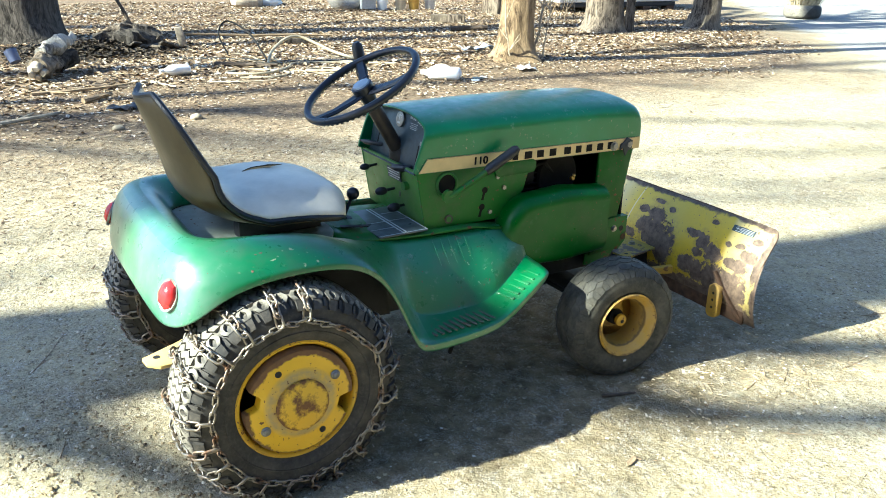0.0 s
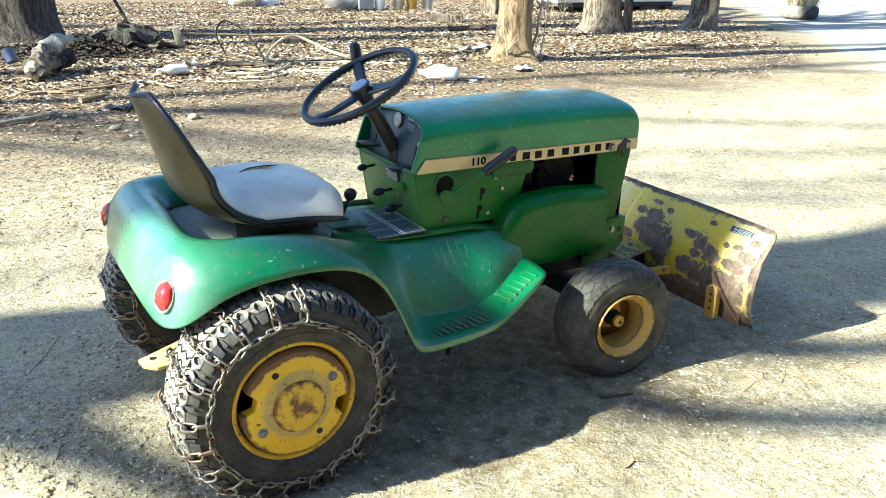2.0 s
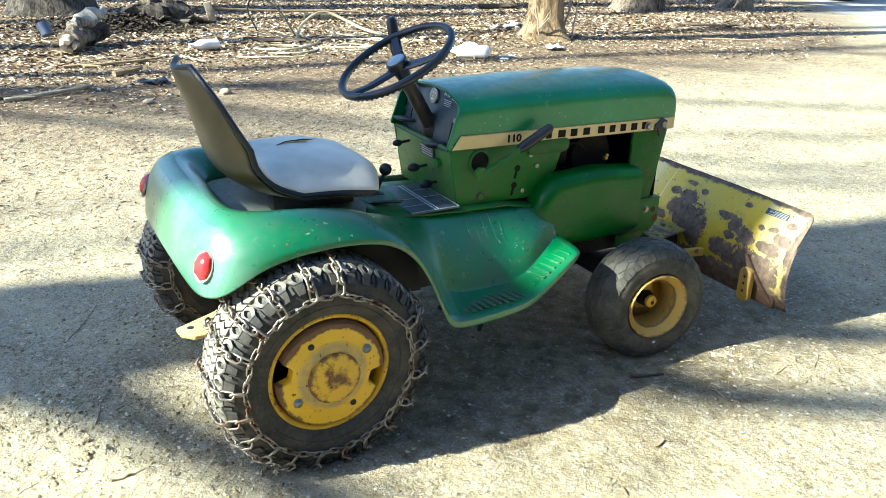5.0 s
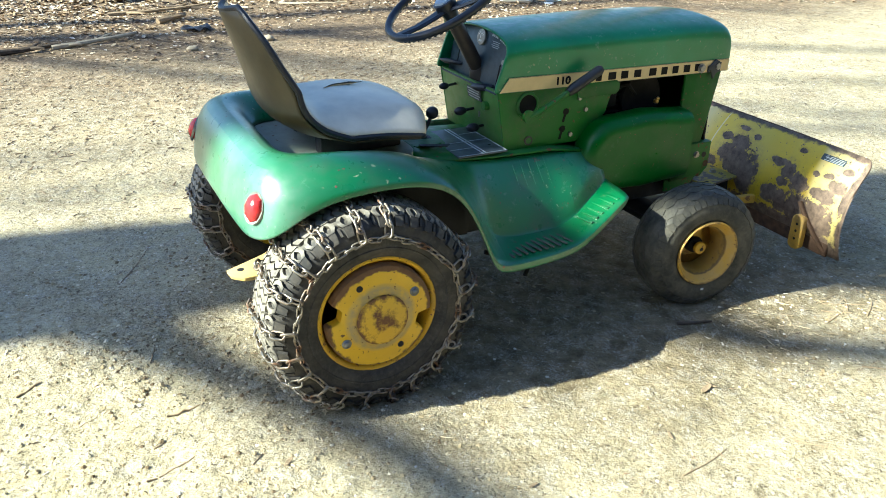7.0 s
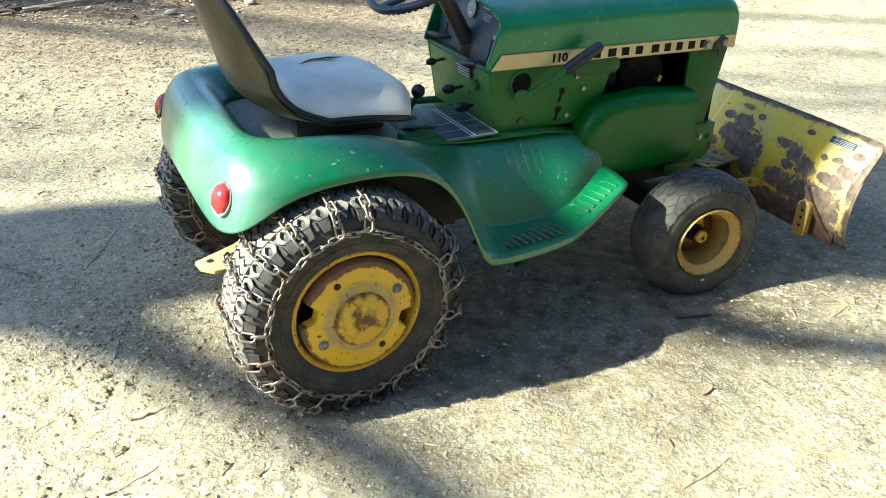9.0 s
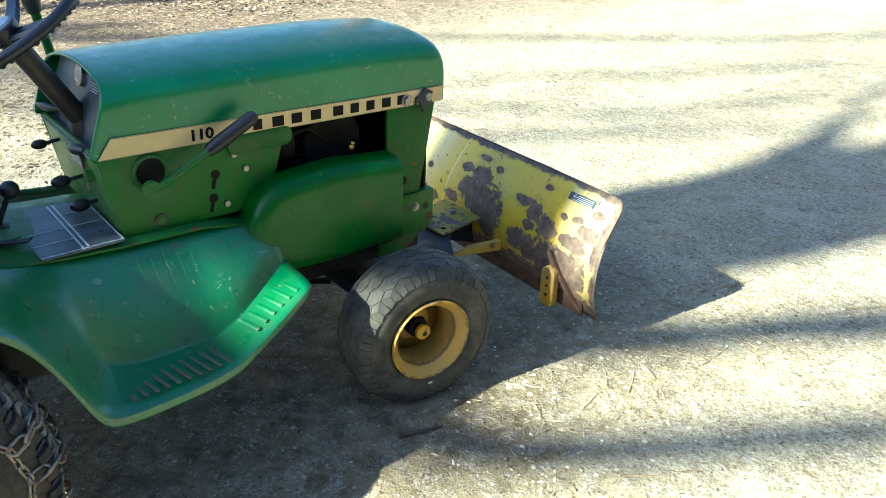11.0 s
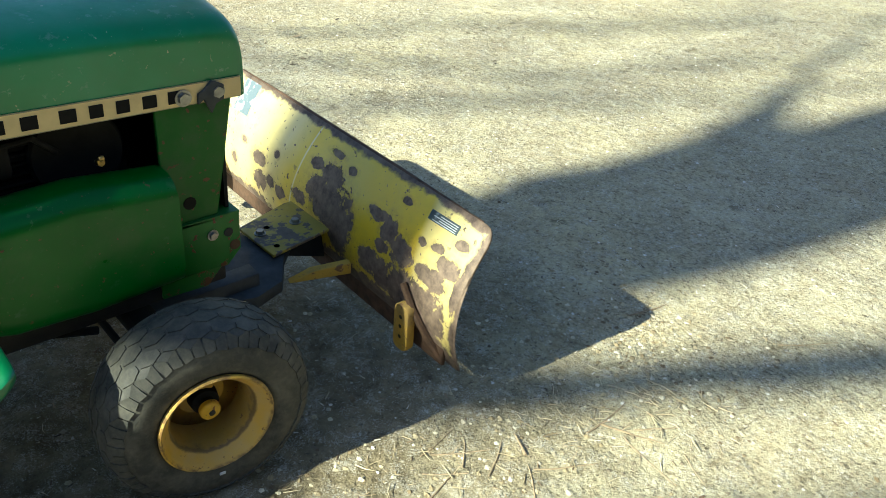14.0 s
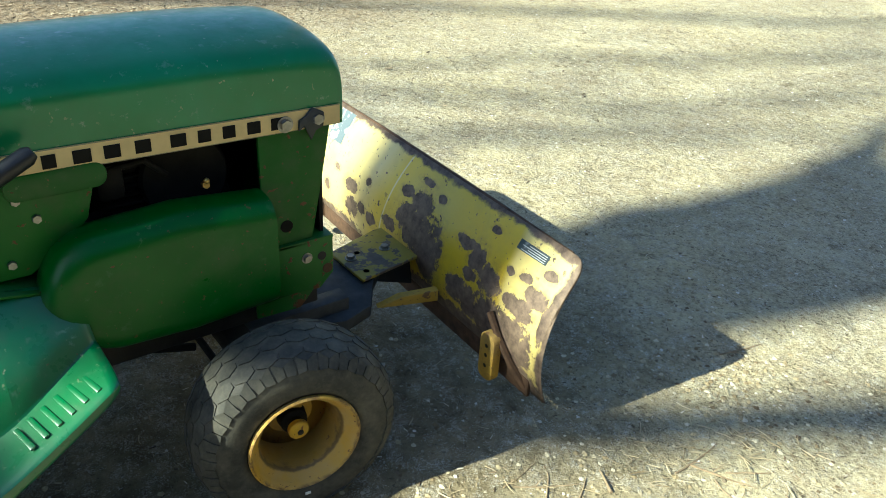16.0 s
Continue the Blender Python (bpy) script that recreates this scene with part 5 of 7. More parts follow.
column = part("grille_column", slab([(1.222, 0.722), (1.374, 0.722), (1.352, 0.60), (1.322, 0.44), (1.315, 0.352), (1.215, 0.345), (1.222, 0.45)], "y", -0.178, -0.190, 0.003), made("column_paint", lambda: paint("spotted_green_enamel", (0.010, 0.085, 0.008), (0.020, 0.110, 0.012), 0.40, 0.63, 13, 0.40, spec=0.25)), tractor, "rust-spotted green front column")
part("grille_column", slab([(1.222, 0.722), (1.374, 0.722), (1.352, 0.60), (1.322, 0.44), (1.315, 0.352), (1.215, 0.345)], "y", 0.178, 0.190, 0.003), green_dirty, tractor)
part("column_hole", disc_x(0.0135, -0.1915, -0.188, (1.272, 0.517), 20), ink, column)
foot = part("frame_bracket", joined(slab([(1.225, 0.478), (1.372, 0.470), (1.372, 0.385), (1.340, 0.352), (1.225, 0.362)], "y", -0.192, -0.200, 0.002), slab([(1.225, -0.200), (1.372, -0.200), (1.372, -0.12), (1.225, -0.12)], "z", 0.470, 0.476)), green_dirty, tractor, "green steel front bracket")
part("bolt", joined(bolt(0.009, 0.008, (1.310, -0.204, 0.436), (0, -1, 0)), disc_x(0.012, -0.202, -0.200, (1.310, 0.436))), steel, foot)
part("bracket_hole", disc_x(0.010, -0.2012, -0.198, (1.345, 0.432), 18), black_steel, foot)
part("rust_patch", disc_x(0.012, -0.2010, -0.199, (1.358, 0.398), 14), rusty, foot)
part("lower_bracket", slab([(1.20, 0.350), (1.34, 0.350), (1.30, 0.305), (1.20, 0.310)], "y", -0.175, -0.183, 0.002), green_dirty, tractor)

# ---- snow blade ----
B0, B1 = Vector((1.804, -0.527, 0)), Vector((1.836, 0.665, 0))
def blade_x(z, k):
    return 1.713 + (B1.x - B0.x) * k + 1.80 * (z - 0.21) ** 2


def blade_rows():
    rows = []
    ends = (0.0, 0.003, 0.007, 0.012, 0.018, 0.026)
    for k in [*ends, *(0.035 + 0.93 * i / 46 for i in range(47)), *(1 - e for e in ends[::-1])]:
        y = B0.y + (B1.y - B0.y) * k
        e = min(k, 1 - k) * 1.184
        top = 0.441 - 0.034 * (1 - math.sqrt(1 - (1 - min(1, e / 0.032)) ** 2))
        low = 0.078
        rows.append([(blade_x(low + (top - low) * j / 18, k), y + (0.030 * (1 - j / 18) ** 1.5 if e < 0.001 and k < 0.5 else (-0.03 * (1 - j / 18) if e < 0.001 else 0)), low + (top - low) * j / 18) for j in range(19)])
    return rows


blade = part("snow_blade", grid(blade_rows()), blade_paint, tractor, "worn yellow curved snow blade")
shell(blade, 0.006, 0, 0)
part("top_lip", tube([(blade_x(0.44, k) + 0.006, B0.y + 0.05 + (B1.y - B0.y - 0.10) * k, 0.4375) for k in (0, 0.25, 0.5, 0.75, 1)], [0.003, 0.007, 0.007, 0.007, 0.003], 8), rusty, blade)
part("cutting_edge", slab([(B0.y + 0.045, 0.076), (B1.y - 0.045, 0.076), (B1.y - 0.045, 0.128), (B0.y + 0.045, 0.128)], "x", 0.0, 0.010, 0.002), rusty, blade, "rusty steel cutting edge").matrix_basis = Matrix.Translation((blade_x(0.10, 0.44) - 0.012, 0, 0)) @ Matrix.Rotation(-math.atan2(B1.x - B0.x, 1.184), 4, "Z")
part("diagonal_brace", joined(*[tube([(blade_x(z, 0.08) - 0.012, y, z) for y, z in ((-0.345, 0.245), (-0.385, 0.195), (-0.43, 0.14), (-0.475, 0.085))], 0.009, 6)]), rusty, blade, "rusty diagonal brace")
for y in (-0.372, 0.585):
    shoe = part("skid_shoe", slab(rounded(y - 0.026, 0.075, y + 0.026, 0.205, 0.02), "x", 1.682, 1.706, 0.003), yellow_dirty, blade, "yellow skid shoe bracket with holes")
    for z in (0.115, 0.145, 0.172):
        part("hole", moved(lathe([(0.0055, -0.001), (0.0001, -0.001)], 12), Matrix.Translation((1.6805, y, z)) @ pose(0, 0, 0, 0, 0, 90)), black_steel, shoe)
sticker = part("blade_label", grid([[(blade_x(z, 0.13) - 0.0055, y, z) for z in (0.396, 0.406, 0.416)] for y in (-0.437, -0.39, -0.338)]), made("label_foil", lambda: scuffed("dull_foil_label", (0.030, 0.045, 0.052), (0.22, 0.26, 0.28), 26, 0.56)), blade, "dark printed label with unreadable lines")
for k in range(4):
    z = 0.3985 + 0.0042 * k
    part("label_line", grid([[(blade_x(zz, 0.13) - 0.0068, y, zz) for zz in (z, z + 0.0018)] for y in (-0.431, -0.352 - 0.02 * (k % 2))]), silver_line, sticker)
part("blade_emblem", grid([[(blade_x(z, 0.88) - 0.0055, y, z) for z in (0.352, 0.38, 0.41, 0.435)] for y in (0.475, 0.515, 0.555)]), made("emblem", lambda: scuffed("scuffed_emblem", (0.10, 0.125, 0.135), (0.72, 0.71, 0.62), 38, 0.53)), blade, "scratched grey square emblem worn to white in places")
plate = part("hitch_plate", slab([(1.526, 0.100), (1.531, -0.060), (1.715, -0.030), (1.715, 0.150), (1.69, 0.150)], "z", 0.226, 0.235, 0.002), made("plate_paint", lambda: paint("scraped_yellow_plate", (0.42, 0.30, 0.03), (0.30, 0.22, 0.05), 0.5, 0.55, 9, 0.6, (0.10, 0.075, 0.055))), tractor, "scraped yellow pivot plate with bolts")
for x, y in ((1.660, 0.046), (1.556, 0.045)):
    part("bolt", joined(bolt(0.011, 0.010, (x, y, 0.241), (0, 0, 1)), moved(lathe([(0.015, 0), (0.015, 0.002)], 20), Matrix.Translation((x, y, 0.2355)) @ pose(0, 0, 0, 90))), steel, plate)
for x, y in ((1.585, 0.062), (1.560, -0.028)):
    part("bolt_hole", moved(lathe([(0.008, 0), (0.0001, 0.0)], 16), Matrix.Translation((x, y, 0.2358)) @ pose(0, 0, 0, 90)), black_steel, plate)
part("push_frame", joined(slab([(1.30, 0.10), (1.30, -0.14), (1.42, -0.175), (1.50, -0.15), (1.56, -0.06), (1.62, 0.0), (1.62, 0.10)], "z", 0.190, 0.222, 0.004), box(0.30, 0.05, 0.05, (1.30, -0.11, 0.23), 0.005)), dull_steel, tractor, "blue-grey steel push frame")
part("push_frame", box(0.70, 0.04, 0.05, (1.02, 0.10, 0.22), 0.005), black_steel, tractor)
part("angle_strut", moved(slab([(-0.08, -0.012), (0.08, -0.016), (0.08, 0.016), (-0.02, 0.012)], "y", -0.012, 0.012, 0.003), Matrix.Translation((1.625, -0.118, 0.183)) @ Matrix.Rotation(radians(-16), 4, "Z")), yellow_dirty, tractor)
part("blade_arm", slab([(1.54, 0.225), (1.73, 0.200), (1.735, 0.115), (1.60, 0.165)], "y", 0.02, 0.03, 0.002), black_steel, tractor)


# ---- ground ----
def lumps(x, y):
    """The ground's height: nearly level, a low bank under the trees."""
    z = 0.012 * np.sin(0.9 * x + 1.3 * np.sin(0.7 * y)) * np.sin(1.1 * y + 0.6) * np.clip((np.hypot(x - 0.8, y) - 1.6) / 1.5, 0, 1)
    line = y - np.clip(x - 8.9, 0, None) * 1.15
    z = z + 0.015 * np.clip((line - 4.2) / 2.2, 0, 1) + 0.02 * np.clip((line - 4.0) / 2, 0, 1) * np.sin(1.7 * x) * np.sin(2.1 * y)
    z = z + 0.06 * np.exp(-((x - 5.35) ** 2 + (y - 6.05) ** 2) / 0.7)
    for f, a in ((5.1, 0.0035), (11.0, 0.0022), (23.0, 0.0016)):
        z = z + a * (np.sin(f * x + 2.1 * np.sin(0.61 * f * y)) * np.sin(0.93 * f * y + 1.7 * np.sin(0.7 * f * x)))
    # crumbly churned soil, and the rutted prints that the chained wheels have left
    soft = np.clip((0.25 - x) / 0.7, 0, 1) * np.clip((0.55 - y) / 0.6, 0, 1) + 0.45 * np.exp(-((x - 1.8) / 0.5) ** 2 - ((y + 0.75) / 0.25) ** 2)
    for f, a in ((31.0, 0.0075), (47.0, 0.0065), (71.0, 0.0048)):
        w = np.sin(f * x + 2.3 * np.sin(0.53 * f * y + 0.4 * f * x)) * np.sin(0.87 * f * y + 1.9 * np.sin(0.61 * f * x - 0.3 * f * y))
        z = z + soft * a * np.abs(w) * (0.5 + 0.5 * np.sin(3.1 * x + 2.0 * y) ** 2)
    for ox, oy, ang, wide in ((-0.62, -0.95, 40.0, 0.10), (-0.75, -0.55, 28.0, 0.09)):
        c, q = math.cos(radians(ang)), math.sin(radians(ang))
        along, side = (x - ox) * c + (y - oy) * q, -(x - ox) * q + (y - oy) * c
        mark = np.exp(-(side / wide) ** 4) * np.exp(-(along / 0.55) ** 4)
        z = z + mark * (0.0042 * np.sin(along * 88 + 1.9 * np.sin(side * 47 + 9 * along)) * np.clip(0.4 + np.sin(along * 17 + side * 23), 0, 1) - 0.005)
    return z


def graded(lo, a, b, hi, fine):
    mid = list(np.arange(a, b + 1e-6, fine))
    out, st = [], fine
    x = b
    while x < hi:
        st *= 1.06
        x += st
        out.append(min(x, hi))
    pre, st, x = [], fine, a
    while x > lo:
        st *= 1.06
        x -= st
        pre.append(max(x, lo))
    return np.array(pre[::-1] + mid + out)


def make_ground():
    xs, ys = graded(-400, -1.9, 3.2, 500, 0.016), graded(-400, -1.6, 1.6, 500, 0.016)
    X, Y = np.meshgrid(xs, ys, indexing="ij")
    far = np.clip(1 - (np.hypot(X, Y) - 40) / 60, 0, 1)
    Z = lumps(X, Y) * far
    n, m = X.shape
    idx = np.arange(n * m).reshape(n, m)
    faces = np.stack([idx[:-1, :-1], idx[1:, :-1], idx[1:, 1:], idx[:-1, 1:]], -1).reshape(-1, 4)
    me = bpy.data.meshes.new("ground")
    me.from_pydata(np.stack([X, Y, Z], -1).reshape(-1, 3).tolist(), [], faces.tolist())
    me.polygons.foreach_set("use_smooth", [True] * len(me.polygons))
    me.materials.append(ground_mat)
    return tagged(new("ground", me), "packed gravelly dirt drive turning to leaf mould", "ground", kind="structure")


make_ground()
rng = np.random.default_rng(7)


def hgt(x, y):
    return float(lumps(np.array(x), np.array(y)))


def scatter(name, label, category, pts, maker, material, group=""):
    """Many small things in one mesh: maker(rng) gives verts and faces about the origin; pts: x, y, z, size."""
    pool = [maker(rng) for k in range(200)]
    shapes, face = np.array([v for v, f in pool]), pool[0][1]
    pts = np.asarray(pts)
    n, m = len(pts), shapes.shape[1]
    v = shapes[rng.integers(0, len(pool), n)]
    a = rng.uniform(0, 2 * math.pi, n)[:, None]
    tilt = rng.uniform(0.6, 1.6, n)[:, None]
    c, q, size = np.cos(a), np.sin(a), pts[:, 3:4]
    V = np.stack([pts[:, 0:1] + size * (c * v[:, :, 0] - q * v[:, :, 1]), pts[:, 1:2] + size * (q * v[:, :, 0] + c * v[:, :, 1]), pts[:, 2:3] + size * tilt * v[:, :, 2]], -1).reshape(-1, 3)
    F = [tuple(i + k * m for i in g) for k in range(n) for g in face]
    me = bpy.data.meshes.new(name)
    me.from_pydata(V.tolist(), [], F)
    me.materials.append(material)
    return tagged(new(name, me), label, category, group, "stuff")


def spread(x, y, keep, lift, size):
    """Rows for scatter: those of the points that keep lets through, laid on the ground."""
    return np.stack([x, y, lumps(x, y) + lift, size], -1)[keep]


def leaf_shape(r):
    b, t, u = r.uniform(-0.05, 0.28), r.uniform(-0.2, 0.3), r.uniform(0.28, 0.42)
    lean = r.uniform(-0.15, 0.35)
    v = [(-0.5, 0, 0.02), (-0.1, -u, b + 0.05), (0.05, 0, 0.04), (-0.1, u, b), (0.5, t * 0.5, lean + 0.02), (0.28, -u * 0.7, b * 0.6 + 0.5 * lean), (0.28, u * 0.7, b * 0.8 + 0.5 * lean)]
    return v, [(0, 1, 2), (0, 2, 3), (1, 5, 2), (2, 6, 3), (5, 4, 2), (2, 4, 6)]


def stone_shape(r):
    v = [Vector(p) for p in ((1, 0, 0), (-1, 0, 0), (0, 1, 0), (0, -1, 0), (0, 0, 0.55), (0.6, 0.6, 0.28), (-0.6, 0.55, 0.32), (-0.6, -0.6, 0.28), (0.6, -0.55, 0.32))]
    v = [tuple(p * r.uniform(0.75, 1.15)) for p in v]
    return v, [(0, 5, 4), (5, 2, 4), (2, 6, 4), (6, 1, 4), (1, 7, 4), (7, 3, 4), (3, 8, 4), (8, 0, 4), (0, 2, 5), (2, 1, 6), (1, 3, 7), (3, 0, 8)]


def chip_shape(r):
    w, h = r.uniform(0.08, 0.2), r.uniform(0.02, 0.15)
    return [(-0.5, -w, 0.0), (0.5, -w * 0.5, h), (0.5, w * 0.5, h), (-0.5, w, 0.02), (0, 0, 0.12)], [(0, 1, 4), (1, 2, 4), (2, 3, 4), (3, 0, 4)]


def litter_line(x, y):
    return y - np.clip(x - 8.9, 0, None) * 1.15


n = 150000
x, y = rng.uniform(-4, 15, n), 3.4 + 13.5 * rng.random(n) ** 1.35
l = litter_line(x, y) + 0.9 * np.sin(0.8 * x) * np.sin(0.6 * y + x)
keep = (l > 4.0) & ((l > 5.6) | (rng.random(n) < (l - 3.6) / 2.6))
leaves = spread(x, y, keep, 0.004, rng.uniform(0.025, 0.075, n) * np.where(y < 6, 0.7, 1.0))[:95000]
scatter("leaf_litter", "dry brown and pale leaves covering the ground", "leaves", leaves, leaf_shape, leaf_mat)
n = 120000
x, y = rng.uniform(-3.5, 8, n), rng.uniform(1.0, 6.4, n)
l = litter_line(x, y) + 0.5 * np.sin(1.3 * x) + 0.35 * np.sin(4.1 * x + 2.0 * y)
keep = rng.random(n) < np.clip((l - 1.0 - 0.4 * np.clip(x - 1, 0, None)) / 2.3, 0.02, 1)
chips = spread(x, y, keep, 0.002, 0.007 + 0.030 * rng.random(n) ** 2.0)[:75000]
scatter("wood_chips", "scattered bark chips and leaf scraps", "debris", chips, chip_shape, chip_mat)
n = 14000
x, y = rng.uniform(-1.8, 4.2, n), rng.uniform(-2.0, 2.6, n)
scatter("dirt_scraps", "small bark scraps on the dirt", "debris", spread(x, y, y < 9, 0.001, 0.004 + 0.014 * rng.random(n) ** 2.5), chip_shape, leaf_mat)
n = 60000
x, y = rng.uniform(-1.8, 5.5, n), rng.uniform(-1.9, 3.8, n)
scatter("gravel", "small pale gravel pressed into the dirt", "gravel", spread(x, y, y < 9, -0.001, 0.0014 + 0.0062 * rng.random(n) ** 4.0), stone_shape, pebble_mat)
n = 130000
x, y = rng.uniform(-1.8, 2.6, n), rng.uniform(-1.6, 0.8, n)
lump = np.sin(3.1 * x + 1.7 * np.sin(2.3 * y)) * np.sin(3.7 * y + 1.3 * np.sin(2.9 * x)) + 0.5 * np.sin(9 * x + 2 * y) * np.sin(8 * y - 3 * x)
left = np.clip((0.3 - x) / 0.6, 0, 1)
keep = rng.random(n) < (0.12 + 0.6 * np.clip(lump, 0, 1)) * np.clip(left + np.exp(-((y + 0.75) / 0.3) ** 2) * (x > 1.1), 0.06, 1)
clods = spread(x, y, keep, -0.001, 0.0016 + 0.0080 * rng.random(n) ** 2.8)[:42000]
scatter("dirt_crumbs", "loose tan crumbs of dirt and grit", "dirt", clods, stone_shape, island_material("dirt_crumbs", [(0, (0.13, 0.09, 0.05)), (0.4, (0.36, 0.285, 0.16)), (0.8, (0.54, 0.455, 0.29)), (1, (0.74, 0.67, 0.50))], 0.9))


# ---- sticks and twigs near the tractor ----
def stick(name, a, b, r, material, label, category="twig", bend=0.06, forks=0, group=""):
    a, b = Vector(a), Vector(b)
    n = 7
    side = Vector((b.y - a.y, a.x - b.x, 0)).normalized()
    L = (b - a).length
    pts, rad = [], []
    for i in range(n):
        f = i / (n - 1)
        p = a.lerp(b, f) + side * L * bend * math.sin(math.pi * f + rng.uniform(-0.4, 0.4)) * rng.uniform(0.4, 1)
        p.z = hgt(p.x, p.y) + r * 0.8 + (a.z + (b.z - a.z) * f)
        pts.append(p)
        rad.append(r * (1 - 0.45 * f) * rng.uniform(0.9, 1.1))
    bms = [tube(pts, rad, 7)]
    for k in range(forks):
        i = int(rng.integers(1, n - 2))
        d = ((b - a).normalized() + side * float(rng.choice((-1, 1))) * rng.uniform(0.5, 1.2)).normalized() * L * rng.uniform(0.15, 0.4)
        d.z = abs(d.z) + rng.uniform(0, 0.02)
        bms.append(tube([pts[i], pts[i] + d * 0.5 + Vector((0, 0, 0.004)), pts[i] + d], [r * 0.6, r * 0.45, r * 0.25], 6))
    ob = part(name, joined(*bms), material)
    return tagged(ob, label, category, group)


stick("stick", (1.022, -0.520, 0), (1.130, -0.560, 0), 0.0065, twig_dark, "short dark stick lying in the tractor's shade", "stick", 0.03)
for ax, ay, bx, by, r, f in ((1.57, -0.63, 1.69, -0.70, 0.003, 1), (1.60, -0.70, 1.66, -0.64, 0.004, 0), (1.63, -0.75, 1.72, -0.70, 0.004, 0), (1.735, -0.76, 1.76, -0.70, 0.006, 0), (1.72, -0.80, 1.86, -0.88, 0.003, 1), (1.90, -0.80, 2.06, -0.79, 0.004, 1), (1.95, -0.80, 2.02, -0.93, 0.004, 1), (1.96, -0.86, 1.94, -1.02, 0.003, 1), (2.00, -0.86, 2.10, -0.92, 0.003, 0), (1.52, -0.66, 1.60, -0.72, 0.003, 1), (1.48, -0.72, 1.57, -0.70, 0.0035, 0), (1.66, -0.86, 1.72, -0.78, 0.003, 0), (2.03, -0.98, 1.99, -1.06, 0.0025, 0), (2.36, -0.57, 2.50, -0.60, 0.004, 1), (1.55, -0.62, 1.66, -0.60, 0.0025, 0), (0.55, -1.08, 0.72, -1.05, 0.003, 1), (-0.30, -0.95, -0.20, -0.88, 0.0025, 0), (-0.62, -0.90, -0.42, -0.72, 0.003, 1), (-0.893, -0.04, -0.827, 0.008, 0.0045, 0), (-0.538, -0.312, -0.45, -0.298, 0.005, 0), (-0.625, -0.544, -0.50, -0.50, 0.0035, 1), (-0.384, -0.597, -0.349, -0.561, 0.003, 0), (-0.591, -0.421, -0.534, -0.388, 0.0025, 0), (-0.539, -0.034, -0.51, 0.063, 0.003, 2), (-0.95, -0.62, -0.83, -0.52, 0.0025, 0), (-0.75, -0.25, -0.66, -0.20, 0.002, 0), (0.30, -1.25, 0.42, -1.15, 0.003, 0), (-0.55, 0.55, -0.42, 0.80, 0.003, 1), (2.6, -0.9, 2.75, -1.0, 0.003, 0), (1.35, -0.95, 1.46, -1.02, 0.003, 1), (0.9, -1.1, 1.0, -1.2, 0.003, 0)):
    stick("twig", (ax, ay, 0), (bx, by, 0), r * 0.62, twig_mat, "thin dry twig lying on the dirt", "twig", 0.035, f, "twigs on the dirt")
n = 3000
x, y = rng.uniform(1.20, 2.30, n), rng.uniform(-1.15, -0.50, n)
d = np.abs(y + 0.70 + 0.20 * (x - 1.5))
keep = rng.random(n) < np.exp(-(d / 0.13) ** 2) * (0.25 + 0.75 * (np.sin(9 * x + 5 * y) > 0.2))
straws = spread(x, y, keep, rng.uniform(0.001, 0.008, n), 0.010 + 0.045 * rng.random(n) ** 2.0)[:520]
x, y = rng.uniform(-1.5, 3.6, 420), rng.uniform(-1.7, 1.2, 420)
straws = np.concatenate([straws, spread(x, y, x < 9, 0.002, rng.uniform(0.012, 0.045, 420))])


def straw_shape(r):
    b, h = r.uniform(-0.12, 0.12), r.uniform(0.0, 0.12)
    q = 0.02
    return [(-0.5, -q, 0.0), (-0.5, q, 0.0), (-0.5, 0, q * 1.6), (0, b - q, h * 0.5), (0, b + q, h * 0.5), (0, b, h * 0.5 + q * 1.6), (0.5, 0, h)], [(0, 3, 5, 2), (2, 5, 4, 1), (1, 4, 3, 0), (3, 6, 5), (5, 6, 4), (4, 6, 3), (0, 2, 1)]


scatter("straw_litter", "thin dry straw and needle bits drifted on the dirt", "straw", straws, straw_shape, island_material("mixed_dry_straw", [(0, (0.16, 0.115, 0.06)), (0.4, (0.40, 0.31, 0.18)), (1, (0.66, 0.55, 0.36))], 0.7))


def curled_leaf(x, y, s, turn):
    rows = []
    for i in range(7):
        f = -1 + i / 3
        w = 0.26 * (1 - f * f) ** 0.6 + 0.02
        rows.append([(f, a * w, 0.22 * a * a * w + 0.12 * f * f) for a in (-1, -0.5, 0, 0.5, 1)])
    lf = part("dry_leaf", moved(grid(rows), Matrix.Translation((x, y, hgt(x, y) + 0.004)) @ pose(0, 0, 0, 8, 0, turn) @ Matrix.Scale(s, 4)), twig_mat)
    shell(lf, 0.0008)
    return tagged(lf, "curled brown dry leaf on the dirt", "leaf", "leaves on the dirt")


for x, y, s, a in ((0.850, -0.835, 0.030, 20), (0.875, -0.828, 0.02, 110), (0.62, -0.95, 0.018, 70), (2.9, 1.97, 0.03, 0), (-0.30, -0.62, 0.02, 40), (0.2, -0.95, 0.015, 10)):
    curled_leaf(x, y, s, a)


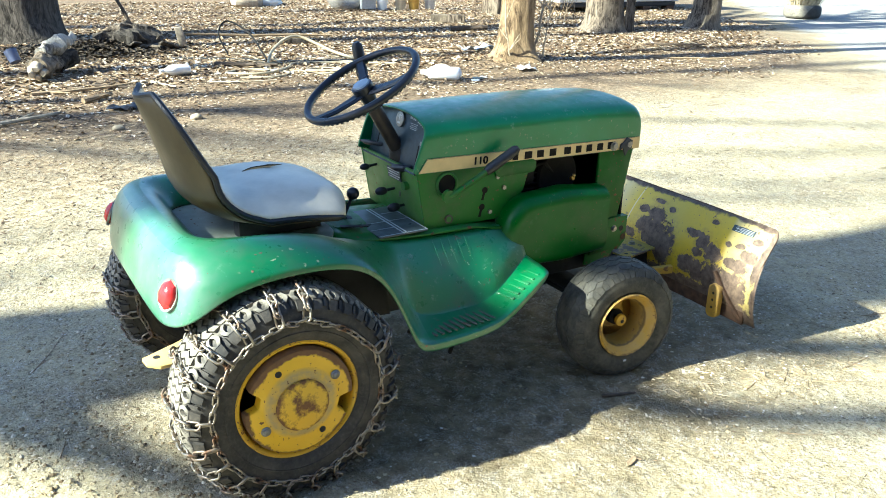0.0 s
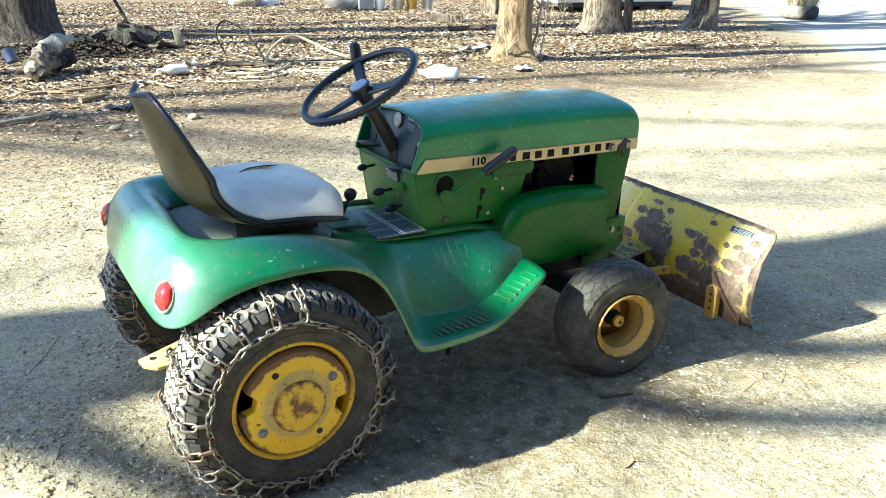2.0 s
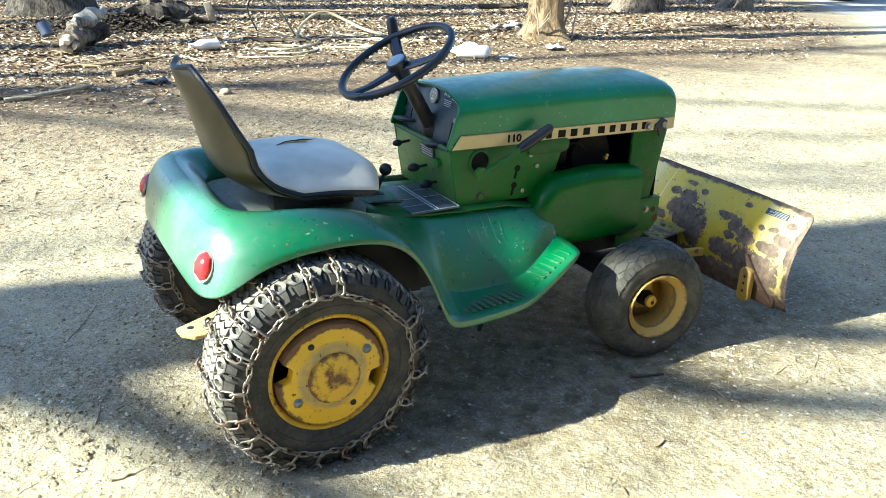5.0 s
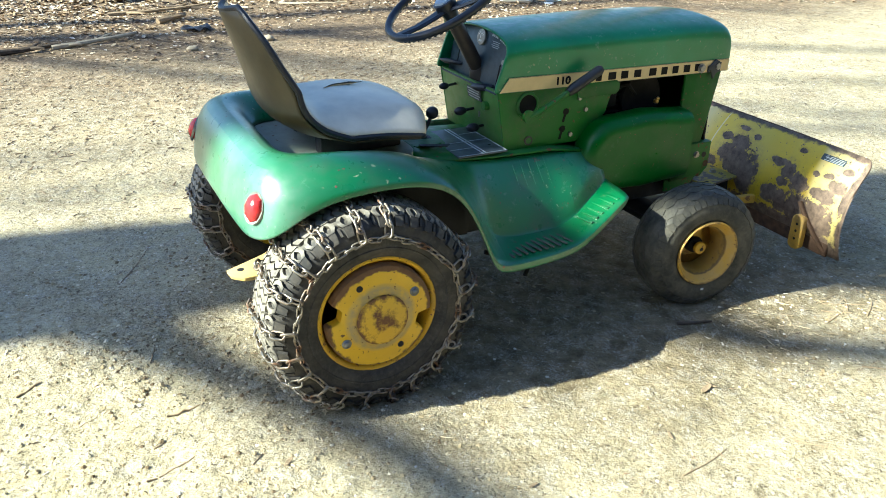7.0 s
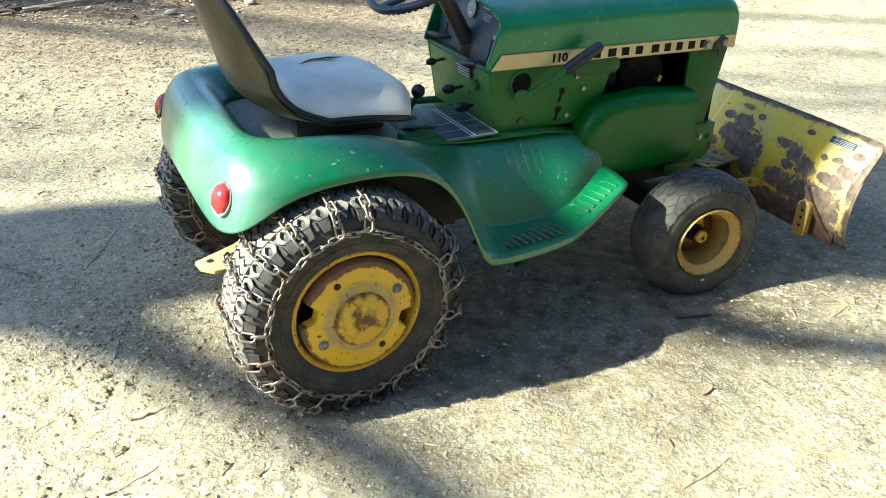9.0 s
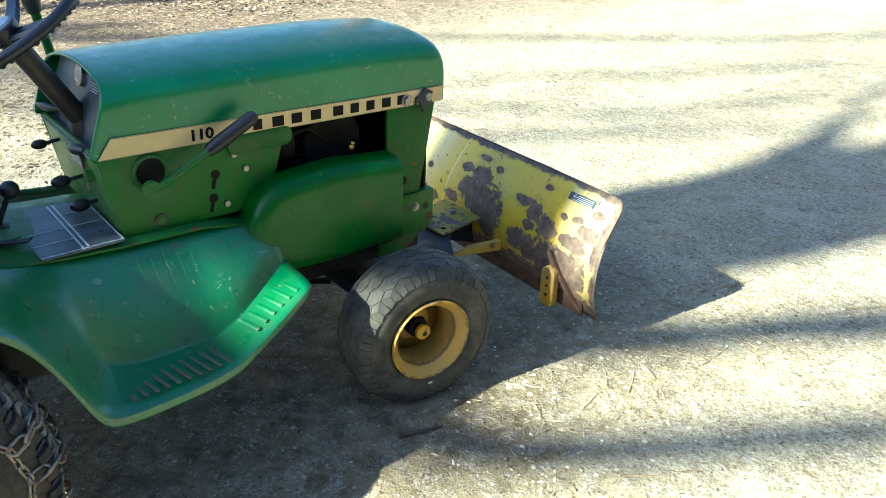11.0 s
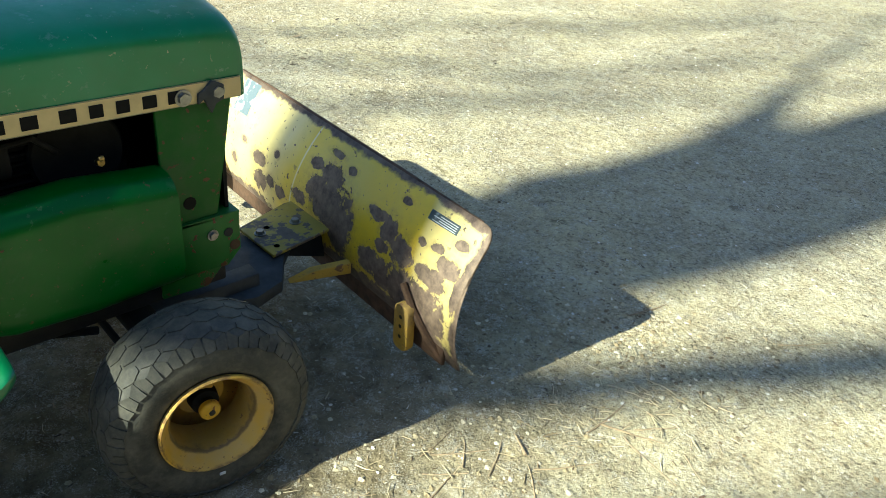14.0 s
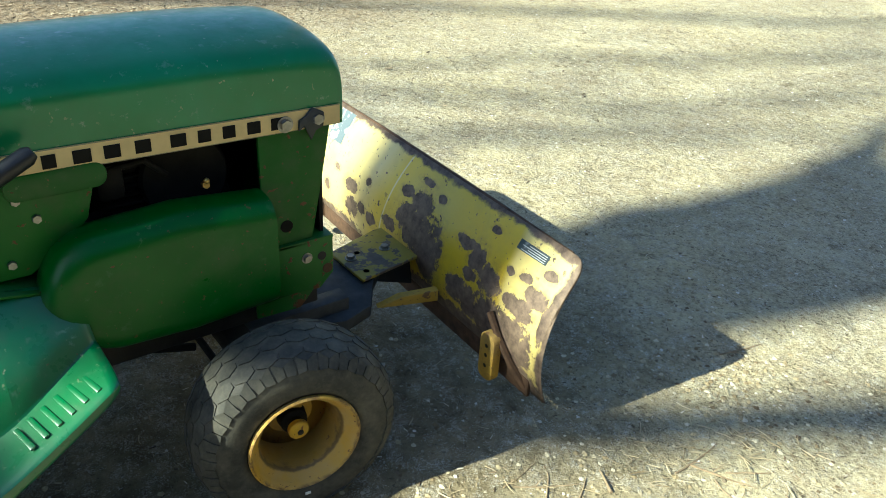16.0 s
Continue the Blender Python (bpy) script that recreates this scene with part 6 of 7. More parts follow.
# ---- trees ----
def trunk_mesh(pts, rad, seg=28, flare=0.0, rough=0.10):
    bm = bmesh.new()
    rings = []
    P = spline(pts, 26)
    Rr = np.interp(np.linspace(0, 1, 26), np.linspace(0, 1, len(rad)), rad)
    for i, p in enumerate(P):
        ringv = []
        for k in range(seg):
            a = 2 * math.pi * k / seg
            d = Vector((math.cos(a), math.sin(a), 0))
            n = noise.noise(Vector((3 * d.x, 3 * d.y, 0.9 * p.z)) + Vector((pts[0][0], pts[0][1], 0))) * rough
            fl = flare * math.exp(-max(0, p.z - pts[0][2]) / 0.14) * (1 + 0.7 * math.sin(4 * a + pts[0][0]))
            ringv.append(bm.verts.new(p + d * Rr[i] * (1 + n + fl)))
        rings.append(ringv)
    for a, b in zip(rings, rings[1:]):
        for k in range(seg):
            bm.faces.new((a[k], a[(k + 1) % seg], b[(k + 1) % seg], b[k]))
    bm.faces.new(rings[-1])
    return bm


def limbs(base, top, radius, count, seed, reach=3.0):
    r = np.random.default_rng(seed)
    out = []
    base, top = Vector(base), Vector(top)
    for k in range(count):
        f = r.uniform(0.35, 1.0)
        p = base.lerp(top, f)
        a = r.uniform(0, 2 * math.pi)
        L = reach * r.uniform(0.5, 1.1) * (1.2 - 0.6 * f)
        d = Vector((math.cos(a), math.sin(a), r.uniform(0.35, 1.1))).normalized()
        q = p + d * L * 0.5
        e = p + d * L + Vector((0, 0, 0.15 * L))
        rr = radius * (1.1 - 0.8 * f) * 0.42
        out.append(tube([p, q, e], [rr, rr * 0.7, rr * 0.2], 7))
        for j in range(3):
            g = r.uniform(0.3, 0.9)
            s = p.lerp(e, g)
            b = r.uniform(0, 2 * math.pi)
            dd = (d + 0.9 * Vector((math.cos(b), math.sin(b), 0.3))).normalized() * L * 0.4
            out.append(tube([s, s + dd * 0.5, s + dd], [rr * 0.4, rr * 0.28, rr * 0.08], 5))
    return joined(*out)


def tree(base, rad, height, material, label, flare=0.3, lean=(0, 0), count=14, seed=1, reach=3.0, group="trees"):
    t = thing("tree", label, "tree", (base[0], base[1], hgt(*base[:2]) - 0.03), 0, group)
    top = (lean[0], lean[1], height)
    pts = [(0, 0, 0), (lean[0] * 0.04, lean[1] * 0.04, 0.25), (lean[0] * 0.15, lean[1] * 0.15, 1.0), (lean[0] * 0.5, lean[1] * 0.5, height * 0.5), top]
    part("trunk", trunk_mesh(pts, [rad * 1.12, rad, rad * 0.95, rad * 0.65, rad * 0.15], 30, flare), material, t)
    part("crown", limbs((lean[0] * 0.3, lean[1] * 0.3, height * 0.3), top, rad, count, seed, reach), bark, t, "bare winter branches")
    return t


tree((0.35, 10.6), 0.52, 14, bark_dark, "thick dark-barked tree at the edge of the leaf litter", 0.18, (0.2, 0.6), 14, 3, 3.5)
tree((5.37, 5.98), 0.215, 9, bark_bare, "bare tan trunk with peeled bark on a dirt mound", 0.42, (0.35, 0.1), 8, 4, 2.0)
tree((9.25, 8.65), 0.33, 15, bark, "grey-brown barked tree in the leaf litter", 0.30, (-0.2, 0.3), 14, 5, 3.5)
tree((11.25, 8.30), 0.25, 14, bark, "slender grey-barked tree beside the road", 0.30, (0.9, 0.1), 12, 6, 3.0)
stick("branch", (5.62, 5.95, 0.0), (5.88, 6.1, 0.9), 0.018, pale_wood, "thin pale branch leaning by the trunk", "branch", 0.05, 3)


tree((9.42, 8.25), 0.075, 8, bark_dark, "thin dark trunk growing against a larger tree", 0.2, (0.1, 0.1), 5, 9, 1.2)
tagged(part("wooden_crate", box(0.45, 0.40, 0.42, (9.35, 12.1, hgt(9.35, 12.1) + 0.20), 0.02, 1, pose(0, 0, 0, 0, 0, 20)), bark), "weathered brown wooden crate on the leaves", "crate")
for k in range(14):
    x, y = rng.uniform(9.2, 10.5), rng.uniform(10.3, 11.2)
    stick("brush_stem", (x, y, 0.0), (x + rng.uniform(-0.4, 0.4), y + rng.uniform(-0.3, 0.3), rng.uniform(0.4, 0.9)), 0.008, (twig_mat, twig_dark)[k % 2], "bare stem of dry undergrowth", "stem", 0.06, 3, "dry undergrowth")
for ax, ay, bx, by, bz in ((5.20, 5.80, 4.98, 5.66, 0.75), (5.66, 5.80, 5.78, 5.84, 0.85)):
    stick("branch", (ax, ay, 0.0), (bx, by, bz), 0.011, pale_wood, "thin pale sapling leaning by the trunk", "branch", 0.05, 4)


# the trees behind, up the sun's way, whose limbs shade the drive
def shade(s, u, s0):
    """A point over the line s0 up the light whose shadow falls at s along and u across."""
    h = (s - s0) * math.tan(ELEV)
    return ALONG * s0 + ACROSS * u + Vector((0, 0, h))


S0 = -13.0
t = thing("tree", "large bare oak whose limbs shade the drive", "tree", (0, 0, 0), 0, "shade trees")
def limb(pts, rads, s0=S0):
    P = spline([shade(s, u, s0) for s, u in pts], 30)
    return tube(P, list(np.interp(np.linspace(0, 1, 30), np.linspace(0, 1, len(rads)), rads)), 12)
part("trunk", limb([(-13.1, 0.55), (-9, 0.60), (-5, 0.55), (-2.5, 0.55), (-1.0, 0.56), (-0.2, 0.54)], [0.62, 0.50, 0.47, 0.46, 0.45, 0.40]), bark, t)
part("limb", limb([(-1.2, 0.55), (0.0, 0.55), (1.2, 0.48), (2.4, 0.46), (3.3, 0.44), (4.0, 0.60), (4.6, 0.86), (5.4, 1.15), (7.5, 1.7)], [0.40, 0.34, 0.21, 0.13, 0.17, 0.12, 0.045, 0.032, 0.02]), bark, t)
part("limb", limb([(-1.2, 0.54), (0.0, 0.44), (1.2, 0.21), (1.75, 0.12), (2.3, 0.11), (3.2, 0.02), (5.0, -0.10), (8.0, -0.5), (12, -1.4)], [0.40, 0.31, 0.23, 0.25, 0.24, 0.28, 0.24, 0.16, 0.05]), bark, t)
part("limb", limb([(-1.9, 0.6), (-0.85, 0.32), (-0.38, -0.15), (0.02, -0.62), (0.20, -1.0), (0.40, -1.6), (0.6, -2.6)], [0.22, 0.15, 0.085, 0.075, 0.075, 0.08, 0.04]), bark, t)
part("limb", limb([(0.5, 0.25), (0.85, 0.10), (1.05, -0.12), (1.13, -0.30), (1.20, -0.44), (1.30, -0.53), (1.45, -0.62), (1.70, -0.735), (2.1, -0.90), (2.9, -1.22), (4.2, -1.6), (6, -2.1)], [0.18, 0.15, 0.12, 0.11, 0.09, 0.08, 0.075, 0.075, 0.075, 0.07, 0.06, 0.04]), bark, t)
part("limb", limb([(0.92, 0.0), (1.2, -0.08), (1.42, -0.115), (1.66, -0.10)], [0.08, 0.07, 0.058, 0.06]), bark, t)
part("limb", limb([(1.40, 0.20), (1.55, 0.02), (1.65, -0.12), (1.80, -0.23), (1.97, -0.32), (2.12, -0.39), (2.40, -0.49), (2.74, -0.63), (3.3, -0.80), (4.6, -1.0)], [0.11, 0.09, 0.08, 0.115, 0.105, 0.09, 0.09, 0.10, 0.08, 0.05]), bark, t)
part("limb", limb([(2.6, 0.5), (3.6, 0.30), (4.6, 0.30), (6.5, 0.35), (9, 0.8)], [0.15, 0.20, 0.22, 0.16, 0.06]), bark, t)
t = thing("tree", "tall bare ash with thin limbs over the drive", "tree", (0, 0, 0), 0, "shade trees")
part("trunk", limb([(-26.1, 5.3), (-18, 5.25), (-10, 5.2), (-4, 5.05), (0.0, 4.9), (1.6, 4.8)], [0.34, 0.30, 0.24, 0.17, 0.12, 0.08], -26.0), bark, t)
for pts, r in ((((-2.5, 5.0), (0.6, 2.9), (2.2, 1.62), (3.26, 1.18), (3.9, 1.0), (5.2, 0.72), (7.5, 0.4)), 0.085), (((-1.5, 4.97), (1.2, 2.95), (3.0, 1.76), (4.1, 1.33), (5.5, 1.08), (8, 0.7)), 0.075), (((-0.8, 4.95), (1.2, 3.3), (2.4, 2.55), (2.94, 2.40), (3.5, 2.38), (3.95, 2.2), (5.0, 1.85), (8, 1.2)), 0.085), (((0.3, 4.88), (2.5, 3.9), (4.3, 3.2), (5.8, 2.5), (7, 2.2), (10, 1.8)), 0.11)):
    part("limb", limb(pts, [1.2 * r, 0.62 * r, 0.62 * r, 0.55 * r, 0.6 * r, 0.3 * r], -26.0), bark, t)
for k, (u, s0, r, n) in enumerate(((1.38, -34, 0.10, 5), (1.95, -38, 0.11, 6), (-6.5, -24, 0.20, 8), (-8.6, -30, 0.20, 8), (14.5, -26, 0.22, 8), (5.6, -20, 0.16, 8), (7.3, -18, 0.22, 8), (-2.6, -20, 0.20, 8), (-4.2, -30, 0.22, 8), (9.5, -16, 0.25, 9), (12.0, -20, 0.25, 9))):
    b = ALONG * s0 + ACROSS * u
    tree((b.x, b.y), r, 34 if s0 < -25 else 30, bark, "bare woodland tree behind the drive", 0.25, (0.0, 0.0), n, 20 + k, 2.2, "shade trees")


# ---- things under the trees ----
def rough_log(pts, rad, rough, seed):
    """A lying piece of trunk with ridged bark and broken ends."""
    bm = tube(spline(pts, 15), list(np.interp(np.linspace(0, 1, 15), np.linspace(0, 1, len(rad)), rad)), 22)
    for v in bm.verts:
        n = noise.noise(v.co * 7 + Vector((seed, 0, 0))) * 0.6 + noise.noise(v.co * 19 + Vector((0, seed, 0))) * 0.4
        v.co += Vector((noise.noise(v.co * 9), noise.noise(v.co * 9 + Vector((5, 0, 0))), n)) * rough
    return bm


def log():
    t = thing("log", "short weathered split log with a pale broken end", "log", (0.20, 6.92, hgt(0.2, 6.92)), 0)
    part("wood", rough_log([(-0.06, -0.16, 0.12), (0.05, 0.05, 0.125), (0.18, 0.32, 0.13)], [0.10, 0.12, 0.09], 0.045, 1.0), bark, t)
    for dx, dz, r in ((-0.13, 0.09, 0.045), (-0.075, 0.13, 0.050), (-0.02, 0.085, 0.045), (-0.085, 0.055, 0.040)):
        part("split_end", rough_log([(dx, -0.26, dz), (dx + 0.02, -0.18, dz + 0.01), (dx + 0.05, -0.06, dz + 0.015)], [0.55 * r, r, 0.9 * r], 0.035, 10 * dz), pale_wood, t, "pale split end grain")
    part("upper_piece", rough_log([(0.02, 0.05, 0.24), (0.20, 0.30, 0.30), (0.42, 0.52, 0.36)], [0.06, 0.085, 0.030], 0.05, 4.0), made("grey_log", lambda: bark_material("weathered_grey_log", (0.10, 0.09, 0.075), (0.46, 0.43, 0.37), (0.55, 0.52, 0.46), 0.6)), t, "grey weathered upper piece")
    part("prop", rough_log([(0.15, 0.25, 0.10), (0.35, 0.42, 0.16)], [0.10, 0.09], 0.03, 6.0), bark_dark, t)


log()
tagged(part("plastic_cup", moved(lathe([(0.0001, 0.0), (0.055, 0.0), (0.065, 0.13), (0.060, 0.13), (0.05, 0.01)], 24), Matrix.Translation((0.0, 7.25, hgt(0, 7.25) + 0.14)) @ pose(0, 0, 0, 60, 0, 30)), plain("blue_grey_plastic", (0.10, 0.12, 0.20), 0.2, 0.5)), "blue-grey plastic cup lying by the log", "cup")


def bottle(x, y, s, turn, label):
    t = thing("plastic_bottle", label, "bottle", (x, y, hgt(x, y)), turn)
    body = moved(lathe([(0.0001, -0.14), (0.05, -0.135), (0.062, -0.12), (0.062, -0.02), (0.066, 0.02), (0.055, 0.07), (0.028, 0.11), (0.02, 0.14)], 24), Matrix.Translation((0, 0, 0.055 * s)) @ Matrix.Diagonal((s, s, s * 0.85, 1)))
    part("body", body, white_plastic, t)
    part("cap", moved(lathe([(0.022, 0.13), (0.022, 0.165), (0.0001, 0.165)], 16), Matrix.Translation((0, 0, 0.055 * s)) @ Matrix.Diagonal((s, s, s, 1))), white_plastic, t)


bottle(1.42, 6.50, 1.05, 100, "white plastic bottle lying on the leaves")


def jug():
    t = thing("plastic_jug", "white plastic jug lying on its side", "jug", (3.95, 5.28, hgt(3.95, 5.28)), -38)
    part("body", box(0.36, 0.20, 0.125, (0, 0, 0.063), 0.05, 4), white_plastic, t)
    part("neck", moved(lathe([(0.045, 0), (0.03, 0.05), (0.03, 0.08), (0.0001, 0.08)], 20), Matrix.Translation((-0.18, 0.02, 0.06)) @ pose(0, 0, 0, 0, 0, 90)), white_plastic, t)
    part("handle", tube(spline([(-0.12, 0, 0.12), (-0.08, 0, 0.145), (0.0, 0, 0.145), (0.05, 0, 0.12)], 9), 0.013, 8), white_plastic, t)


jug()
for x, y, a, s in ((4.28, 5.12, 20, 0.12), (4.40, 5.18, 70, 0.09), (4.20, 5.05, -20, 0.08)):
    ob = part("torn_wrapper", moved(grid([[(i * 0.2 - 0.6, j * 0.2 - 0.3, 0.10 * noise.noise(Vector((i * 1.3 + x, j * 1.7, 0))) + 0.12) for j in range(5)] for i in range(7)]), Matrix.Translation((x, y, hgt(x, y))) @ pose(0, 0, 0, 6, 0, a) @ Matrix.Scale(s, 4)), decal_dark if s > 0.1 else white_plastic)
    shell(tagged(ob, "crumpled scrap of dark and white wrapping", "scrap", "scraps by the jug"), 0.001)
for x, y, s in ((5.05, 5.32, 0.13), (5.30, 6.75, 0.26), (5.9, 6.9, 0.12)):
    ob = part("paper_scrap", moved(grid([[(i * 0.3 - 0.9, j * 0.3 - 0.6, 0.35 * noise.noise(Vector((i * 0.9 + x, j * 0.8, y))) + 0.25) for j in range(5)] for i in range(7)]), Matrix.Translation((x, y, hgt(x, y))) @ Matrix.Scale(s, 4)), white_plastic)
    shell(tagged(ob, "crumpled white paper on the leaves", "paper", "paper scraps"), 0.001)
ob = part("rag", moved(grid([[(i * 0.2 - 0.6, j * 0.2 - 0.4, 0.2 * noise.noise(Vector((i * 1.1, j * 0.9, 3))) + 0.15) for j in range(5)] for i in range(7)]), Matrix.Translation((0.60, 5.02, hgt(0.6, 5.0))) @ pose(0, 0, 0, 0, 0, -20) @ Matrix.Scale(0.20, 4)), black_plastic)
shell(tagged(ob, "dark crumpled rag on the dirt", "rag"), 0.004)


def rotten_log():
    t = thing("rotten_log", "dark rotten log heaped with bark and leaves", "log", (1.42, 8.95, hgt(1.42, 8.95)), -8)
    part("wood", rough_log([(-0.34, 0.0, 0.10), (0.0, 0.0, 0.15), (0.42, 0.03, 0.10)], [0.10, 0.18, 0.12], 0.09, 2.0), bark_dark, t)
    part("bare_top", rough_log([(-0.26, -0.02, 0.24), (-0.02, -0.01, 0.29), (0.16, -0.02, 0.24)], [0.03, 0.06, 0.03], 0.05, 7.0), bark, t)
    for k in range(6):
        part("bark_slab", moved(box(0.26, 0.12, 0.025, (0, 0, 0), 0.008, 1), Matrix.Translation((-0.6 + 0.22 * k, -0.16 + 0.05 * math.sin(k * 2.1), 0.07)) @ pose(0, 0, 0, 30 * math.sin(k * 3), 25 * math.cos(2 * k), 40 * k)), bark_dark if k % 2 else bark, t)


rotten_log()
x, y = rng.normal(0.95, 0.55, 2600), rng.normal(8.85, 0.40, 2600)
mould = spread(x, y, x < 9, 0.02 + 0.15 * np.exp(-((x - 1.0) / 0.6) ** 2 - ((y - 8.9) / 0.4) ** 2) * rng.random(2600), rng.uniform(0.035, 0.085, 2600))
scatter("leaf_heap", "heap of dark leaves beside the log", "leaves", mould, leaf_shape, island_material("dark_leaves", [(0, (0.02, 0.016, 0.011)), (0.6, (0.06, 0.045, 0.03)), (1, (0.15, 0.115, 0.075))], 0.7))
def mallet():
    t = thing("fence_post_tool", "long wooden pole with a block at one end", "pole", (2.15, 9.15, hgt(2.15, 9.15)), -14)
    part("block", box(0.10, 0.14, 0.26, (0, 0, 0.13), 0.012, 2, pose(0, 0, 0, 0, -12, 0)), pale_wood, t)
    part("shaft", tube([(0.06, 0, 0.17), (0.9, 0.02, 0.135), (1.5, 0.0, 0.14), (2.05, 0.03, 0.12)], [0.015, 0.017, 0.015, 0.013], 10), twig_mat, t)
    part("rest", box(0.5, 0.10, 0.10, (1.5, 0.02, 0.05), 0.02, 1), bark_dark, t)


mallet()
def hose(pts, r, label, material):
    P = spline([(x, y, hgt(x, y) + r + z) for x, y, z in pts], 90)
    return tagged(part("hose", tube(P, r, 8), material), label, "hose", "old hoses")


hose([(1.95, 6.05, 0), (2.3, 5.95, 0), (2.55, 6.25, 0), (2.25, 6.6, 0), (1.9, 6.35, 0.01), (2.2, 6.1, 0.02), (2.6, 6.45, 0.02), (2.9, 6.9, 0), (3.3, 6.75, 0), (3.9, 6.3, 0)], 0.014, "pale tan garden hose lying in loops", hose_mat)
hose([(2.55, 6.9, 0.0), (2.75, 7.2, 0.14), (3.15, 7.5, 0.22), (3.5, 7.2, 0.06), (3.65, 6.9, 0.0)], 0.018, "thick pale hose arching off the ground", hose_mat)
hose([(1.7, 7.9, 0), (2.3, 7.5, 0.0), (2.9, 7.1, 0), (3.6, 6.8, 0), (4.2, 6.4, 0)], 0.010, "thin blue-grey pipe lying straight", dull_steel)
hose([(2.35, 7.7, 0), (2.3, 7.9, 0.25), (2.45, 8.0, 0.38), (2.62, 7.7, 0.25), (2.65, 7.2, 0.02)], 0.011, "dark hose standing in an arch", engine_dark)
hose([(2.75, 6.0, 0), (3.0, 5.95, 0), (3.2, 6.15, 0.0), (3.0, 6.35, 0.01), (2.75, 6.2, 0.02), (3.1, 6.0, 0.02), (3.5, 6.15, 0)], 0.012, "coil of tan hose on the leaves", hose_mat)
for k, (ax, ay, bx, by, r) in enumerate(((0.35, 5.45, 0.62, 5.6, 0.03), (-0.55, 4.62, 0.10, 4.90, 0.022), (-0.9, 4.55, -0.5, 4.65, 0.024), (0.0, 6.0, 0.9, 6.05, 0.02), (1.1, 6.2, 1.25, 5.8, 0.015), (2.0, 7.1, 2.6, 6.7, 0.03), (2.6, 6.5, 2.9, 6.0, 0.012), (3.2, 7.4, 3.5, 6.6, 0.012), (6.7, 9.6, 7.3, 9.4, 0.05), (4.6, 7.6, 5.4, 7.2, 0.012), (1.6, 6.0, 2.2, 5.7, 0.010), (8.2, 6.6, 9.0, 6.2, 0.02), (7.4, 5.6, 8.3, 5.1, 0.015), (2.3, 6.3, 3.3, 6.5, 0.009), (0.5, 6.3, 0.9, 5.9, 0.012))):
    stick("fallen_branch", (ax, ay, 0), (bx, by, 0.02), r, (twig_mat, pale_wood, twig_dark)[k % 3], "fallen branch lying on the leaf litter", "branch", 0.06, 2, "fallen branches")
stick("fallen_branch", (1.75, 9.9, 0.0), (1.30, 10.3, 1.1), 0.03, twig_dark, "dark branch leaning against the stump", "branch", 0.03, 0, "fallen branches")
for k in range(26):
    x, y = rng.uniform(2.0, 3.6), rng.uniform(5.8, 7.4)
    a, l = rng.uniform(0, 6.28), rng.uniform(0.2, 0.6)
    stick("fallen_branch", (x, y, 0.0), (x + l * math.cos(a), y + l * math.sin(a), rng.uniform(0, 0.08)), 0.006, (twig_mat, hose_mat)[k % 2], "thin fallen branch in the brush heap", "branch", 0.12, 2, "fallen branches")
tagged(part("timber_block", box(0.62, 0.16, 0.15, (7.35, 10.75, hgt(7.35, 10.75) + 0.07), 0.01, 1, pose(0, 0, 0, 0, 0, -35)), bark), "short squared timber on the leaves", "timber")
for x, y, s, mt in ((5.1, 15.3, 0.35, pale_wood), (5.6, 15.5, 0.30, white_plastic), (5.9, 15.9, 0.22, white_plastic), (0.42, 4.25, 0.045, pebble_mat), (1.05, 4.4, 0.05, pebble_mat)):
    bm = ball(s, (0, 0, 0), (1, 0.8, 0.6), 14)
    for v in bm.verts:
        v.co *= 1 + 0.25 * noise.noise(v.co * (2.2 / s) + Vector((x, y, 0)))
    tagged(part("rock", moved(bm, Matrix.Translation((x, y, hgt(x, y) + 0.25 * s))), mt), "pale rounded rock lying on the ground", "rock", "rocks")


def pots():
    for k, (x, mt, lab) in enumerate(((7.52, white_plastic, "white plastic flower pot"), (7.90, plain("cream_pot", (0.55, 0.45, 0.3), 0.2, 0.6), "cream plastic flower pot"), (8.18, plain("yellow_pot", (0.62, 0.36, 0.06), 0.2, 0.6), "yellow plastic flower pot"), (8.52, plain("grey_pot", (0.45, 0.42, 0.38), 0.2, 0.6), "grey plastic flower pot"))):
        y = 13.70 - 0.29 * (x - 7.5)
        t = tagged(part("flower_pot", moved(lathe([(0.0001, 0.0), (0.095, 0.0), (0.14, 0.36), (0.155, 0.36), (0.155, 0.42), (0.135, 0.42), (0.09, 0.03), (0.0001, 0.03)], 24), Matrix.Translation((x, y, hgt(x, y))) @ pose(0, 0, 0, 90)), mt), lab, "pot", "row of pots")


pots()
def leaning_wheel():
    t = thing("old_wheel", "pale dusty old tyre lying on the leaves", "tyre", (6.85, 14.15, hgt(6.85, 14.15)), 0)
    part("tyre", moved(FRONT.body(40, 24), Matrix.Translation((0, 0, 0.30)) @ pose(0, 0, 0, -35, 0, 10) @ Matrix.Scale(2.1, 4)), plain("dusty_pale_tyre", (0.30, 0.28, 0.25), 0.3, 0.9), t)
    part("rim", moved(lathe([(0.24, 0.06), (0.20, 0.0), (0.05, 0.01), (0.0001, 0.01)], 32), Matrix.Translation((0, 0, 0.30)) @ pose(0, 0, 0, -35, 0, 10)), steel, t)


leaning_wheel()
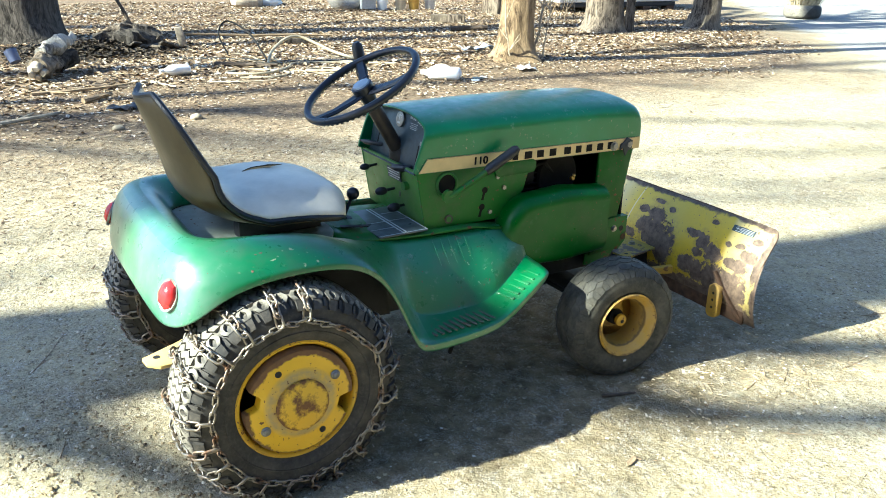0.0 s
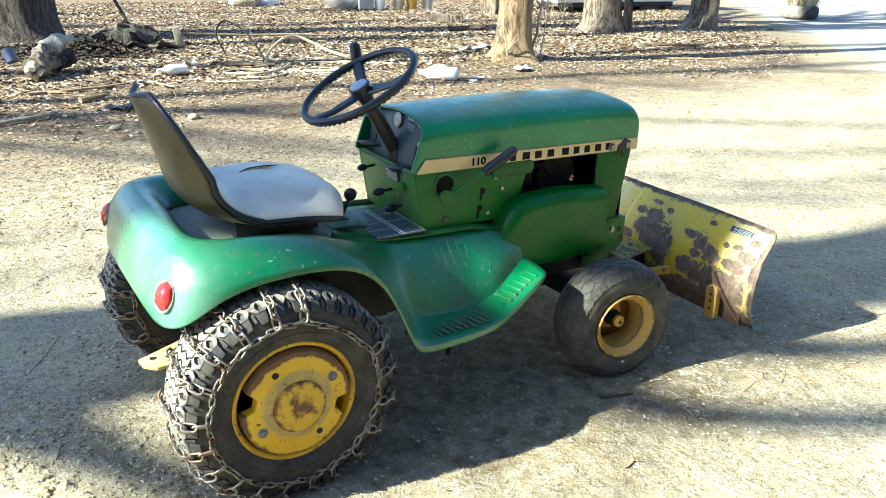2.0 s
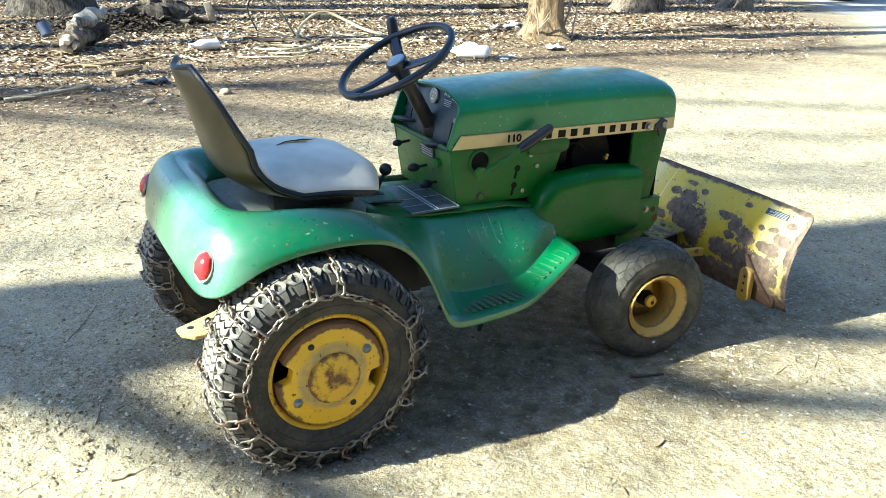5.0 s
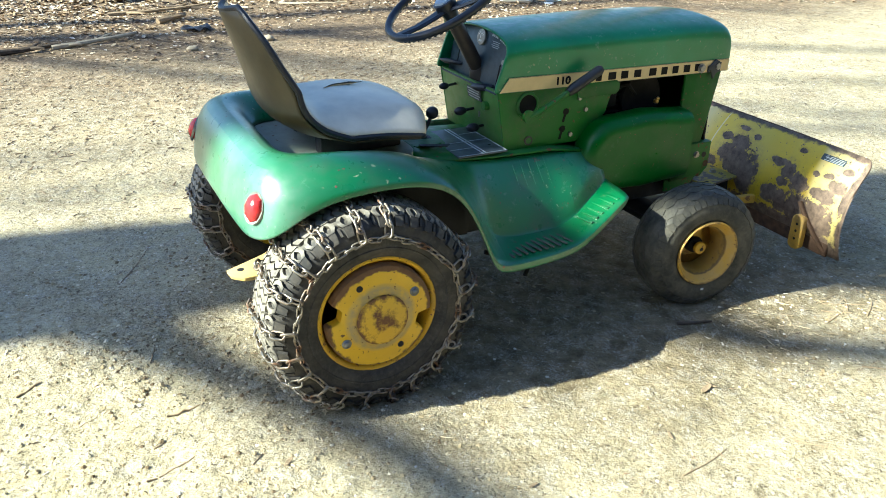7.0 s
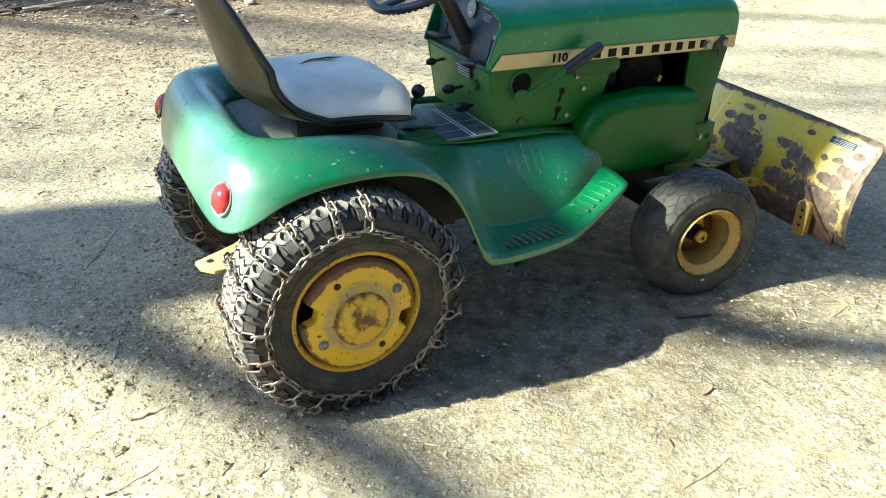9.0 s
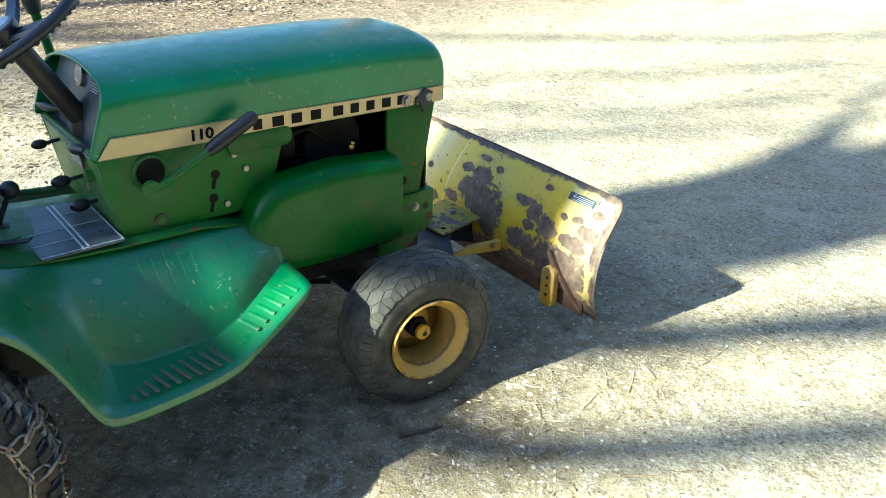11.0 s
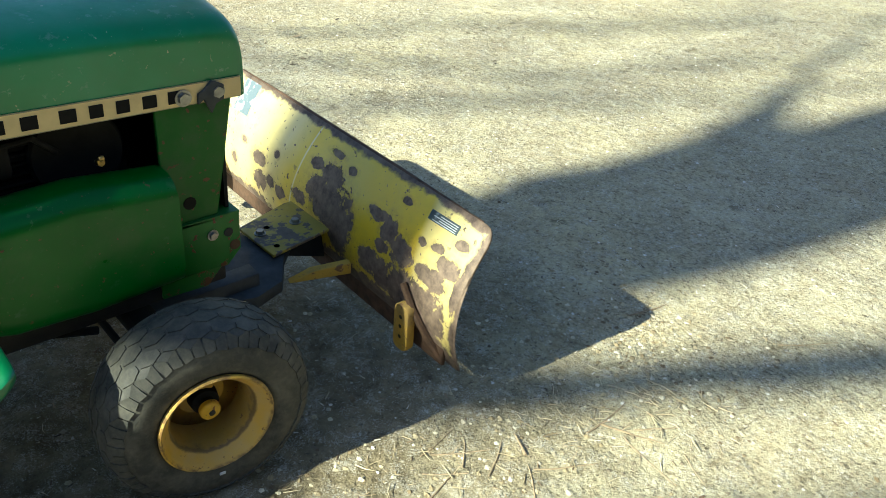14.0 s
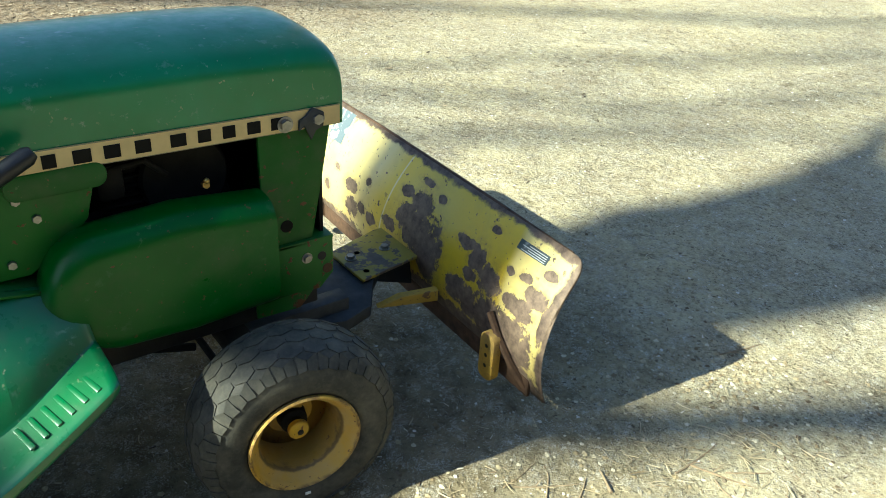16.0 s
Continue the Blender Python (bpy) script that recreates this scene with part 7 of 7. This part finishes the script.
tagged(part("storage_tray", joined(box(0.30, 0.34, 0.05, (0, 0, 0.04), 0.01, 1, None), box(0.3, 0.03, 0.25, (0, -0.17, 0.14), 0.01, 1), box(0.3, 0.03, 0.25, (0, 0.17, 0.14), 0.01, 1), box(0.03, 0.34, 0.25, (-0.14, 0, 0.14), 0.01, 1), box(0.03, 0.34, 0.25, (0.14, 0, 0.14), 0.01, 1)), plain("grey_tray", (0.30, 0.31, 0.32), 0.2, 0.5)), "grey plastic tray beside the pots", "tray").matrix_basis = pose(7.24, 13.85, hgt(7.24, 13.85), 0, 0, -15)


def trailer():
    t = thing("trailer", "white utility trailer parked beyond the trees", "trailer", (13.55, 11.85, 0), -4)
    part("body", box(3.4, 1.6, 1.3, (-0.9, 0.8, 0.86), 0.03, 2), plain("white_van_panel", (0.72, 0.73, 0.74), 0.06, 0.4, 0, 3), t)
    part("panel_seam", box(0.025, 0.01, 1.25, (0.30, -0.006, 0.9), 0), black_steel, t)
    part("bumper", box(3.2, 0.12, 0.10, (-0.9, 0.06, 0.155), 0.02, 1), black_steel, t)
    for x in (-0.15, 0.55):
        part("mud_flap", box(0.22, 0.2, 0.11, (x, 0.1, 0.055), 0.01, 1), rusty, t)
    for x in (-1.6,):
        part("tyre", moved(FRONT.body(40, 24), Matrix.Translation((x, 0.25, 0.33)) @ Matrix.Scale(1.6, 4)), rubber, t)


trailer()
def planter():
    t = thing("tyre_planter", "old tyre planter full of dry straw-coloured grass", "planter", (15.55, 9.35, 0.0), 0)
    part("tyre", moved(FRONT.body(40, 24), Matrix.Translation((0, 0, 0.14)) @ pose(0, 0, 0, 90) @ Matrix.Diagonal((1.9, 1.7, 1.9, 1))), rubber, t)
    part("soil", moved(lathe([(0.27, 0), (0.0001, 0)], 24), Matrix.Translation((0, 0, 0.20)) @ pose(0, 0, 0, 90)), twig_dark, t)
    V, F = [], []
    for k in range(420):
        a, r = rng.uniform(0, 6.28), 0.28 * math.sqrt(rng.random())
        b, l = rng.uniform(0, 6.28), rng.uniform(0.5, 1.0)
        o = Vector((r * math.cos(a), r * math.sin(a), 0.18))
        d = Vector((0.45 * math.cos(b) + 0.8 * r * math.cos(a), 0.45 * math.sin(b) + 0.8 * r * math.sin(a), 1)).normalized() * l
        w = Vector((-math.sin(b), math.cos(b), 0)) * 0.008
        n = len(V)
        V += [o - w, o + w, o + d * 0.6 + w, o + d * 0.6 - w, o + d + Vector((math.cos(b), math.sin(b), -0.3)) * 0.15]
        F += [(n, n + 1, n + 2, n + 3), (n + 3, n + 2, n + 4)]
    me = bpy.data.meshes.new("grass")
    me.from_pydata([tuple(v) for v in V], [], F)
    tagged(part("dry_grass", me, straw, t, "straw-coloured dry grass"), kind="stuff")


planter()


# ---- unseen dark screen behind the camera, added to block sky light ----
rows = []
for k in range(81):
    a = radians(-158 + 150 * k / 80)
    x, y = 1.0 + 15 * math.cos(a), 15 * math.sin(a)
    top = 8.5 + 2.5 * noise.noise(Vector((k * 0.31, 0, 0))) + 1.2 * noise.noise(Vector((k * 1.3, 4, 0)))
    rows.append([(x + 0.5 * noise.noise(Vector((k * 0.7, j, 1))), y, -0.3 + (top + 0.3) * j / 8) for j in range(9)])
shell(tagged(part("backdrop", grid(rows), plain("dark_sky_screen", (0.045, 0.042, 0.030), 0.6, 0.95, 0, 2.0, 0.02)), "unseen dark screen added behind the camera", "backdrop", kind="structure"), 0.3)
